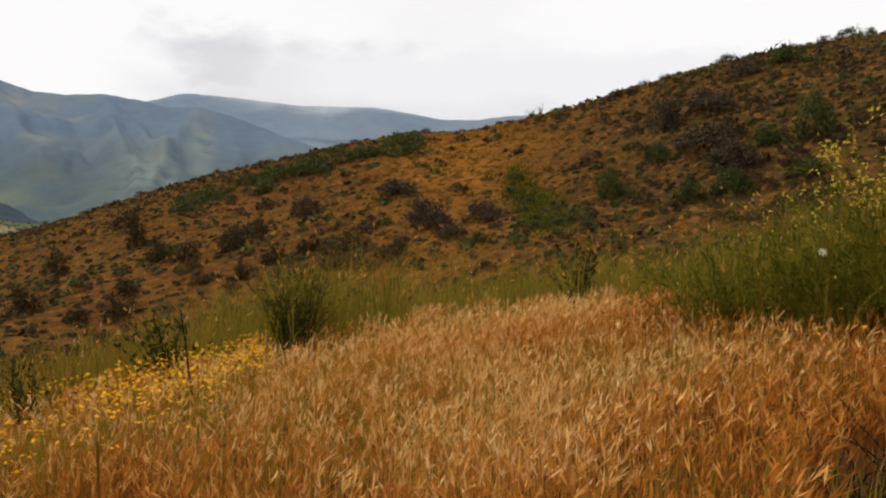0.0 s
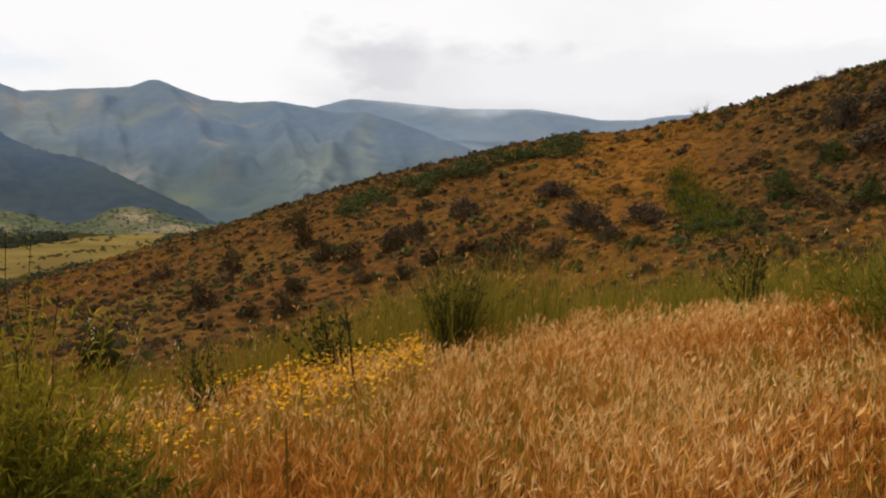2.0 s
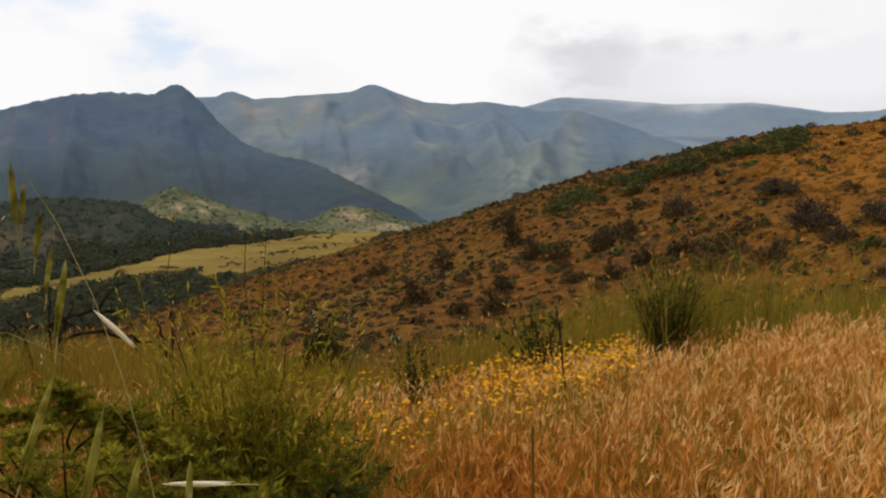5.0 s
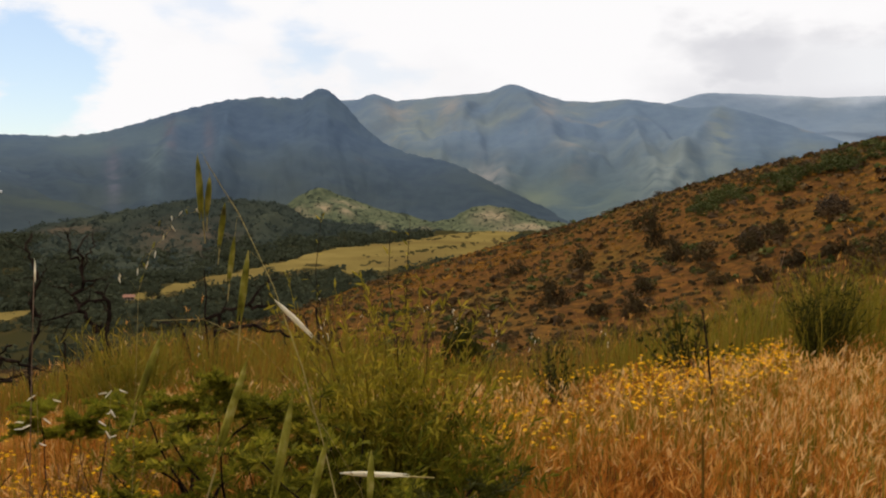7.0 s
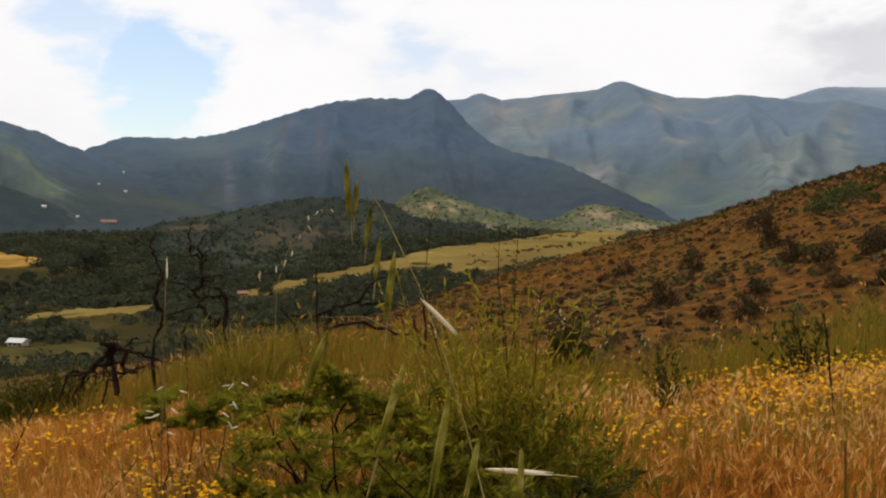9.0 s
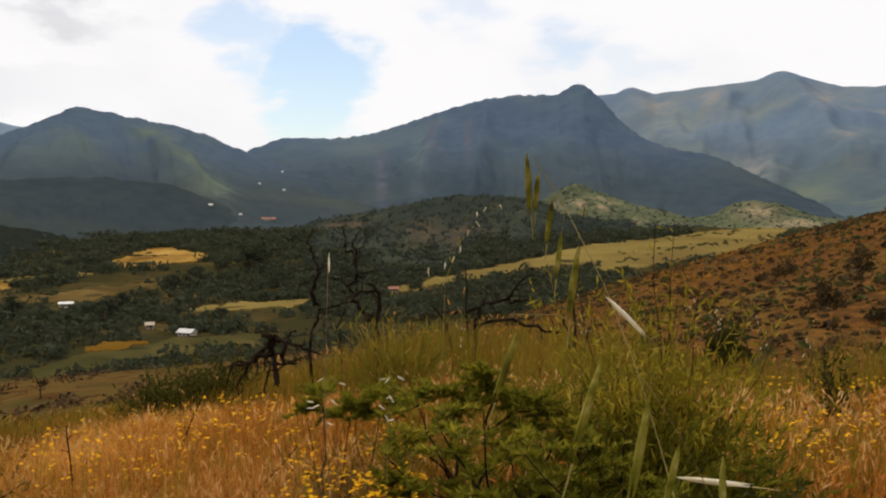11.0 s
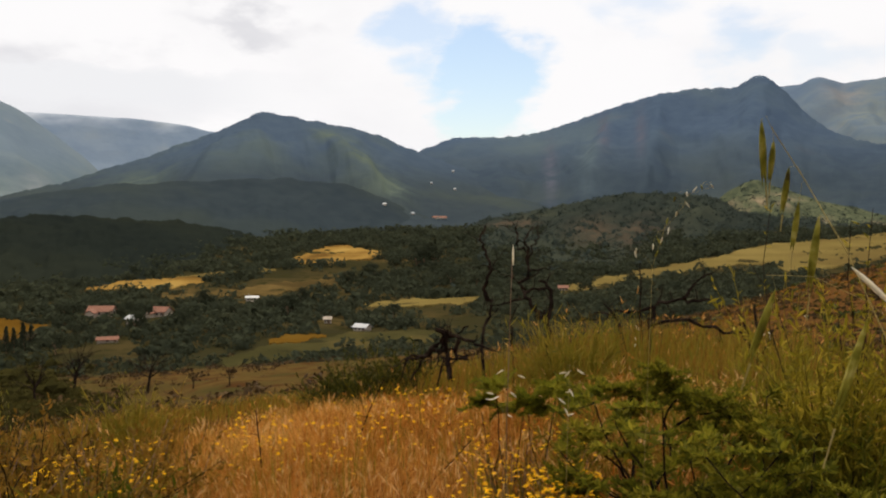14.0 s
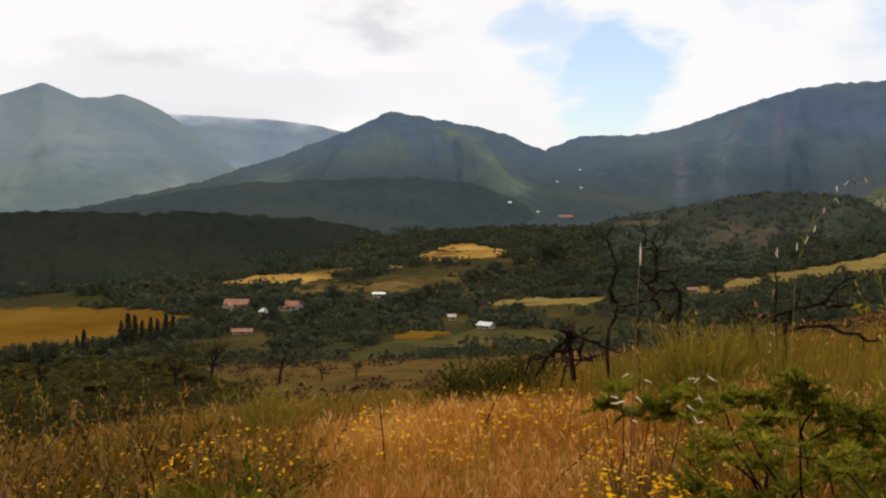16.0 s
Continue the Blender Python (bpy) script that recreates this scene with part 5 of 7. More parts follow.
FIELDS = [
    field("field_1", "long tan stubble field on the valley floor", [(27.4, -1.15, -1.05), (28.8, -2.03, -1.0), (31.7, -2.69, -1.2), (33.8, -3.1, -1.55), (35.7, -3.5, -1.8), (38.4, -3.8, -2.08), (39.2, -3.3, -2.14), (42.4, -3.6, -3.0), (45.9, -4.2, -3.68), (51.9, -5.25, -4.95)], STUBBLE, clear=26),
    field("field_2", "orange-gold ripe field beside dark trees", [(83.4, -7.2, -6.7), (87.4, -7.85, -6.0), (90, -8.05, -5.9), (94, -8.6, -5.85), (106, -9, -5.8)], WHEAT),
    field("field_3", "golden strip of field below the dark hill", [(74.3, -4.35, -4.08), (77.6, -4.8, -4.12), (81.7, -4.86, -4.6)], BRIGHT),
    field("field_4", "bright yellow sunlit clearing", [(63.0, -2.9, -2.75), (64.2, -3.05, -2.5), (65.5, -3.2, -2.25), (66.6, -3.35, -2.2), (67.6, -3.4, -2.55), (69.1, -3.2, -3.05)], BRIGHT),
    field("field_5", "grey-green pasture on the lower slope", [(59.0, -8.4, -7.7), (62, -8.5, -7.7), (66.8, -9.1, -8.05), (70.4, -9.5, -8.4), (73.5, -9.7, -9.2)], PASTURE, 0.3),
    field("field_8", "thin tan track-side strip across the valley", [(70.0, -3.75, -3.6), (73, -4.0, -3.8), (76, -4.1, -3.95)], STUBBLE),
    field("field_9", "small orange dry patch above the pasture", [(66.9, -8.12, -8.02), (68.2, -8.25, -7.85), (69.5, -8.45, -7.9), (70.6, -8.3, -8.1)], WHEAT, 0.6),
    field("field_6", "narrow tan field between tree belts", [(57.0, -5.75, -5.6), (58.6, -6.05, -5.62), (61.0, -6.18, -5.68), (63.4, -6.25, -5.88), (64.6, -6.1, -5.97)], STUBBLE, clear=34),
    field("field_7", "tan grassy strip behind farm buildings", [(66, -4.6, -4.25), (70, -5.3, -4.6), (74, -5.5, -5.05), (77, -5.3, -5.1)], DULL, clear=16),
]


def in_field(az, r, margin=1.0):
    bad = np.zeros(len(az), bool)
    for a0, a1, fa, near, far, clear in FIELDS:
        n_, f_ = np.interp(az, fa, near), np.interp(az, fa, far)
        bad |= (az > a0) & (az < a1) & (r > n_ - clear * margin) & (r < f_ + 1 * margin)
    return bad


def tree_leaves(P, width, height, k, size, sink=0.5, lobes=4):
    """Crowns: uneven leafy lobes with leaf clumps over them, round each place."""
    n = len(P)
    half = np.stack([width / 2, width / 2, height / 2], 1)[:, None]
    up = np.stack([0 * height, 0 * height, height * sink], 1)[:, None]
    o = rng.normal(size=(n, k, 3))
    o /= np.linalg.norm(o, axis=2)[..., None]
    o *= rng.uniform(0.55, 1.15, (n, k))[..., None]
    V, F = pads((P[:, None] + o * half + up).reshape(-1, 3), o.reshape(-1, 3) + np.array([0, 0, 0.2]), size, 0.45, 0.4)
    if not lobes:
        return V, F
    ring = np.array([(math.cos(q) * c, math.sin(q) * c, z) for z, c, ph in ((-0.4, 0.85, 0), (0.35, 0.85, 0.6)) for q in np.arange(5) * 2 * math.pi / 5 + ph] + [(0, 0, 1.0)])
    j = np.arange(5)
    nx = (j + 1) % 5
    f = np.concatenate([np.stack([j, nx, 5 + j], 1), np.stack([nx, 5 + nx, 5 + j], 1), np.stack([5 + j, 5 + nx, 0 * j + 10], 1)])
    c = rng.normal(size=(n, lobes, 1, 3)) * np.array([0.5, 0.5, 0.28])
    H = P[:, None, None] + up[:, None] + half[:, None] * (c + ring * rng.uniform(0.28, 0.75, (n, lobes, 11, 1)) * rng.uniform(0.7, 1.2, (n, lobes, 1, 1)))
    return joined((V, F), (H.reshape(-1, 3), (np.arange(n * lobes)[:, None, None] * 11 + f).reshape(-1, 3)))


# farm buildings: bearing, height below the horizon, length, depth, wall height, roof rise
FARM = [
    (64.6, -7.5, 6.4, 4.4, 1.8, 1.1, SHEET, "low farmhouse with a white sheet roof", 0.5),
    (80.4, -6.05, 12, 8, 2.6, 2.2, TILE, "long farmhouse with a red tile roof", 1.1),
    (77.0, -6.25, 9, 7, 2.8, 2.0, TILE, "pale farmhouse with a red tile roof", 0.75),
    (80.1, -7.65, 7.5, 3.6, 1.2, 0.8, TILE, "small shed with a red tile roof", 1.3),
    (71.5, -5.45, 7, 5, 1.8, 0.8, SHEET, "long shed with a pale sheet roof", 1.2),
    (78.6, -6.6, 6, 4, 2.4, 1.2, SHEET, "small pale outbuilding near tall trees", 0.4),
    (51.7, -5.0, 6, 5, 2.2, 1.2, TILE, "small farm shed with a reddish roof", 0.9),
    (66.8, -7.0, 3, 3, 2.2, 0.8, PLASTER, "tiny hut with a pale roof", 1.1),
]
YARDS = [(f[0], range_of(f[0], f[1] - 0.15, 150), f[2]) for f in FARM]


def in_yard(az, r):
    bad = np.zeros(len(az), bool)
    for a, d, w in YARDS:
        bad |= (np.abs(az - a) < np.degrees((0.5 * w + 5) / d)) & (r > d - 30) & (r < d + 10)
    return bad


def woods():
    n = 17000
    az = rng.uniform(26, 106, n)
    r = rng.uniform(230, 1150, n)
    dense = np.interp(r, [230, 330, 420, 700, 1150], [0.12, 0.5, 0.95, 0.95, 0.8]) * np.interp(az, [26, 50, 60, 106], [0.9, 1, 0.85, 0.95])
    keep = (rng.uniform(size=n) < dense) & ~in_field(az, r) & ~in_yard(az, r) & (0.65 * patchy(np.stack(polar(az, r), 1), 0.018, 2.0) + 0.35 * patchy(np.stack(polar(az, r), 1), 0.06, 5.0) + rng.uniform(-0.1, 0.1, n) > 0.36)
    keep &= r > np.interp(az, AZ, RC) * np.interp(az, [26, 44, 50, 106], [1.5, 1.25, 1.0, 1.1])
    az, r = az[keep], r[keep]
    x, y = polar(az, r)
    P = np.stack([x, y, land(x, y) - 0.4], 1)
    w = rng.uniform(6, 13, len(P)) * np.interp(r, [230, 450, 1150], [0.6, 1.0, 1.4])
    h = w * rng.uniform(0.4, 0.75, len(P))
    V, F = tree_leaves(P, w * 1.1, h, 24, np.repeat(w * 0.24, 24), 0.35, 0)
    tagged(new("valley_woods", tri_mesh("valley_woods", V, F, [WOODS])), "dark green tree belts across the valley floor", "woods", kind="stuff")
    # thickets at the foot of the western slope
    n = 900
    az = rng.uniform(82, 106, n)
    r = rng.uniform(95, 340, n)
    keep = ~in_field(az, r, 0.3) & (rng.uniform(size=n) < np.interp(az, [82, 88, 106], [0.25, 0.8, 1.0]))
    x, y = polar(az[keep], r[keep])
    P = np.stack([x, y, land(x, y) - 0.3], 1)
    w = rng.uniform(3, 7, len(P)) * np.interp(r[keep], [95, 340], [0.6, 1.1])
    V, F = tree_leaves(P, w, w * 0.75, 30, 0.6, 0.35)
    tagged(new("slope_thicket", tri_mesh("slope_thicket", V, F, [THICKET])), "dark green thickets at the foot of the slope", "woods", kind="stuff")
    n = 620
    az = rng.uniform(79, 106, n)
    r = rng.uniform(46, 110, n)
    keep = rng.uniform(size=n) < np.interp(az, [79, 84, 90, 106], [0.1, 0.6, 1.0, 1.0])
    x, y = polar(az[keep], r[keep])
    P = np.stack([x, y, land(x, y) - 0.2], 1)
    w = rng.uniform(1.0, 2.8, len(P))
    V, F = tree_leaves(P, w, w * 0.75, 44, 0.32, 0.35, 0)
    tagged(new("slope_thicket", tri_mesh("near_thicket", V, F, [THICKET])), "dark olive-green thickets below the flowery brink", "woods", kind="stuff")
    # low scrub on the slope below the meadow
    n = 2400
    az = rng.uniform(44, 106, n)
    r = rng.uniform(32, 330, n)
    keep = ~in_field(az, r, 0.3) & (patchy(np.stack(polar(az, r), 1), 0.05, 6.0) + rng.uniform(-0.3, 0.3, n) > 0.4)
    x, y = polar(az[keep], r[keep])
    P = np.stack([x, y, land(x, y) - 0.1], 1)
    w = rng.uniform(0.7, 2.6, len(P)) * np.interp(r[keep], [32, 330], [0.7, 1.6])
    V, F = tree_leaves(P, w, w * 0.5, 16, np.repeat(w * 0.22, 16), 0.25, 0)
    tagged(new("slope_scrub", tri_mesh("slope_scrub", V, F, [BROWNLEAF])), "low olive-brown scrub on the lower slope", "scrub", kind="stuff")


woods()


def clothe(base, name, label, n, width, pads_each, size, mat_):
    """Tree crowns over a slope."""
    me = bpy.data.objects[base].data
    V = np.empty(len(me.vertices) * 3, np.float32)
    me.vertices.foreach_get("co", V)
    V = V.reshape(-1, 3).astype(float)
    az = np.degrees(np.arctan2(-V[:, 0], V[:, 1]))
    V = V[(az > 20) & (az < 104)]
    P = V[rng.integers(0, len(V), n)] + np.array([0, 0, -1.0])
    P[:, :2] += rng.normal(size=(n, 2)) * 2
    w = width * rng.uniform(0.5, 1.4, n)
    tagged(new(name, tri_mesh(name, *tree_leaves(P, w, w * 0.7, pads_each, np.repeat(w * size, pads_each), 0.15, 0), [mat_])), label, "woods", kind="stuff")


FOREST = material("hill_forest_leaf", [(0.038, 0.049, 0.042), (0.048, 0.060, 0.049), (0.066, 0.077, 0.056)], 0.02, 0.9, leaf=0.3, vary="island", fine=0.5)
clothe("hill_wooded_spur", "spur_woods", "dark tree crowns over the low spur", 1900, 11, 16, 0.26, FOREST)
clothe("hill_knoll", "knoll_scrub", "scattered dark scrub over the sunny knoll", 1500, 6, 10, 0.3, FOREST)


def tree(name, label, height, width, leaf_mat, shape="round", k=900, size=0.07, at=Vector((0, 0, -500)), group=""):
    """Trunk with limbs and a crown of clumps; unit size, scaled where it stands."""
    ob = thing(name, label, "tree", at, group)
    lines = [wander((0, 0, 0), (0, 0, 1), height * 0.55, 0.035 * height, 4, 0.05)]
    for _ in range(7):
        a = rng.uniform(0, 6.28)
        lines += branching((0, 0, height * rng.uniform(0.25, 0.5)), (math.cos(a) * width, math.sin(a) * width, height * 0.7), height * 0.3, 0.014 * height, 1, 0.15, 2)
    part("trunk", tri_mesh("trunk", *joined(tubes(lines, 5)), [TWIG]), ob)
    if shape == "column":
        t = rng.uniform(0.06, 1, k) ** 0.9
        a = rng.uniform(0, 6.28, k)
        rad = width / 2 * np.sqrt(rng.uniform(0.2, 1, k)) * np.clip(1.15 - t, 0, 1) * (0.8 + 0.4 * rng.uniform(size=k))
        C = np.stack([np.cos(a) * rad, np.sin(a) * rad, t * height], 1)
        V, F = leaves(C, size * height, 0.5, 1.4)
    else:
        c = rng.normal(size=(16, 3))
        c /= np.linalg.norm(c, axis=1)[:, None]
        c *= np.array([width / 2, width / 2, height * 0.32]) * rng.uniform(0.5, 1.0, (16, 1))
        c[:, 2] += height * 0.66
        i = rng.integers(0, 16, k)
        q = rng.normal(size=(k, 3))
        V, F = pads(c[i] + q * width * 0.1, q + c[i] * 2 - np.array([0, 0, height * 1.3]), size * height)
    part("crown", tri_mesh("crown", V, F, [leaf_mat]), ob)
    return ob


cypress = [tree("cypress", "tall dark narrow cypress in a row", 1.0, 0.34, WOODS, "column", 800, 0.075, group="row of cypress trees") for _ in range(2)]
spots_c = [(84.3, -8.0, 9.5), (84.7, -8.05, 10.5), (85.2, -8.1, 9), (85.6, -8.1, 9.5), (86.1, -8.1, 8.5), (86.5, -8.15, 10.5), (86.9, -8.15, 11.5), (87.3, -8.2, 9), (89.4, -8.6, 8.5), (89.8, -8.6, 6.5)]
for i, (az, el, h) in enumerate(spots_c):
    m = Matrix.Translation(spot(az, range_of(az, el, 120), -0.3)) @ Matrix.Rotation(i * 1.7, 4, "Z") @ Matrix.Diagonal((h, h, h, 1))
    if i < 2:
        cypress[i].matrix_world = m
    else:
        copy_thing(cypress[i % 2], Matrix.Identity(4)).matrix_basis = m

broad = [tree("valley_tree", "dark broad-crowned tree among the fields", 1.0, 0.95, WOODS, "round", 560, 0.085, group="single trees of the valley") for _ in range(3)]
lone = [(60.6, -3.6, 24), (60.0, -3.7, 19), (61.1, -3.8, 17), (57.2, -5.0, 12), (65.4, -4.8, 11), (68.5, -6.0, 10), (73.0, -6.8, 9), (75.5, -7.0, 9), (78.5, -7.4, 9), (81.7, -7.6, 9), (82.6, -7.2, 9), (83.0, -8.4, 8),
        (88.0, -8.9, 8), (91.5, -9.2, 9), (93.0, -9.3, 8), (94.5, -9.4, 8), (76.0, -6.2, 8), (79.0, -6.4, 8), (70.2, -6.3, 8), (62.6, -6.9, 8), (54.5, -5.9, 8), (47.5, -4.7, 8), (44.0, -4.6, 7), (41.0, -4.3, 8), (37.0, -4.0, 8), (56.0, -4.4, 14), (54.9, -4.6, 12), (62.4, -4.0, 15), (64.0, -4.3, 12), (74.6, -6.3, 12), (82.2, -6.6, 12), (78.0, -6.9, 11), (69.3, -6.7, 11), (50.3, -5.4, 11), (58.9, -4.9, 13)]
for i, (az, el, h) in enumerate(lone):
    r = range_of(az, el, 200)
    m = Matrix.Translation(spot(az, r, -0.3)) @ Matrix.Rotation(i * 2.1, 4, "Z") @ Matrix.Diagonal((h * rng.uniform(0.9, 1.2), h * rng.uniform(0.9, 1.2), h, 1))
    if i < 3:
        broad[i].matrix_world = m
    else:
        copy_thing(broad[i % 3], Matrix.Identity(4)).matrix_basis = m


def box(w, d, h, x=0.0, y=0.0, z=0.0):
    V = np.array([(x + sx * w / 2, y + sy * d / 2, z + sz * h) for sz in (0, 1) for sx, sy in ((-1, -1), (1, -1), (1, 1), (-1, 1))])
    return V, np.array([(0, 3, 2, 1), (4, 5, 6, 7), (0, 1, 5, 4), (1, 2, 6, 5), (2, 3, 7, 6), (3, 0, 4, 7)])


def house(label, at, w, d, h, pitch, roof_mat, turn=0.0, windows=3):
    """A farmhouse: walls, gabled roof with eaves, windows and a door."""
    ob = thing("farmhouse", label, "house", Matrix.Translation(at) @ Matrix.Rotation(turn, 4, "Z"), "farm buildings in the valley")
    V, F = box(w, d, h + 0.6, z=-0.6)
    gable = np.array([(-w / 2, -d / 2, h), (-w / 2, d / 2, h), (-w / 2, 0, h + pitch), (w / 2, -d / 2, h), (w / 2, d / 2, h), (w / 2, 0, h + pitch)])
    V2, F2 = joined((V, F), (gable, np.array([(0, 2, 1), (3, 4, 5)])))
    part("wall", tri_mesh("wall", V2, F2, [PLASTER]), ob)
    e, t = 0.6, 0.25
    W, D = w / 2 + e, d / 2 + e
    drop = pitch * e / (d / 2)
    R = []
    for z in (0, t):
        R += [(-W, -D, h - drop + z), (W, -D, h - drop + z), (W, 0, h + pitch + z), (-W, 0, h + pitch + z), (W, D, h - drop + z), (-W, D, h - drop + z)]
    Fr = [(0, 3, 2, 1), (3, 5, 4, 2), (6, 7, 8, 9), (9, 8, 10, 11), (0, 1, 7, 6), (5, 11, 10, 4), (0, 6, 9, 3), (3, 9, 11, 5), (1, 2, 8, 7), (2, 4, 10, 8)]
    part("roof", tri_mesh("roof", np.array(R), np.array(Fr), [roof_mat]), ob)
    if w >= 9:
        # a lower wing across the front
        u, v, k = 0.36 * w, 0.8 * d, 0.8 * h
        V, F = box(u, v, k + 0.6, -0.24 * w, -0.5 * d - 0.5 * v, -0.6)
        gable = np.array([(-0.24 * w - u / 2, -0.5 * d - v, k), (-0.24 * w + u / 2, -0.5 * d - v, k), (-0.24 * w, -0.5 * d - v, k + 0.7 * pitch)])
        part("wing", tri_mesh("wing", *joined((V, F), (gable, np.array([(0, 1, 2)]))), [PLASTER]), ob)
        x, y0, y1, z0, z1 = -0.24 * w, -0.5 * d - v - 0.4, -0.3 * d, k - 0.25, k + 0.7 * pitch
        q = u / 2 + 0.45
        R = np.array([(x + sx * q, y, z0 + t_) if sx else (x, y, z1 + t_) for t_ in (0.03, 0.25) for y in (y0, y1) for sx in (-1, 0, 1)])
        Fw = np.array([(0, 1, 4, 3), (1, 2, 5, 4), (6, 9, 10, 7), (7, 10, 11, 8), (0, 6, 7, 1), (1, 7, 8, 2), (3, 9, 6, 0), (2, 8, 11, 5)])
        part("wing_roof", tri_mesh("wing_roof", R, Fw, [roof_mat]), ob)
    for i in range(windows):
        x = -w / 2 + w * (i + 0.7) / (windows + 0.4)
        part("window", tri_mesh("window", *box(min(1.1, 0.16 * w), 0.12, 0.42 * h, x, -d / 2 - 0.02, 0.36 * h), [PANE]), ob)
    part("door", tri_mesh("door", *box(0.9, 0.12, 0.8 * h, w / 2 - 0.9, -d / 2 - 0.02, 0.05), [TWIG]), ob)
    return ob


for az, el, w, d, h, pitch, mat_, label, turn in FARM:
    house(label, spot(az, range_of(az, el - 0.15, 150), 0.0), w, d, h, pitch, mat_, turn, 1 if h < 1.6 else 3)


def on_mountains(az, el):
    """Where a line of sight from the meadow meets the mountains."""
    best = None
    for ob in bpy.data.objects:
        if ob.get("category") != "mountain":
            continue
        if ob.name not in TREES_:
            TREES_[ob.name] = BVHTree.FromPolygons([v.co for v in ob.data.vertices], [p.vertices for p in ob.data.polygons])
        hit = TREES_[ob.name].ray_cast(Vector((0, 0, EYE_Z)), heading(az, el))
        if hit[0] is not None and (best is None or hit[3] < best[1]):
            best = (hit[0], hit[3])
    return best[0] if best else spot(az, 1500)


TREES_ = {}
for az, el, w, mat_ in ((63.1, 0.35, 4.5, SHEET), (60.1, 1.7, 3.2, SHEET), (58.7, 2.45, 3.6, SHEET), (58.6, 1.3, 4, SHEET), (61.3, -0.25, 3.2, SHEET)):
    house("far white house on the wooded mountainside", on_mountains(az, el), w, w * 0.8, 2.0, 1.4, mat_, 1.0, 1)
house("long red-roofed building on the mountainside", on_mountains(59.6, -0.5), 20, 9, 1.0, 2.2, TILE, 1.3, 4)


# ---------------------------------------------------------------- plants close by
def base_at(az, r):
    return spot(az, r, -0.02)


def upright_bush(name, label, at, height, width, stems, leaf_mat, leaf=0.045, per=16, narrow=0.35, bloom=0, wild=0.12, stem_mat=None):
    """Many slender stems rising from one stool, leafy along their length."""
    ob = thing(name, label, "shrub", at)
    lines, P, D, tops = [], [], [], []
    for _ in range(stems):
        a = rng.uniform(0, 6.283)
        o = rng.uniform(0, 1) ** 0.6
        way = Vector((math.cos(a) * o * width * 0.5, math.sin(a) * o * width * 0.5, height))
        ln = way.length * rng.uniform(0.6, 1.08)
        line = wander((math.cos(a) * o * width * 0.14, math.sin(a) * o * width * 0.14, 0), way, ln, 0.006, 6, wild, 0.02, 0.3)
        lines.append(line)
        tops.append(line[-1][0])
        for k in range(per):
            t = rng.uniform(0.12, 1.0) * 6
            i = min(int(t), 5)
            p = line[i][0].lerp(line[i + 1][0], t - i)
            P.append(tuple(p))
            D.append(tuple((line[i + 1][0] - line[i][0]).normalized() + 0.9 * Vector(rng.normal(size=3))))
    part("stem_frame", tri_mesh("stem_frame", *joined(tubes(lines, 3)), [stem_mat or GREEN]), ob)
    part("foliage", tri_mesh("foliage", *leaves(np.array(P), leaf, narrow, 0.2, 0.2, np.array(D)), [leaf_mat]), ob)
    if bloom:
        head, faces = flower_mesh("flower", 5, 0.015)
        sets = []
        for p in tops:
            for _ in range(bloom if p.z > 0.72 * height else 0):
                q = np.array(p) + rng.normal(size=3) * np.array([0.03, 0.03, 0.05])
                m = np.array(Euler(rng.normal(size=3) * 0.8).to_matrix())
                sets.append((head @ m.T + q, faces))
        part("blossom", tri_mesh("blossom", *joined(*sets), [LEMON]), ob, "small yellow blossoms at the stem tips")
    return ob


def spray_bush(name, label, at, height, width, limbs, leaf_mat, leaf=0.03, heading_=0.0, start=2):
    """Spreading limbs with flat sprays of paired leaflets, in loose tiers."""
    ob = thing(name, label, "shrub", at)
    lines, P, D = [], [], []
    for n in range(limbs):
        a = heading_ + 6.283 * n / limbs + rng.normal() * 0.3
        way = Vector((math.cos(a) * width * 0.62, math.sin(a) * width * 0.62, height * rng.uniform(0.5, 1.1)))
        limb = wander((0, 0, 0), way, way.length, 0.011, 7, 0.16, 0.03, 0.25)
        lines.append(limb)
        for i in range(start, 8):
            for _ in range(2):
                b = rng.uniform(0, 6.283)
                d = Vector((math.cos(b), math.sin(b), rng.uniform(-0.05, 0.2)))
                twig = wander(limb[i][0], d, rng.uniform(0.14, 0.30) * (0.6 + width * 0.4), 0.0035, 5, 0.12, 0.02, 0.3)
                lines.append(twig)
                for k in range(1, 6):
                    p = twig[k][0]
                    t = (twig[k][0] - twig[k - 1][0]).normalized()
                    s = t.cross(Vector((0, 0, 1))).normalized()
                    for q in range(7):
                        pp = p.lerp(twig[k - 1][0], q / 7)
                        for sg in (-1, 1):
                            P.append(tuple(pp))
                            D.append(tuple(s * sg + t * 0.5 + Vector((0, 0, 0.15))))
    part("framework", tri_mesh("framework", *joined(tubes(lines, 4)), [CHAR]), ob)
    part("foliage", tri_mesh("foliage", *leaves(np.array(P), leaf, 0.30, 0.25, 0.6, np.array(D)), [leaf_mat]), ob)
    return ob


YELLOWGREEN = material("feathery_leaf", [(0.068, 0.062, 0.006), (0.185, 0.155, 0.013), (0.34, 0.265, 0.022), (0.52, 0.38, 0.045)], 3.0, 0.6, leaf=0.35, vary="island", fine=0.5)

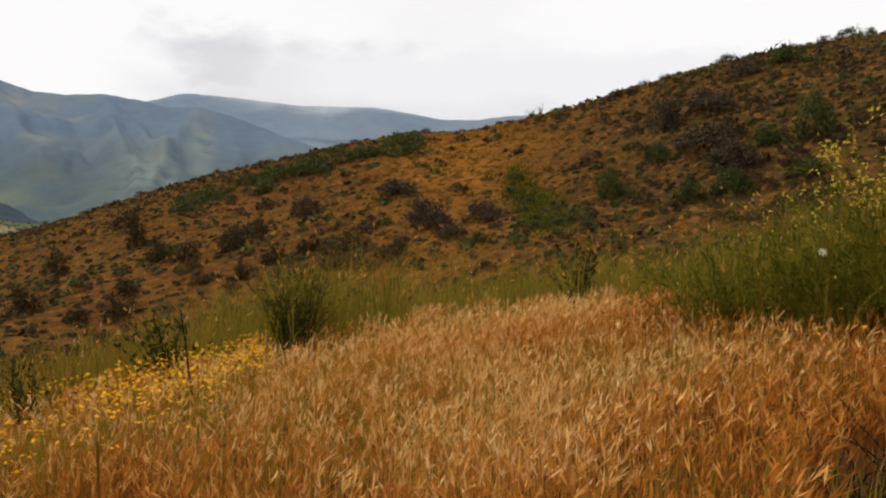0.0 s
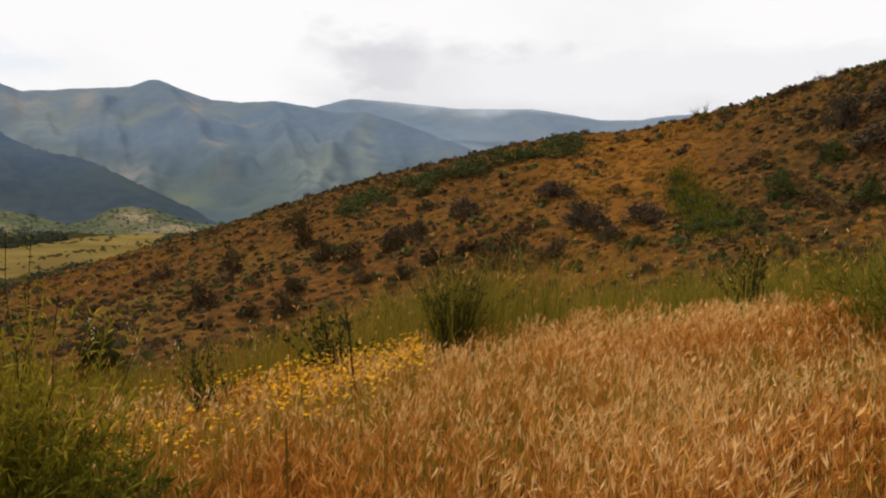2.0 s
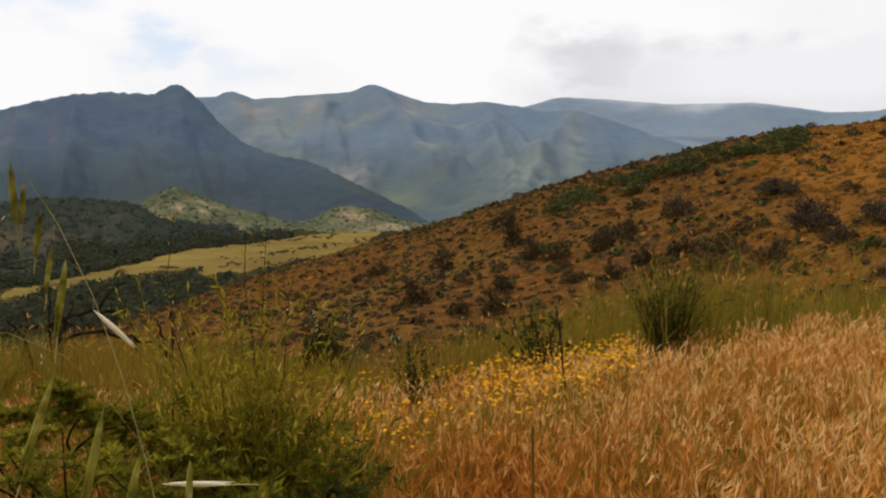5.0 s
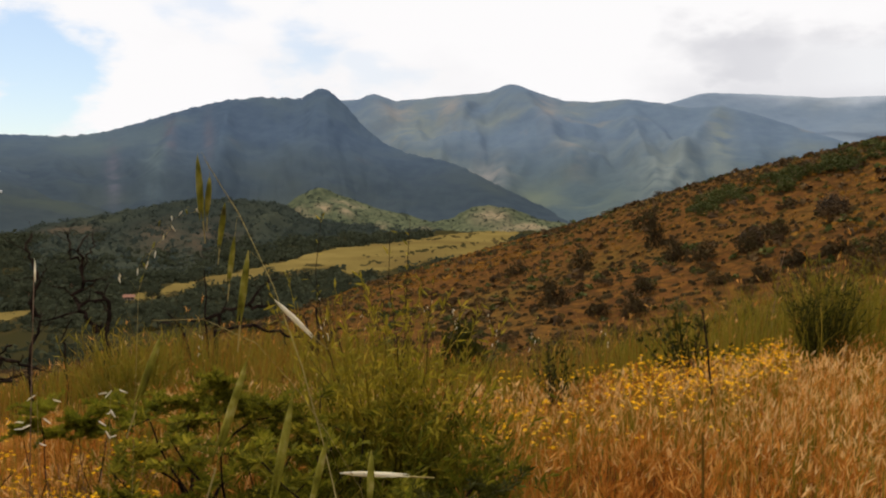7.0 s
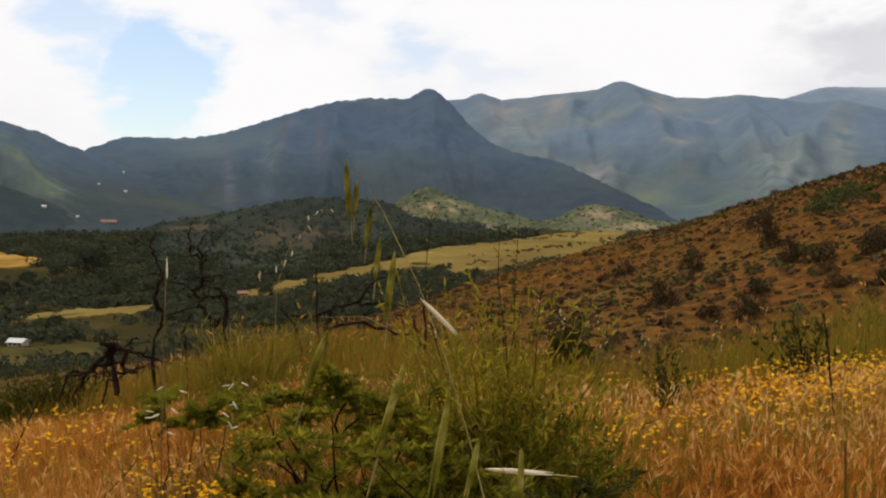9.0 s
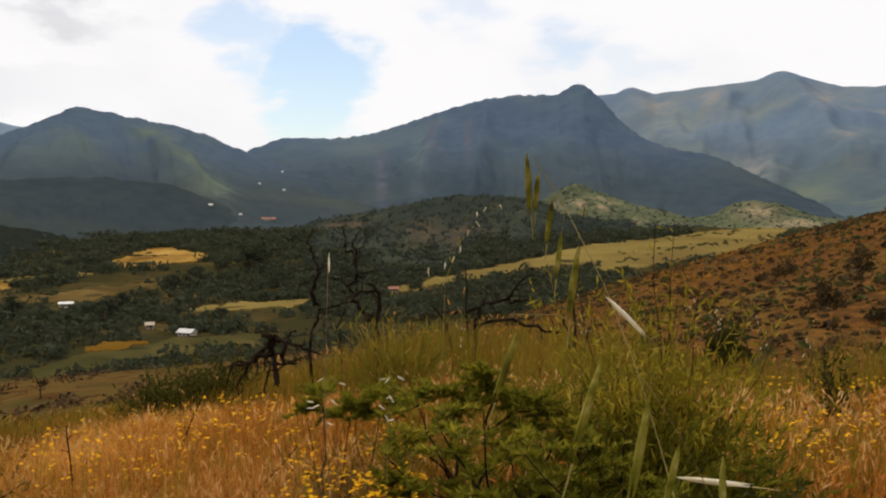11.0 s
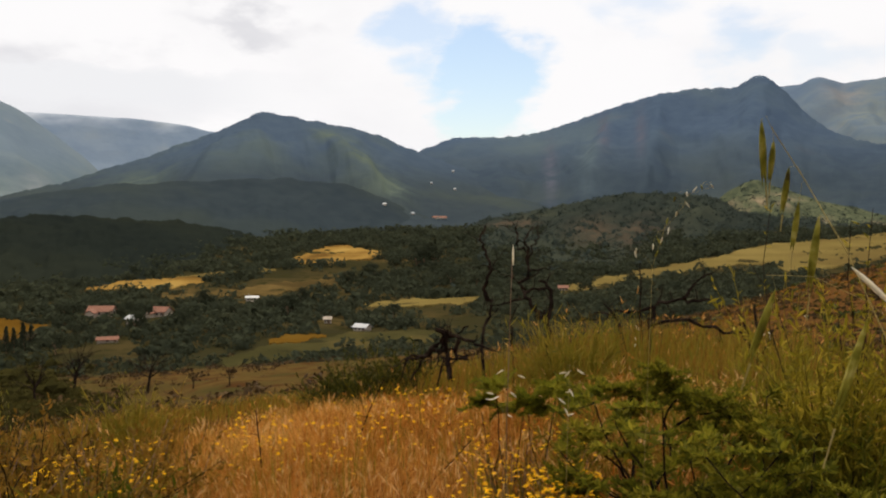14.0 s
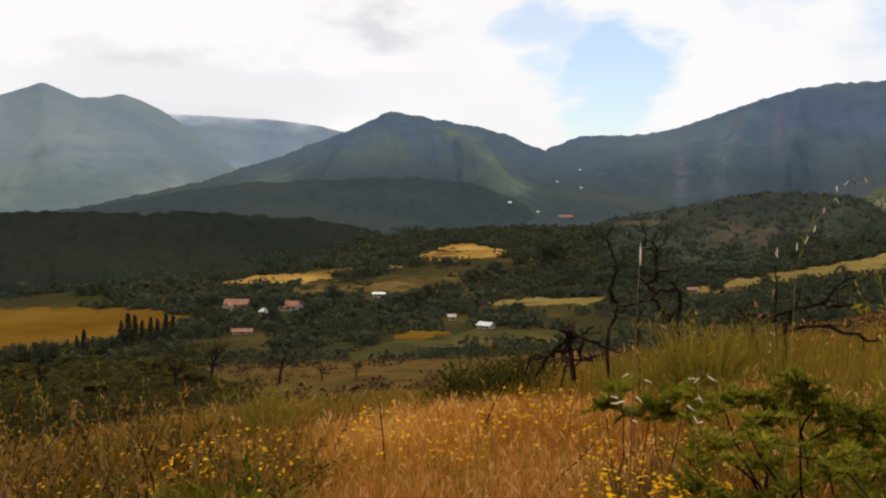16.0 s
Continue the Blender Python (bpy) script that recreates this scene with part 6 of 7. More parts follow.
upright_bush("broom_bush", "upright dark green broom bush at the meadow's edge", base_at(9.5, 9.5), 1.12, 0.52, 70, DARKLEAF, 0.06, 26, 0.2, 0, 0.12, DARKLEAF)
upright_bush("broom_bush", "soft olive broom bush behind a darker one", base_at(9.7, 9.9), 1.22, 0.85, 60, GREEN, 0.06, 24, 0.16, 0, 0.14)
upright_bush("grass_clump", "tall green grass beside a broom bush", base_at(8.4, 10.3), 1.05, 1.3, 130, GREEN, 0.14, 6, 0.08)
upright_bush("mustard_bush", "dense dark green bush in the tall grass", base_at(-18.5, 8.6), 0.95, 1.7, 170, LUSH, 0.11, 20, 0.14, 0)
upright_bush("mustard_bush", "tall green weed with lemon-yellow blossom spikes", base_at(-24.2, 8.0), 1.3, 1.7, 170, LUSH, 0.11, 20, 0.14, 1)
upright_bush("mustard_bush", "tall green weed with lemon-yellow blossom spikes", base_at(-28.6, 7.6), 1.6, 1.5, 150, LUSH, 0.10, 18, 0.15, 8)
upright_bush("leafy_weed", "small leafy green weed in the yellow flowers", base_at(17.4, 9.3), 0.98, 0.42, 26, DARKLEAF, 0.07, 20, 0.4, 0, 0.14, CHAR)
upright_bush("leafy_weed", "low dark green weed at the meadow's edge", base_at(25.2, 8.9), 0.8, 0.34, 20, DARKLEAF, 0.06, 20, 0.4, 0, 0.14, CHAR)
upright_bush("leafy_weed", "thin weed standing over the green grass", base_at(-8.9, 11.4), 1.2, 0.45, 24, DARKLEAF, 0.07, 24, 0.35, 0, 0.16, CHAR)
round_bush = thing("round_bush", "dark rounded bush below the meadow", "shrub", Matrix.Translation(base_at(31.35, 14.2)) @ Matrix.Diagonal((0.42, 0.42, 0.78, 1)))
part("framework", tri_mesh("framework", *joined(bare_twigs(8, radius=0.03, depth=1)), [CHAR]), round_bush)
part("foliage", tri_mesh("foliage", *dome_leaves(1700, 60, 0.13, 0.95, 0.2), [DARKLEAF]), round_bush)
upright_bush("feathery_bush", "yellow-green feathery bush with upright stems", base_at(37.0, 5.0), 1.5, 0.85, 95, YELLOWGREEN, 0.06, 44, 0.2, 0, 0.16, GREEN)
upright_bush("feathery_bush", "yellow-green feathery bush with upright stems", base_at(34.0, 4.9), 0.9, 1.1, 90, LUSH, 0.06, 34, 0.2)
upright_bush("leafy_weed", "dense dark green weed under a feathery bush", base_at(35.8, 4.6), 0.72, 1.2, 100, LUSH, 0.07, 26, 0.22)
upright_bush("leafy_weed", "dark green undergrowth beside oat stalks", base_at(38.8, 4.2), 0.55, 0.9, 70, DARKLEAF, 0.065, 22, 0.22)
upright_bush("leafy_weed", "dark green undergrowth below the thorn bush", base_at(44.5, 3.9), 0.42, 0.9, 50, LUSH, 0.06, 16, 0.22)
upright_bush("leafy_weed", "dark green undergrowth below the thorn bush", base_at(47.5, 4.3), 0.42, 0.8, 45, WEED, 0.06, 16, 0.22)
upright_bush("leafy_weed", "dark green undergrowth beside oat stalks", base_at(35.0, 3.7), 0.45, 0.9, 70, DARKLEAF, 0.06, 20, 0.22)
upright_bush("leafy_weed", "dark green undergrowth beside oat stalks", base_at(41.5, 4.0), 0.5, 0.9, 55, LUSH, 0.065, 18, 0.22)
upright_bush("leafy_weed", "dense dark green weed under a feathery bush", base_at(32.5, 4.3), 0.6, 0.9, 70, LUSH, 0.07, 22, 0.22)
upright_bush("feathery_bush", "yellow-green feathery bush with upright stems", base_at(35.8, 5.0), 1.15, 0.8, 80, YELLOWGREEN, 0.07, 36, 0.22, 0, 0.16)
upright_bush("feathery_bush", "tall wispy stems rising from a green bush", base_at(36.4, 5.1), 1.9, 0.55, 14, YELLOWGREEN, 0.045, 40, 0.2, 0, 0.14, CHAR)
upright_bush("dry_brush", "pale greyish dry brush among yellow flowers", base_at(17.0, 8.7), 0.5, 0.6, 40, TWIG, 0.03, 12, 0.3, 0, 0.2, TWIG)
upright_bush("grass_clump", "tall green grass clump in front of burnt branches", base_at(52.1, 9.1), 0.85, 1.3, 150, GREEN, 0.16, 6, 0.07)
for az, r, h in ((64.6, 11.6, 0.55), (62.4, 11.9, 0.6), (66.5, 12.2, 0.42)):
    upright_bush("leafy_weed", "dark olive bush on the brink beside burnt branches", base_at(az, r), h, 1.3, 80, DARKLEAF, 0.075, 20, 0.3, 0, 0.18)
upright_bush("grass_clump", "green grass clump beside the dry meadow", base_at(79.0, 9.2), 0.7, 0.9, 110, GREEN, 0.14, 6, 0.07)
upright_bush("leafy_weed", "green leafy weed among yellow flowers", base_at(82.8, 4.9), 0.55, 0.9, 70, LUSH, 0.075, 20, 0.25)
upright_bush("leafy_weed", "green leafy weed among yellow flowers", base_at(91.0, 5.2), 0.62, 0.7, 50, LUSH, 0.075, 16, 0.25)
for az, r, h in ((95.0, 6.0, 0.85), (90.2, 6.4, 0.8), (86.8, 6.2, 0.7), (92.5, 4.6, 0.7), (97.5, 4.9, 0.85), (88.6, 4.9, 0.6), (84.5, 7.2, 0.6), (99.5, 6.2, 0.9)):
    upright_bush("seedy_weed", "tall brownish weed going to seed", base_at(az, r), h, 0.5, 26, WEED, 0.04, 18, 0.35, 0, 0.14, WEED)
for az, r, h, mat_ in ((79.0, 4.6, 0.42, LUSH), (82.0, 4.2, 0.4, LUSH), (85.0, 4.4, 0.45, LUSH), (88.0, 4.1, 0.45, LUSH), (76.5, 6.4, 0.4, WEED), (80.5, 6.0, 0.5, LUSH), (84.0, 5.8, 0.5, WEED), (89.0, 5.6, 0.5, LUSH), (93.5, 5.4, 0.55, WEED), (78.0, 7.6, 0.55, WEED), (86.5, 7.6, 0.6, DARKLEAF), (91.0, 7.4, 0.65, WEED)):
    upright_bush("leafy_weed", "low dark leafy weed in the flowery grass", base_at(az, r), h, 0.6, 34, mat_, 0.06, 16, 0.3)
for i in range(28):
    az, r = 77 + 25 * ((i * 0.618) % 1.0), rng.uniform(3.9, 7.4)
    upright_bush("seedy_weed", "thin branching weed stalks gone to seed", base_at(az, r), rng.uniform(0.6, 1.05) * (0.75 if az < 84 else 1.0), 0.5, 7, SEEDY if i % 2 else WEED, 0.05, 30, 0.42, 0, 0.2, CHAR if i % 3 else TWIG)
for i in range(30):
    az, r = 80 + 20 * ((i * 0.618 + 0.11) % 1.0), rng.uniform(4.6, 7.6)
    top = math.tan(radians(np.interp(az, [80, 84, 90, 100], [-11.8, -11.3, -10.6, -10.0]) - 1.6 * rng.uniform() + 0.7))
    upright_bush("seedy_weed", "tall dark weed stalks with seedy side shoots", base_at(az, r), EYE_Z + r * top - base_at(az, r).z, 0.45, 6, SEEDY if i % 3 else WEED, 0.05, 34, 0.4, 0, 0.2, CHAR if i % 2 else TWIG)
for i in range(24):
    az, r = 78 + 22 * ((i * 0.618 + 0.3) % 1.0), rng.uniform(3.7, 5.4)
    upright_bush("grass_clump", "arching green grass clump among the weeds", base_at(az, r), rng.uniform(0.35, 0.6), 0.6, 50, GREEN if i % 3 else LUSH, 0.17, 4, 0.08)
upright_bush("leafy_weed", "green leafy weed in the shade of taller stems", base_at(26.5, 3.7), 0.55, 0.8, 60, LUSH, 0.07, 16, 0.2)
upright_bush("leafy_weed", "green leafy weed under the feathery bush", base_at(31.5, 3.7), 0.6, 0.9, 60, LUSH, 0.07, 16, 0.2)
upright_bush("grass_clump", "upright green grass blades before dark undergrowth", base_at(41.8, 3.7), 0.55, 0.8, 80, GREEN, 0.15, 5, 0.07)
upright_bush("grass_clump", "upright green grass blades before dark undergrowth", base_at(37.6, 3.9), 0.6, 0.9, 80, GREEN, 0.15, 5, 0.07)
upright_bush("leafy_weed", "green grassy weed behind the thorn bush", base_at(43.0, 6.6), 0.75, 1.4, 90, GREEN, 0.09, 12, 0.12)

spray_bush("thorn_bush", "dark green spreading thorn bush with layered sprays", base_at(44.4, 4.4), 0.92, 0.95, 9, THORN, 0.05, 0.5)
spray_bush("thorn_bush", "dark green spreading thorn bush behind oat stalks", base_at(39.2, 4.3), 0.85, 0.9, 10, THORN, 0.05, 0.9)
spray_bush("thorn_bush", "dark thorn bush in green weeds", base_at(36.0, 3.7), 0.6, 0.9, 9, DARKLEAF, 0.04, 0.2)


# ---------------------------------------------------------------- burnt and bare wood
def lateral(az, side, up, ahead=0.0):
    """A direction: side to the left as seen from the meadow, up, and away."""
    a = radians(az)
    return Vector((-math.cos(a) * side - math.sin(a) * ahead, -math.sin(a) * side + math.cos(a) * ahead, up))


def tiered_bush(label, az, r, leaf_mat, limbs, plates, leaf=0.032):
    """A thorn bush: crooked limbs (thickness, then left and up), and flat leafy sprays (left, up, away, radius)."""
    ob = thing("thorn_bush", label, "shrub", base_at(az, r))
    for radius, *way in limbs:
        pts = [lateral(az, x, y, 0.04 * rng.normal()) for x, y in way]
        line = []
        for i in range(len(pts) - 1):
            for t in (0, 0.5):
                line.append((pts[i].lerp(pts[i + 1], t) + Vector(rng.normal(size=3)) * 0.012, 0.62 * radius * (1 - 0.6 * (i + t) / (len(pts) - 1))))
        line.append((pts[-1], radius * 0.35))
        part("limb", tri_mesh("limb", *joined(tubes([line], 5)), [CHAR]), ob)
    for x, y, away, wide in plates:
        centre = lateral(az, x, y, away)
        lines, P, D = [], [], []
        for n in range(12):
            a = 6.283 * n / 12 + rng.normal() * 0.4
            d = Vector((math.cos(a), math.sin(a), rng.uniform(-0.22, 0.6)))
            twig = wander(centre + Vector(rng.normal(size=3)) * wide * 0.12, d, wide * rng.uniform(0.5, 1.7), 0.0025, 6, 0.14, 0.0, 0.3)
            lines.append(twig)
            for k in range(1, 7):
                t = (twig[k][0] - twig[k - 1][0]).normalized()
                side = t.cross(Vector((0, 0, 1))).normalized()
                for q in range(6):
                    for sg in (-1, 1, 0):
                        P.append(tuple(twig[k][0].lerp(twig[k - 1][0], q / 6)))
                        D.append(tuple(side * sg + t * 0.5 + Vector((0, 0, 0.35 if sg else 0.8))))
        spray = part("spray", tri_mesh("spray", *leaves(np.array(P), leaf, 0.26, 0.1, 0.5, np.array(D)), [leaf_mat]), ob)
        part("twig", tri_mesh("twig", *joined(tubes(lines, 3)), [CHAR]), spray)
    return ob


tiered_bush("low spreading thorn bush with layered green sprays", 48.6, 4.65, THORN, [
    (0.022, (-0.02, 0.0), (0.0, 0.3), (0.0, 0.46), (0.08, 0.6), (0.22, 0.72)),
    (0.018, (0.0, 0.44), (0.02, 0.6), (0.03, 0.8), (0.0, 0.97)),
    (0.020, (-0.05, 0.3), (-0.1, 0.5), (-0.17, 0.66), (-0.15, 0.82), (-0.2, 0.94)),
    (0.014, (-0.15, 0.76), (-0.28, 0.86), (-0.4, 0.88)),
    (0.012, (0.0, 0.4), (0.2, 0.46), (0.36, 0.48))],
    [(0.06, 0.97, 0.0, 0.12), (-0.07, 0.93, 0.05, 0.12), (-0.19, 1.0, -0.03, 0.13), (-0.12, 1.06, 0.02, 0.10), (0.03, 0.86, 0.05, 0.09), (-0.27, 0.91, 0.04, 0.12), (-0.4, 0.92, 0.0, 0.13), (0.2, 0.72, 0.0, 0.06), (0.34, 0.5, 0.0, 0.09), (0.26, 0.46, -0.06, 0.08), (-0.35, 0.76, 0.06, 0.13), (-0.5, 0.84, 0.05, 0.14)])
for az, r, side in ((56.6, 5.7, 0.05), (53.6, 5.6, -0.03)):
    lean_ = rng.uniform(-0.08, 0.08)
    tiered_bush("low thorn bush with bright green sprays", az, r, SPRAY, [
        (0.009, (0.02, 0.0), (0.06, 0.3), (lean_, 0.55), (side, 0.8)), (0.008, (0.02, 0.0), (0.09, 0.35), (0.14, 0.68)), (0.008, (-0.02, 0.0), (-0.1, 0.4), (-0.14, 0.72))],
        [(side, 0.84, 0.0, 0.11), (0.15, 0.74, 0.05, 0.09), (-0.15, 0.77, -0.04, 0.09), (0.05 - side, 0.68, 0.1, 0.09), (-0.28, 0.8, 0.06, 0.08)], 0.032)
    upright_bush("dry_brush", "brown dry stems under a green thorn bush", base_at(az - 0.6, r - 0.15), 0.55, 0.45, 22, WEED, 0.045, 12, 0.3, 0, 0.14, TWIG)

for az, r, h, mat_ in ((49.6, 4.4, 0.5, LUSH), (47.0, 4.3, 0.6, LUSH), (45.2, 4.2, 0.55, GREEN), (46.2, 4.9, 0.75, WEED), (50.6, 5.2, 0.6, WEED), (51.6, 6.2, 0.7, GREEN), (44.0, 5.6, 0.85, WEED)):
    upright_bush("leafy_weed", "upright weed growing among thorn bushes", base_at(az, r), h, 0.5, 30, mat_, 0.055, 18, 0.22, 0, 0.16)


def burnt_shrub(label, az, r, lift, limbs):
    """Charred crooked limbs, each a part with its side twigs; limbs: thickness, then (left, up) along the limb."""
    ob = thing("burnt_shrub", label, "dead shrub", base_at(az, r))
    for radius, *way in limbs:
        depth = rng.normal() * 0.12
        pts = [lateral(az, x, max(y + lift, -0.02), depth + 0.05 * rng.normal()) for x, y in way]
        line = []
        for i in range(len(pts) - 1):
            for t in (0, 0.34, 0.67):
                k = (i + t) / (len(pts) - 1)
                line.append((pts[i].lerp(pts[i + 1], t) + Vector(rng.normal(size=3)) * 0.016, 0.98 * radius * (1 - 0.64 * k) * rng.uniform(0.85, 1.15)))
        line.append((pts[-1], radius * 0.3))
        lines = [line]
        for i in range(3, len(line)):
            if rng.uniform() < 0.5:
                d = (line[i][0] - line[i - 1][0]).normalized() + 0.8 * Vector(rng.normal(size=3))
                lines += branching(line[i][0], d, rng.uniform(0.12, 0.34), line[i][1] * 0.5, 1, 0.3, 2, 0.03, 0.6, 4, 0.6)
        part("limb", tri_mesh("limb", *joined(tubes(lines, 5)), [CHAR]), ob)
    return ob


burnt_shrub("tall charred leafless shrub with crooked limbs", 54.3, 10.6, 0.74, [
    (0.046, (-0.17, -0.74), (-0.17, -0.06), (-0.16, 0.1), (-0.1, 0.17)),
    (0.036, (-0.16, 0.1), (-0.25, 0.24), (-0.23, 0.39), (-0.14, 0.55), (-0.08, 0.56)),
    (0.034, (-0.1, 0.17), (0.03, 0.31), (0.08, 0.43), (-0.07, 0.46), (-0.19, 0.48)),
    (0.026, (0.08, 0.43), (0.13, 0.53), (0.05, 0.58), (0.03, 0.89), (0.08, 1.01), (-0.02, 1.18)),
    (0.020, (0.03, 0.89), (0.13, 0.9), (0.19, 1.01), (0.15, 1.1), (0.2, 1.2)),
    (0.014, (0.03, 0.67), (-0.09, 0.67), (-0.23, 0.72)),
    (0.014, (0.05, 0.75), (0.0, 0.95), (-0.06, 1.05), (-0.08, 1.22)),
    (0.028, (0.49, 0.29), (0.56, 0.38), (0.53, 0.55), (0.49, 0.7), (0.54, 0.89), (0.59, 1.03), (0.55, 1.2)),
    (0.012, (0.49, 0.7), (0.41, 0.79), (0.4, 0.9)),
    (0.022, (0.56, -0.7), (0.56, 0.02), (0.49, 0.19), (0.34, 0.29), (0.08, 0.34), (-0.02, 0.38)),
    (0.016, (0.22, -0.7), (0.22, -0.12), (0.25, 0.07), (0.15, 0.26))])
burnt_shrub("charred branches arching low over the grass", 54.3, 10.3, 0.74, [
    (0.030, (1.09, -0.02), (0.97, -0.07), (0.82, -0.1), (0.63, -0.17), (0.44, -0.24)),
    (0.034, (0.95, -0.6), (0.99, -0.3), (1.01, -0.22), (0.97, -0.07)),
    (0.032, (0.97, -0.07), (1.01, -0.22), (1.21, -0.34), (1.4, -0.36), (1.47, -0.41)),
    (0.030, (0.97, -0.07), (1.09, -0.19), (1.21, -0.26), (1.33, -0.5), (1.42, -0.65)),
    (0.026, (0.82, -0.12), (0.87, -0.31), (1.01, -0.38), (1.06, -0.66)),
    (0.022, (1.01, -0.22), (0.87, -0.34), (0.65, -0.31)),
    (0.022, (1.21, -0.34), (1.47, -0.38), (1.54, -0.66)),
    (0.014, (0.75, 0.02), (0.87, -0.1), (1.0, 0.02)),
    (0.018, (0.75, -0.36), (0.97, -0.34), (1.14, -0.36))])
burnt_shrub("charred sprawling branches beyond the green bush", 46.8, 12.0, 0.62, [
    (0.036, (0.02, -0.6), (0, 0), (-0.1, 0.26), (-0.42, 0.34), (-0.65, 0.6), (-0.79, 0.66)),
    (0.028, (-0.1, 0.26), (0.16, 0.16), (0.45, 0.15), (0.73, 0.13)),
    (0.020, (0.13, -0.6), (0.13, 0.13), (0.15, 0.45), (0.14, 0.81)),
    (0.030, (0, 0), (-0.52, 0.08), (-0.94, -0.08), (-1.15, -0.1), (-1.3, -0.3)),
    (0.032, (-0.42, 0.34), (-0.6, 0.3), (-0.75, 0.32)),
    (0.032, (0.3, -0.5), (0.4, 0.1), (0.6, 0.3))])
burnt_shrub("small charred twigs in the grass", 40.5, 13.0, 0.6, [
    (0.032, (0, -0.6), (0.1, 0), (0.2, 0.25)), (0.029, (0, -0.6), (-0.2, 0), (-0.45, 0.1)), (0.029, (0, -0.3), (0.0, 0.2), (0.1, 0.4))])


def bare_tree(label, at, height, spread=0.6):
    ob = thing("bare_tree", label, "tree", at, "bare trees on the lower slope")
    trunk = wander((0, 0, -0.1), (0.05, 0, 1), height * 0.45, height * 0.035, 4, 0.08, 0.0, 0.7)
    part("trunk", tri_mesh("trunk", *joined(tubes([trunk], 6)), [CHAR]), ob)
    for n in range(7):
        a = 6.283 * n / 7 + rng.normal() * 0.2
        way = (math.cos(a) * spread * 1.3, math.sin(a) * spread * 1.3, 1.0)
        lines = branching(trunk[-1 - n % 2][0], way, height * 0.42, height * 0.017, 2, 0.16, 4, 0.03, 0.5, 4, 0.6)
        part("limb", tri_mesh("limb", *joined(tubes(lines, 3)), [CHAR]), ob)
    return ob


for az, el, tall in ((77.9, -11.0, 8.0), (82.0, -10.8, 9.0), (84.2, -11.2, 5.0), (75.2, -10.9, 3.4), (73.0, -10.8, 3.0), (91.8, -10.6, 6.0)):
    bare_tree("bare grey tree with spreading crown on the slope", spot(az, range_of(az, el, 60), -0.1), tall, 0.8)
for az in (-5.6, -6.2, -12.6):
    r = float(np.interp(az, AZ, RC))
    bare_tree("thin bare dead tree on the hill crest", spot(az, r, -0.1), 3.0, 0.15)


def spindle(a, b, radius, sides=6, rings=7, bulge=0.42):
    """A husk, thickest near its middle, pointed at both ends."""
    a, b = Vector(a), Vector(b)
    return [(a.lerp(b, i / rings), radius * max(0.04, math.sin(math.pi * (i / rings) ** (math.log(0.5) / math.log(bulge))) ** 0.8)) for i in range(rings + 1)]


def stick(label, az, r, height, lean, side=0.0, radius=0.006, mat_=None):
    ob = thing("dry_stick", label, "stick", base_at(az, r))
    line = wander((0, 0, 0), lateral(az, side, 1.0), height, radius, 6, 0.05, 0.0, 0.5)
    part("stalk", tri_mesh("stalk", *joined(tubes([line], 5)), [mat_ or CHAR]), ob)
    for i in (3, 4, 5):
        twig = wander(line[i][0], Vector(rng.normal(size=3)) + Vector((0, 0, 0.8)), height * 0.14, radius * 0.5, 3, 0.15)
        part("twig", tri_mesh("twig", *joined(tubes([twig], 3)), [mat_ or CHAR]), ob)
    return ob


stick("dark dead stem standing in yellow flowers", 15.75, 7.9, 1.02, 0, 0.0, 0.012)
stalk_ = thing("grass_stalk", "single brownish dry grass stalk close by", "grass stalk", spot(21.65, 0.69, -0.003))
part("stem", tri_mesh("stem", *joined(tubes([[(Vector((0.005 * math.sin(6.5 * z), 0.004 * math.cos(9 * z), z)), 0.0019 - 0.0006 * z) for z in [0.1155 * i for i in range(13)]]], 6)), [SEEDY]), stalk_)
stick("dark dead stem beside a dry grass patch", 71.7, 7.1, 0.62, 0, 0.1, 0.009)
stick("slanting dead twig over dry grass", 65.95, 8.0, 0.72, 0, -0.45, 0.008)
stick("slanting dead twig over dry grass", 61.5, 6.5, 0.5, 0, -0.8, 0.008)
stick("leaning dead twig in the grass", 80.5, 7.0, 0.5, 0, 0.5, 0.007)
stick("greyish thistle stalk in dry grass", -14.4, 6.8, 0.62, 0, 0.05, 0.006, TWIG)
stick("tall thin dry stem on the slope's brink", 12.4, 11.0, 1.4, 0, 0.05, 0.006, TWIG)
spike_ = thing("flower_spike", "thin stalk with a pale dry flower spike", "grass stalk", base_at(58.0, 2.0))
tip_ = Vector((0, 0, EYE_Z + 2.0 * math.tan(radians(-2.75)) - base_at(58.0, 2.0).z))
part("stem", tri_mesh("stem", *joined(tubes([[(lateral(58.0, 0.02 * math.sin(3.1 * t), 0) + tip_ * t, 0.0016 - 0.0007 * t) for t in [0.109 * i for i in range(10)]]], 5)), [TWIG]), spike_)
part("spike_head", tri_mesh("spike_head", *joined(tubes([spindle(tip_ * 0.972, tip_ + Vector((0, 0, 0.004)), 0.0021)], 7)), [OAT_PALE]), spike_, "pale dry flower spike")


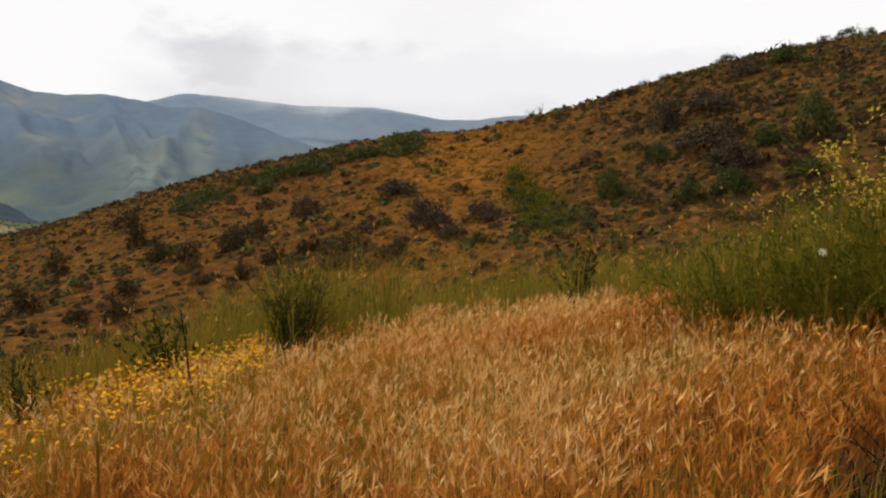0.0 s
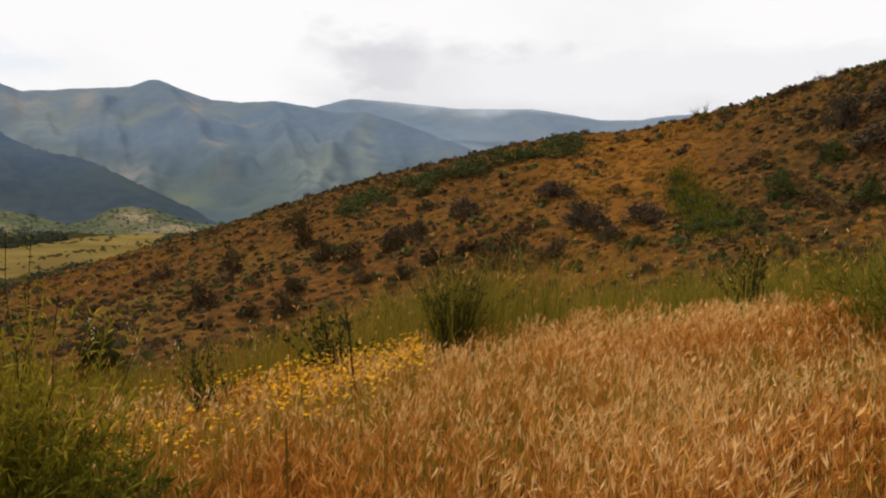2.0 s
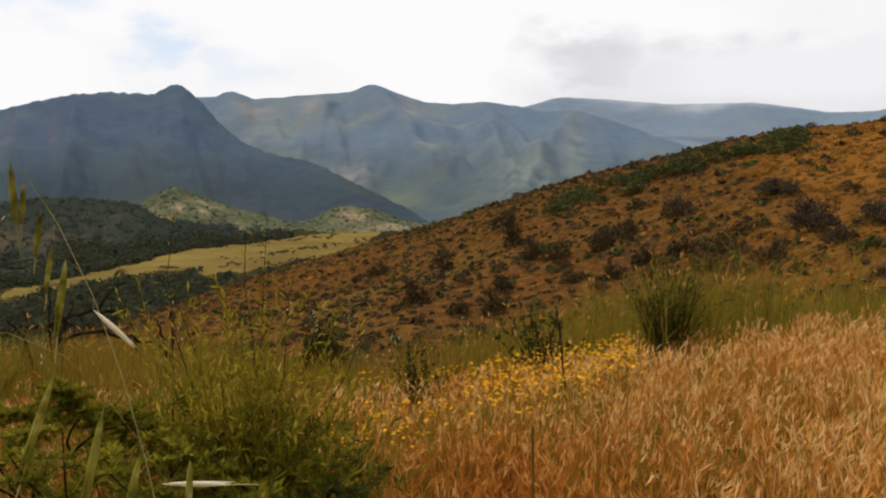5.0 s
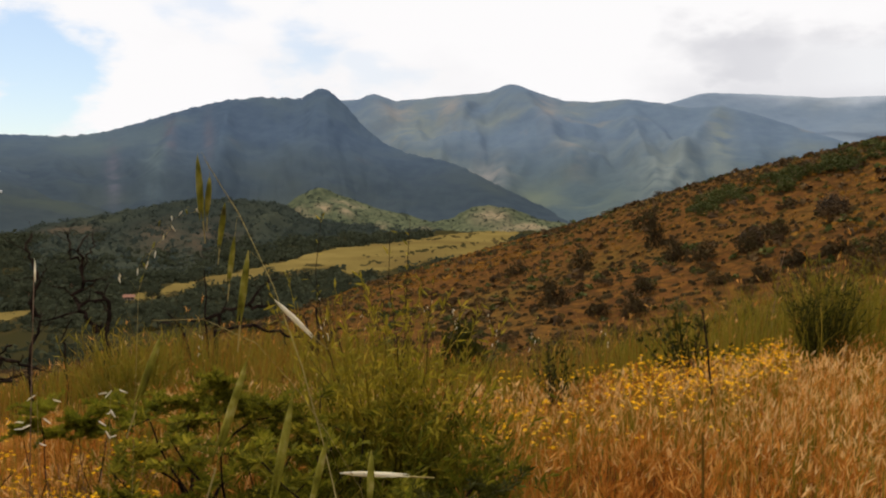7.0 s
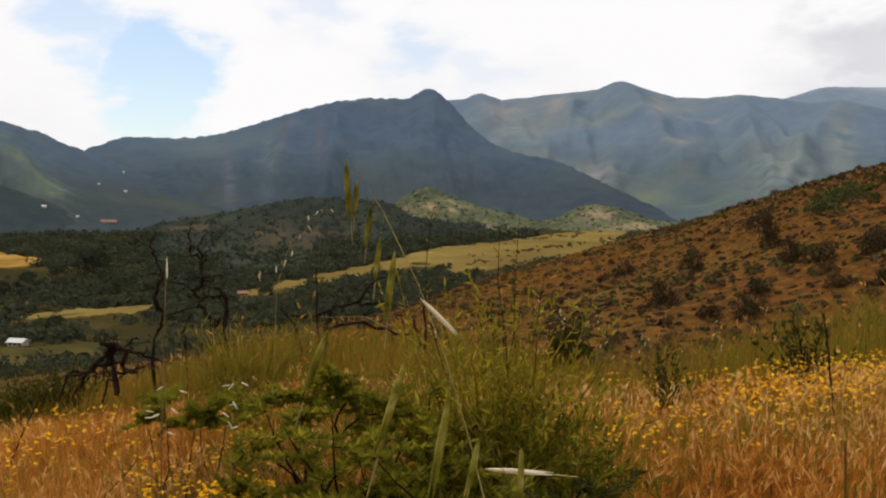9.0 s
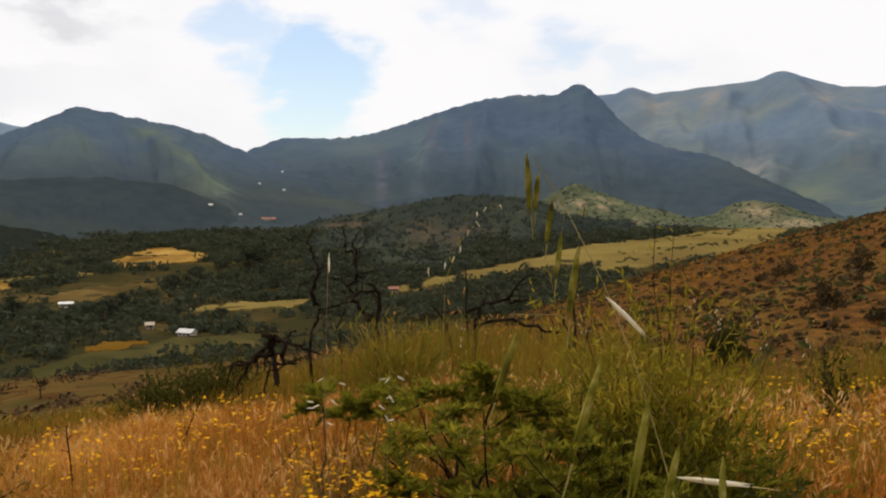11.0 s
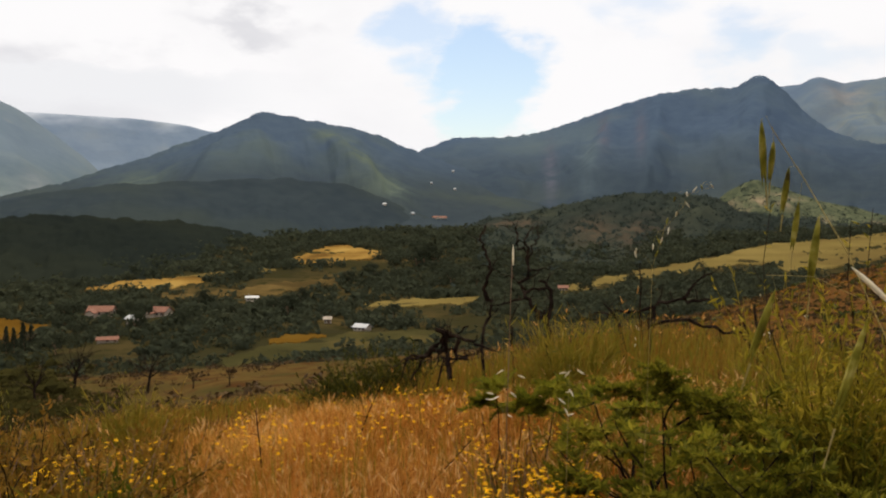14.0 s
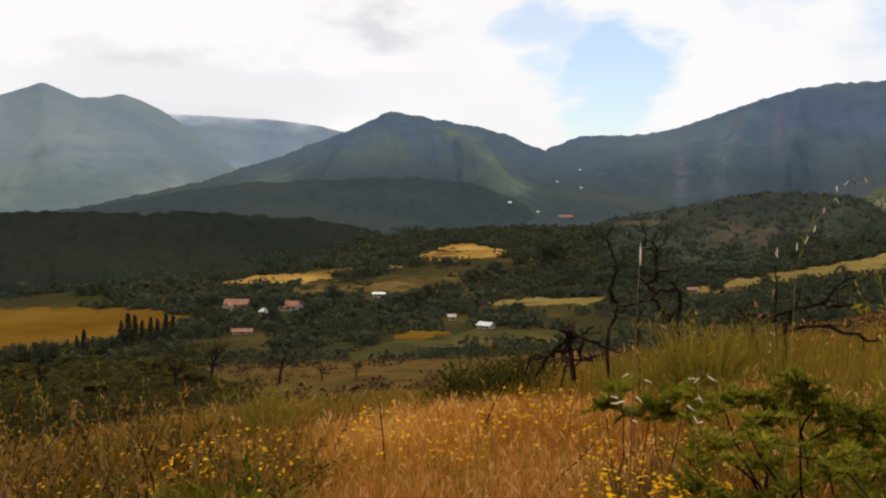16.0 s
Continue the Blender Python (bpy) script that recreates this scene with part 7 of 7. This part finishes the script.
for az, r, h in ((-25.2, 4.3, 0.42), (-26.8, 4.0, 0.36), (-27.6, 4.7, 0.5)):
    upright_bush("dead_brush", "dark tangled dead twigs on bare soil", base_at(az, r), h, 0.7, 26, SEEDY, 0.03, 5, 0.3, 0, 0.3, CHAR)
blossom = thing("white_blossom", "single white blossom on a thin green stem", "flower", base_at(-23.1, 7.3))
part("stem", tri_mesh("stem", *joined(tubes([wander((0, 0, 0), (0, 0, 1), 0.93, 0.005, 6, 0.02, 0.0, 0.6)], 5)), [GREEN]), blossom)
petals_, faces_ = flower_mesh("petal", 6, 0.034)
for tilt_ in (-0.7, 0.2, 1.0):
    turned = petals_ @ np.array(Euler((1.1, tilt_, 0.4)).to_matrix()).T + np.array([0.02 * tilt_, 0, 0.93])
    part("petal", tri_mesh("petal", turned, faces_, [OAT_PALE]), blossom)


# ---------------------------------------------------------------- wild oats
def oat_stalk(label, stem, husks, radius=0.0018, thick=0.0042, awn=0.03):
    """A stem with hanging husks: husks are (top, tip, pale)."""
    ob = thing("oat_stalk", label, "oat plant")
    part("stem", tri_mesh("stem", *joined(tubes([[(Vector(p), radius * (0.5 + 0.5 * i / len(stem))) for i, p in enumerate(stem)]], 6)), [OAT_STEM]), ob)
    for top, tip, pale in husks:
        top, tip = Vector(top), Vector(tip)
        d = tip - top
        mat_ = OAT_PALE if pale else OAT
        k = thick * rng.uniform(0.85, 1.1) * (0.75 if pale else 1)
        sp = part("spikelet", tri_mesh("spikelet", *joined(tubes([spindle(top, tip, k)], 7)), [mat_], smooth=True), ob)
        # second glume, parted a little from the first
        s = d.orthogonal().normalized() * d.length * (0.04 if pale else 0.05)
        part("glume", tri_mesh("glume", *joined(tubes([spindle(top, tip + s, k * 0.8)], 7)), [mat_], smooth=True), sp)
        near = min(stem, key=lambda q: (Vector(q) - top).length + 0.6 * max(0, Vector(q).z - top.z - 0.03))
        thread = [(Vector(near), radius * 0.3), (Vector(near).lerp(top, 0.5) + Vector((0, 0, 0.004)), radius * 0.25), (top, radius * 0.25)]
        if awn:
            part("awn", tri_mesh("awn", *joined(tubes([[(tip, 0.0005), (tip + d * 0.35, 0.0003)]], 3)), [OAT_STEM]), sp)
        part("pedicel", tri_mesh("pedicel", *joined(tubes([thread], 3)), [OAT_STEM]), sp)
    return ob


foot = spot(43.0, 0.6)
oat_stalk("green wild oat stalk with hanging husks close up",
          [(-0.431, 0.335, 1.522), (-0.419, 0.347, 1.494), (-0.391, 0.343, 1.457), (-0.364, 0.334, 1.419), (-0.344, 0.327, 1.383), (-0.326, 0.317, 1.355), (-0.313, 0.317, 1.306), (-0.326, 0.352, 1.172), (-0.36, 0.39, 0.7), tuple(foot)],
          [((-0.434, 0.331, 1.526), (-0.433, 0.334, 1.491), 0), ((-0.43, 0.336, 1.515), (-0.432, 0.336, 1.493), 0), ((-0.425, 0.342, 1.501), (-0.427, 0.34, 1.476), 0),
           ((-0.421, 0.345, 1.483), (-0.422, 0.342, 1.457), 0), ((-0.402, 0.336, 1.476), (-0.403, 0.331, 1.437), 0), ((-0.384, 0.336, 1.451), (-0.367, 0.347, 1.432), 1),
           ((-0.342, 0.336, 1.368), (-0.313, 0.355, 1.366), 1)], 0.00042, 0.0016)
oat_stalk("green wild oat stalk with long husks close up",
          [(-0.342, 0.224, 1.454), (-0.336, 0.244, 1.453), (-0.32, 0.257, 1.443), (-0.306, 0.265, 1.425), (-0.3, 0.277, 1.405), (-0.297, 0.295, 1.378), (-0.296, 0.305, 1.34), (-0.299, 0.321, 1.202), (-0.33, 0.37, 0.6), tuple(spot(42.0, 0.55))],
          [((-0.339, 0.226, 1.449), (-0.342, 0.216, 1.421), 0), ((-0.315, 0.247, 1.439), (-0.318, 0.233, 1.399), 0), ((-0.3, 0.256, 1.425), (-0.299, 0.244, 1.384), 0),
           ((-0.3, 0.276, 1.403), (-0.3, 0.267, 1.378), 0), ((-0.296, 0.301, 1.394), (-0.292, 0.295, 1.369), 0)], 0.0002, 0.0015)


def panicle(label, az, r, top_el, span, count, size, pale_share, lean=0.1, thick=None, flat_=0.0):
    """A farther oat: a nodding stem with small husks on threads."""
    foot_ = spot(az, r)
    top = Vector((*polar(az, r), EYE_Z + r * math.tan(radians(top_el))))
    top = Vector((float(top[0]), float(top[1]), float(top[2]))) + lateral(az, lean, 0)
    stem = [foot_.lerp(top, t) + lateral(az, lean * (t * t - t), 0) for t in np.linspace(0, 1, 9)]
    husks = []
    for i in range(count):
        t = 1 - span * (i + 0.5) / count
        j = min(int(t * 8), 7)
        p = stem[j].lerp(stem[j + 1], t * 8 - j) + Vector(rng.normal(size=3)) * size * 0.8
        hang = Vector((0, 0, -1)).lerp(lateral(az, (-1) ** i, -0.35), flat_)
        tip = p + (hang + 0.4 * Vector(rng.normal(size=3))).normalized() * size
        husks.append((p, tip, rng.uniform() < pale_share))
    return oat_stalk(label, stem[::-1], husks, 0.0002 if r < 2 else 0.0011, thick or size * 0.12, 0)


HUSKS = [(-0.639, 0.516, 1.497), (-0.642, 0.508, 1.496), (-0.649, 0.511, 1.495), (-0.651, 0.501, 1.491), (-0.656, 0.493, 1.487), (-0.656, 0.504, 1.483), (-0.669, 0.508, 1.475), (-0.672, 0.501, 1.469), (-0.671, 0.501, 1.461), (-0.679, 0.471, 1.444), (-0.673, 0.489, 1.452), (-0.666, 0.489, 1.453), (-0.669, 0.481, 1.448), (-0.665, 0.483, 1.442), (-0.68, 0.47, 1.441)]
oat_stalk("dry oat panicle with small pale husks",
          [HUSKS[0], HUSKS[3], HUSKS[5], (-0.668, 0.492, 1.462), (-0.675, 0.486, 1.43), (-0.67, 0.47, 1.2), tuple(spot(54.0, 0.8))],
          [((x, y, z + 0.003), (x + 0.003 * math.sin(9 * i), y + 0.003 * math.cos(5 * i), z - 0.0026 * (0.2 + abs(math.sin(3 * i)))), i % 3 != 1) for i, (x, y, z) in enumerate(HUSKS)], 0.0002, 0.0008, 0)
panicle("silvery oat stalk above the thorn bush", 57.4, 2.7, -10.2, 0.10, 7, 0.027, 1.0, 0.015, 0.0032, 0.9)
panicle("silvery oat stalk above the thorn bush", 54.2, 2.6, -10.0, 0.12, 8, 0.027, 1.0, -0.02, 0.0032, 0.6)
panicle("weed with small white flower heads on the brink", 31.4, 13.4, -5.8, 0.3, 10, 0.03, 1.0, 0.1, 0.012)
for az, r, el in ((26.5, 8.2, -6.6), (29.0, 9.5, -6.2), (22.0, 9.5, -6.5), (33.0, 10, -5.2), (40.0, 9.0, -5.6), (86.0, 6.5, -9.6), (88.5, 7.0, -9.2), (91.5, 6.0, -10.0), (94.0, 7.0, -9.0), (79.5, 8.0, -9.4), (5.0, 12.5, -3.3), (-2.0, 13.5, -3.0), (37.5, 12.0, -5.4), (47.5, 8.5, -6.4), (97.5, 6.5, -9.0)):
    panicle("tall oat stalk with nodding straw-coloured husks" if az > 78 else "tall oat stalk with pale nodding husks", az, r, el, 0.3, 9, 0.04, 0.0 if az > 78 else 0.6, 0.06, 0.005)
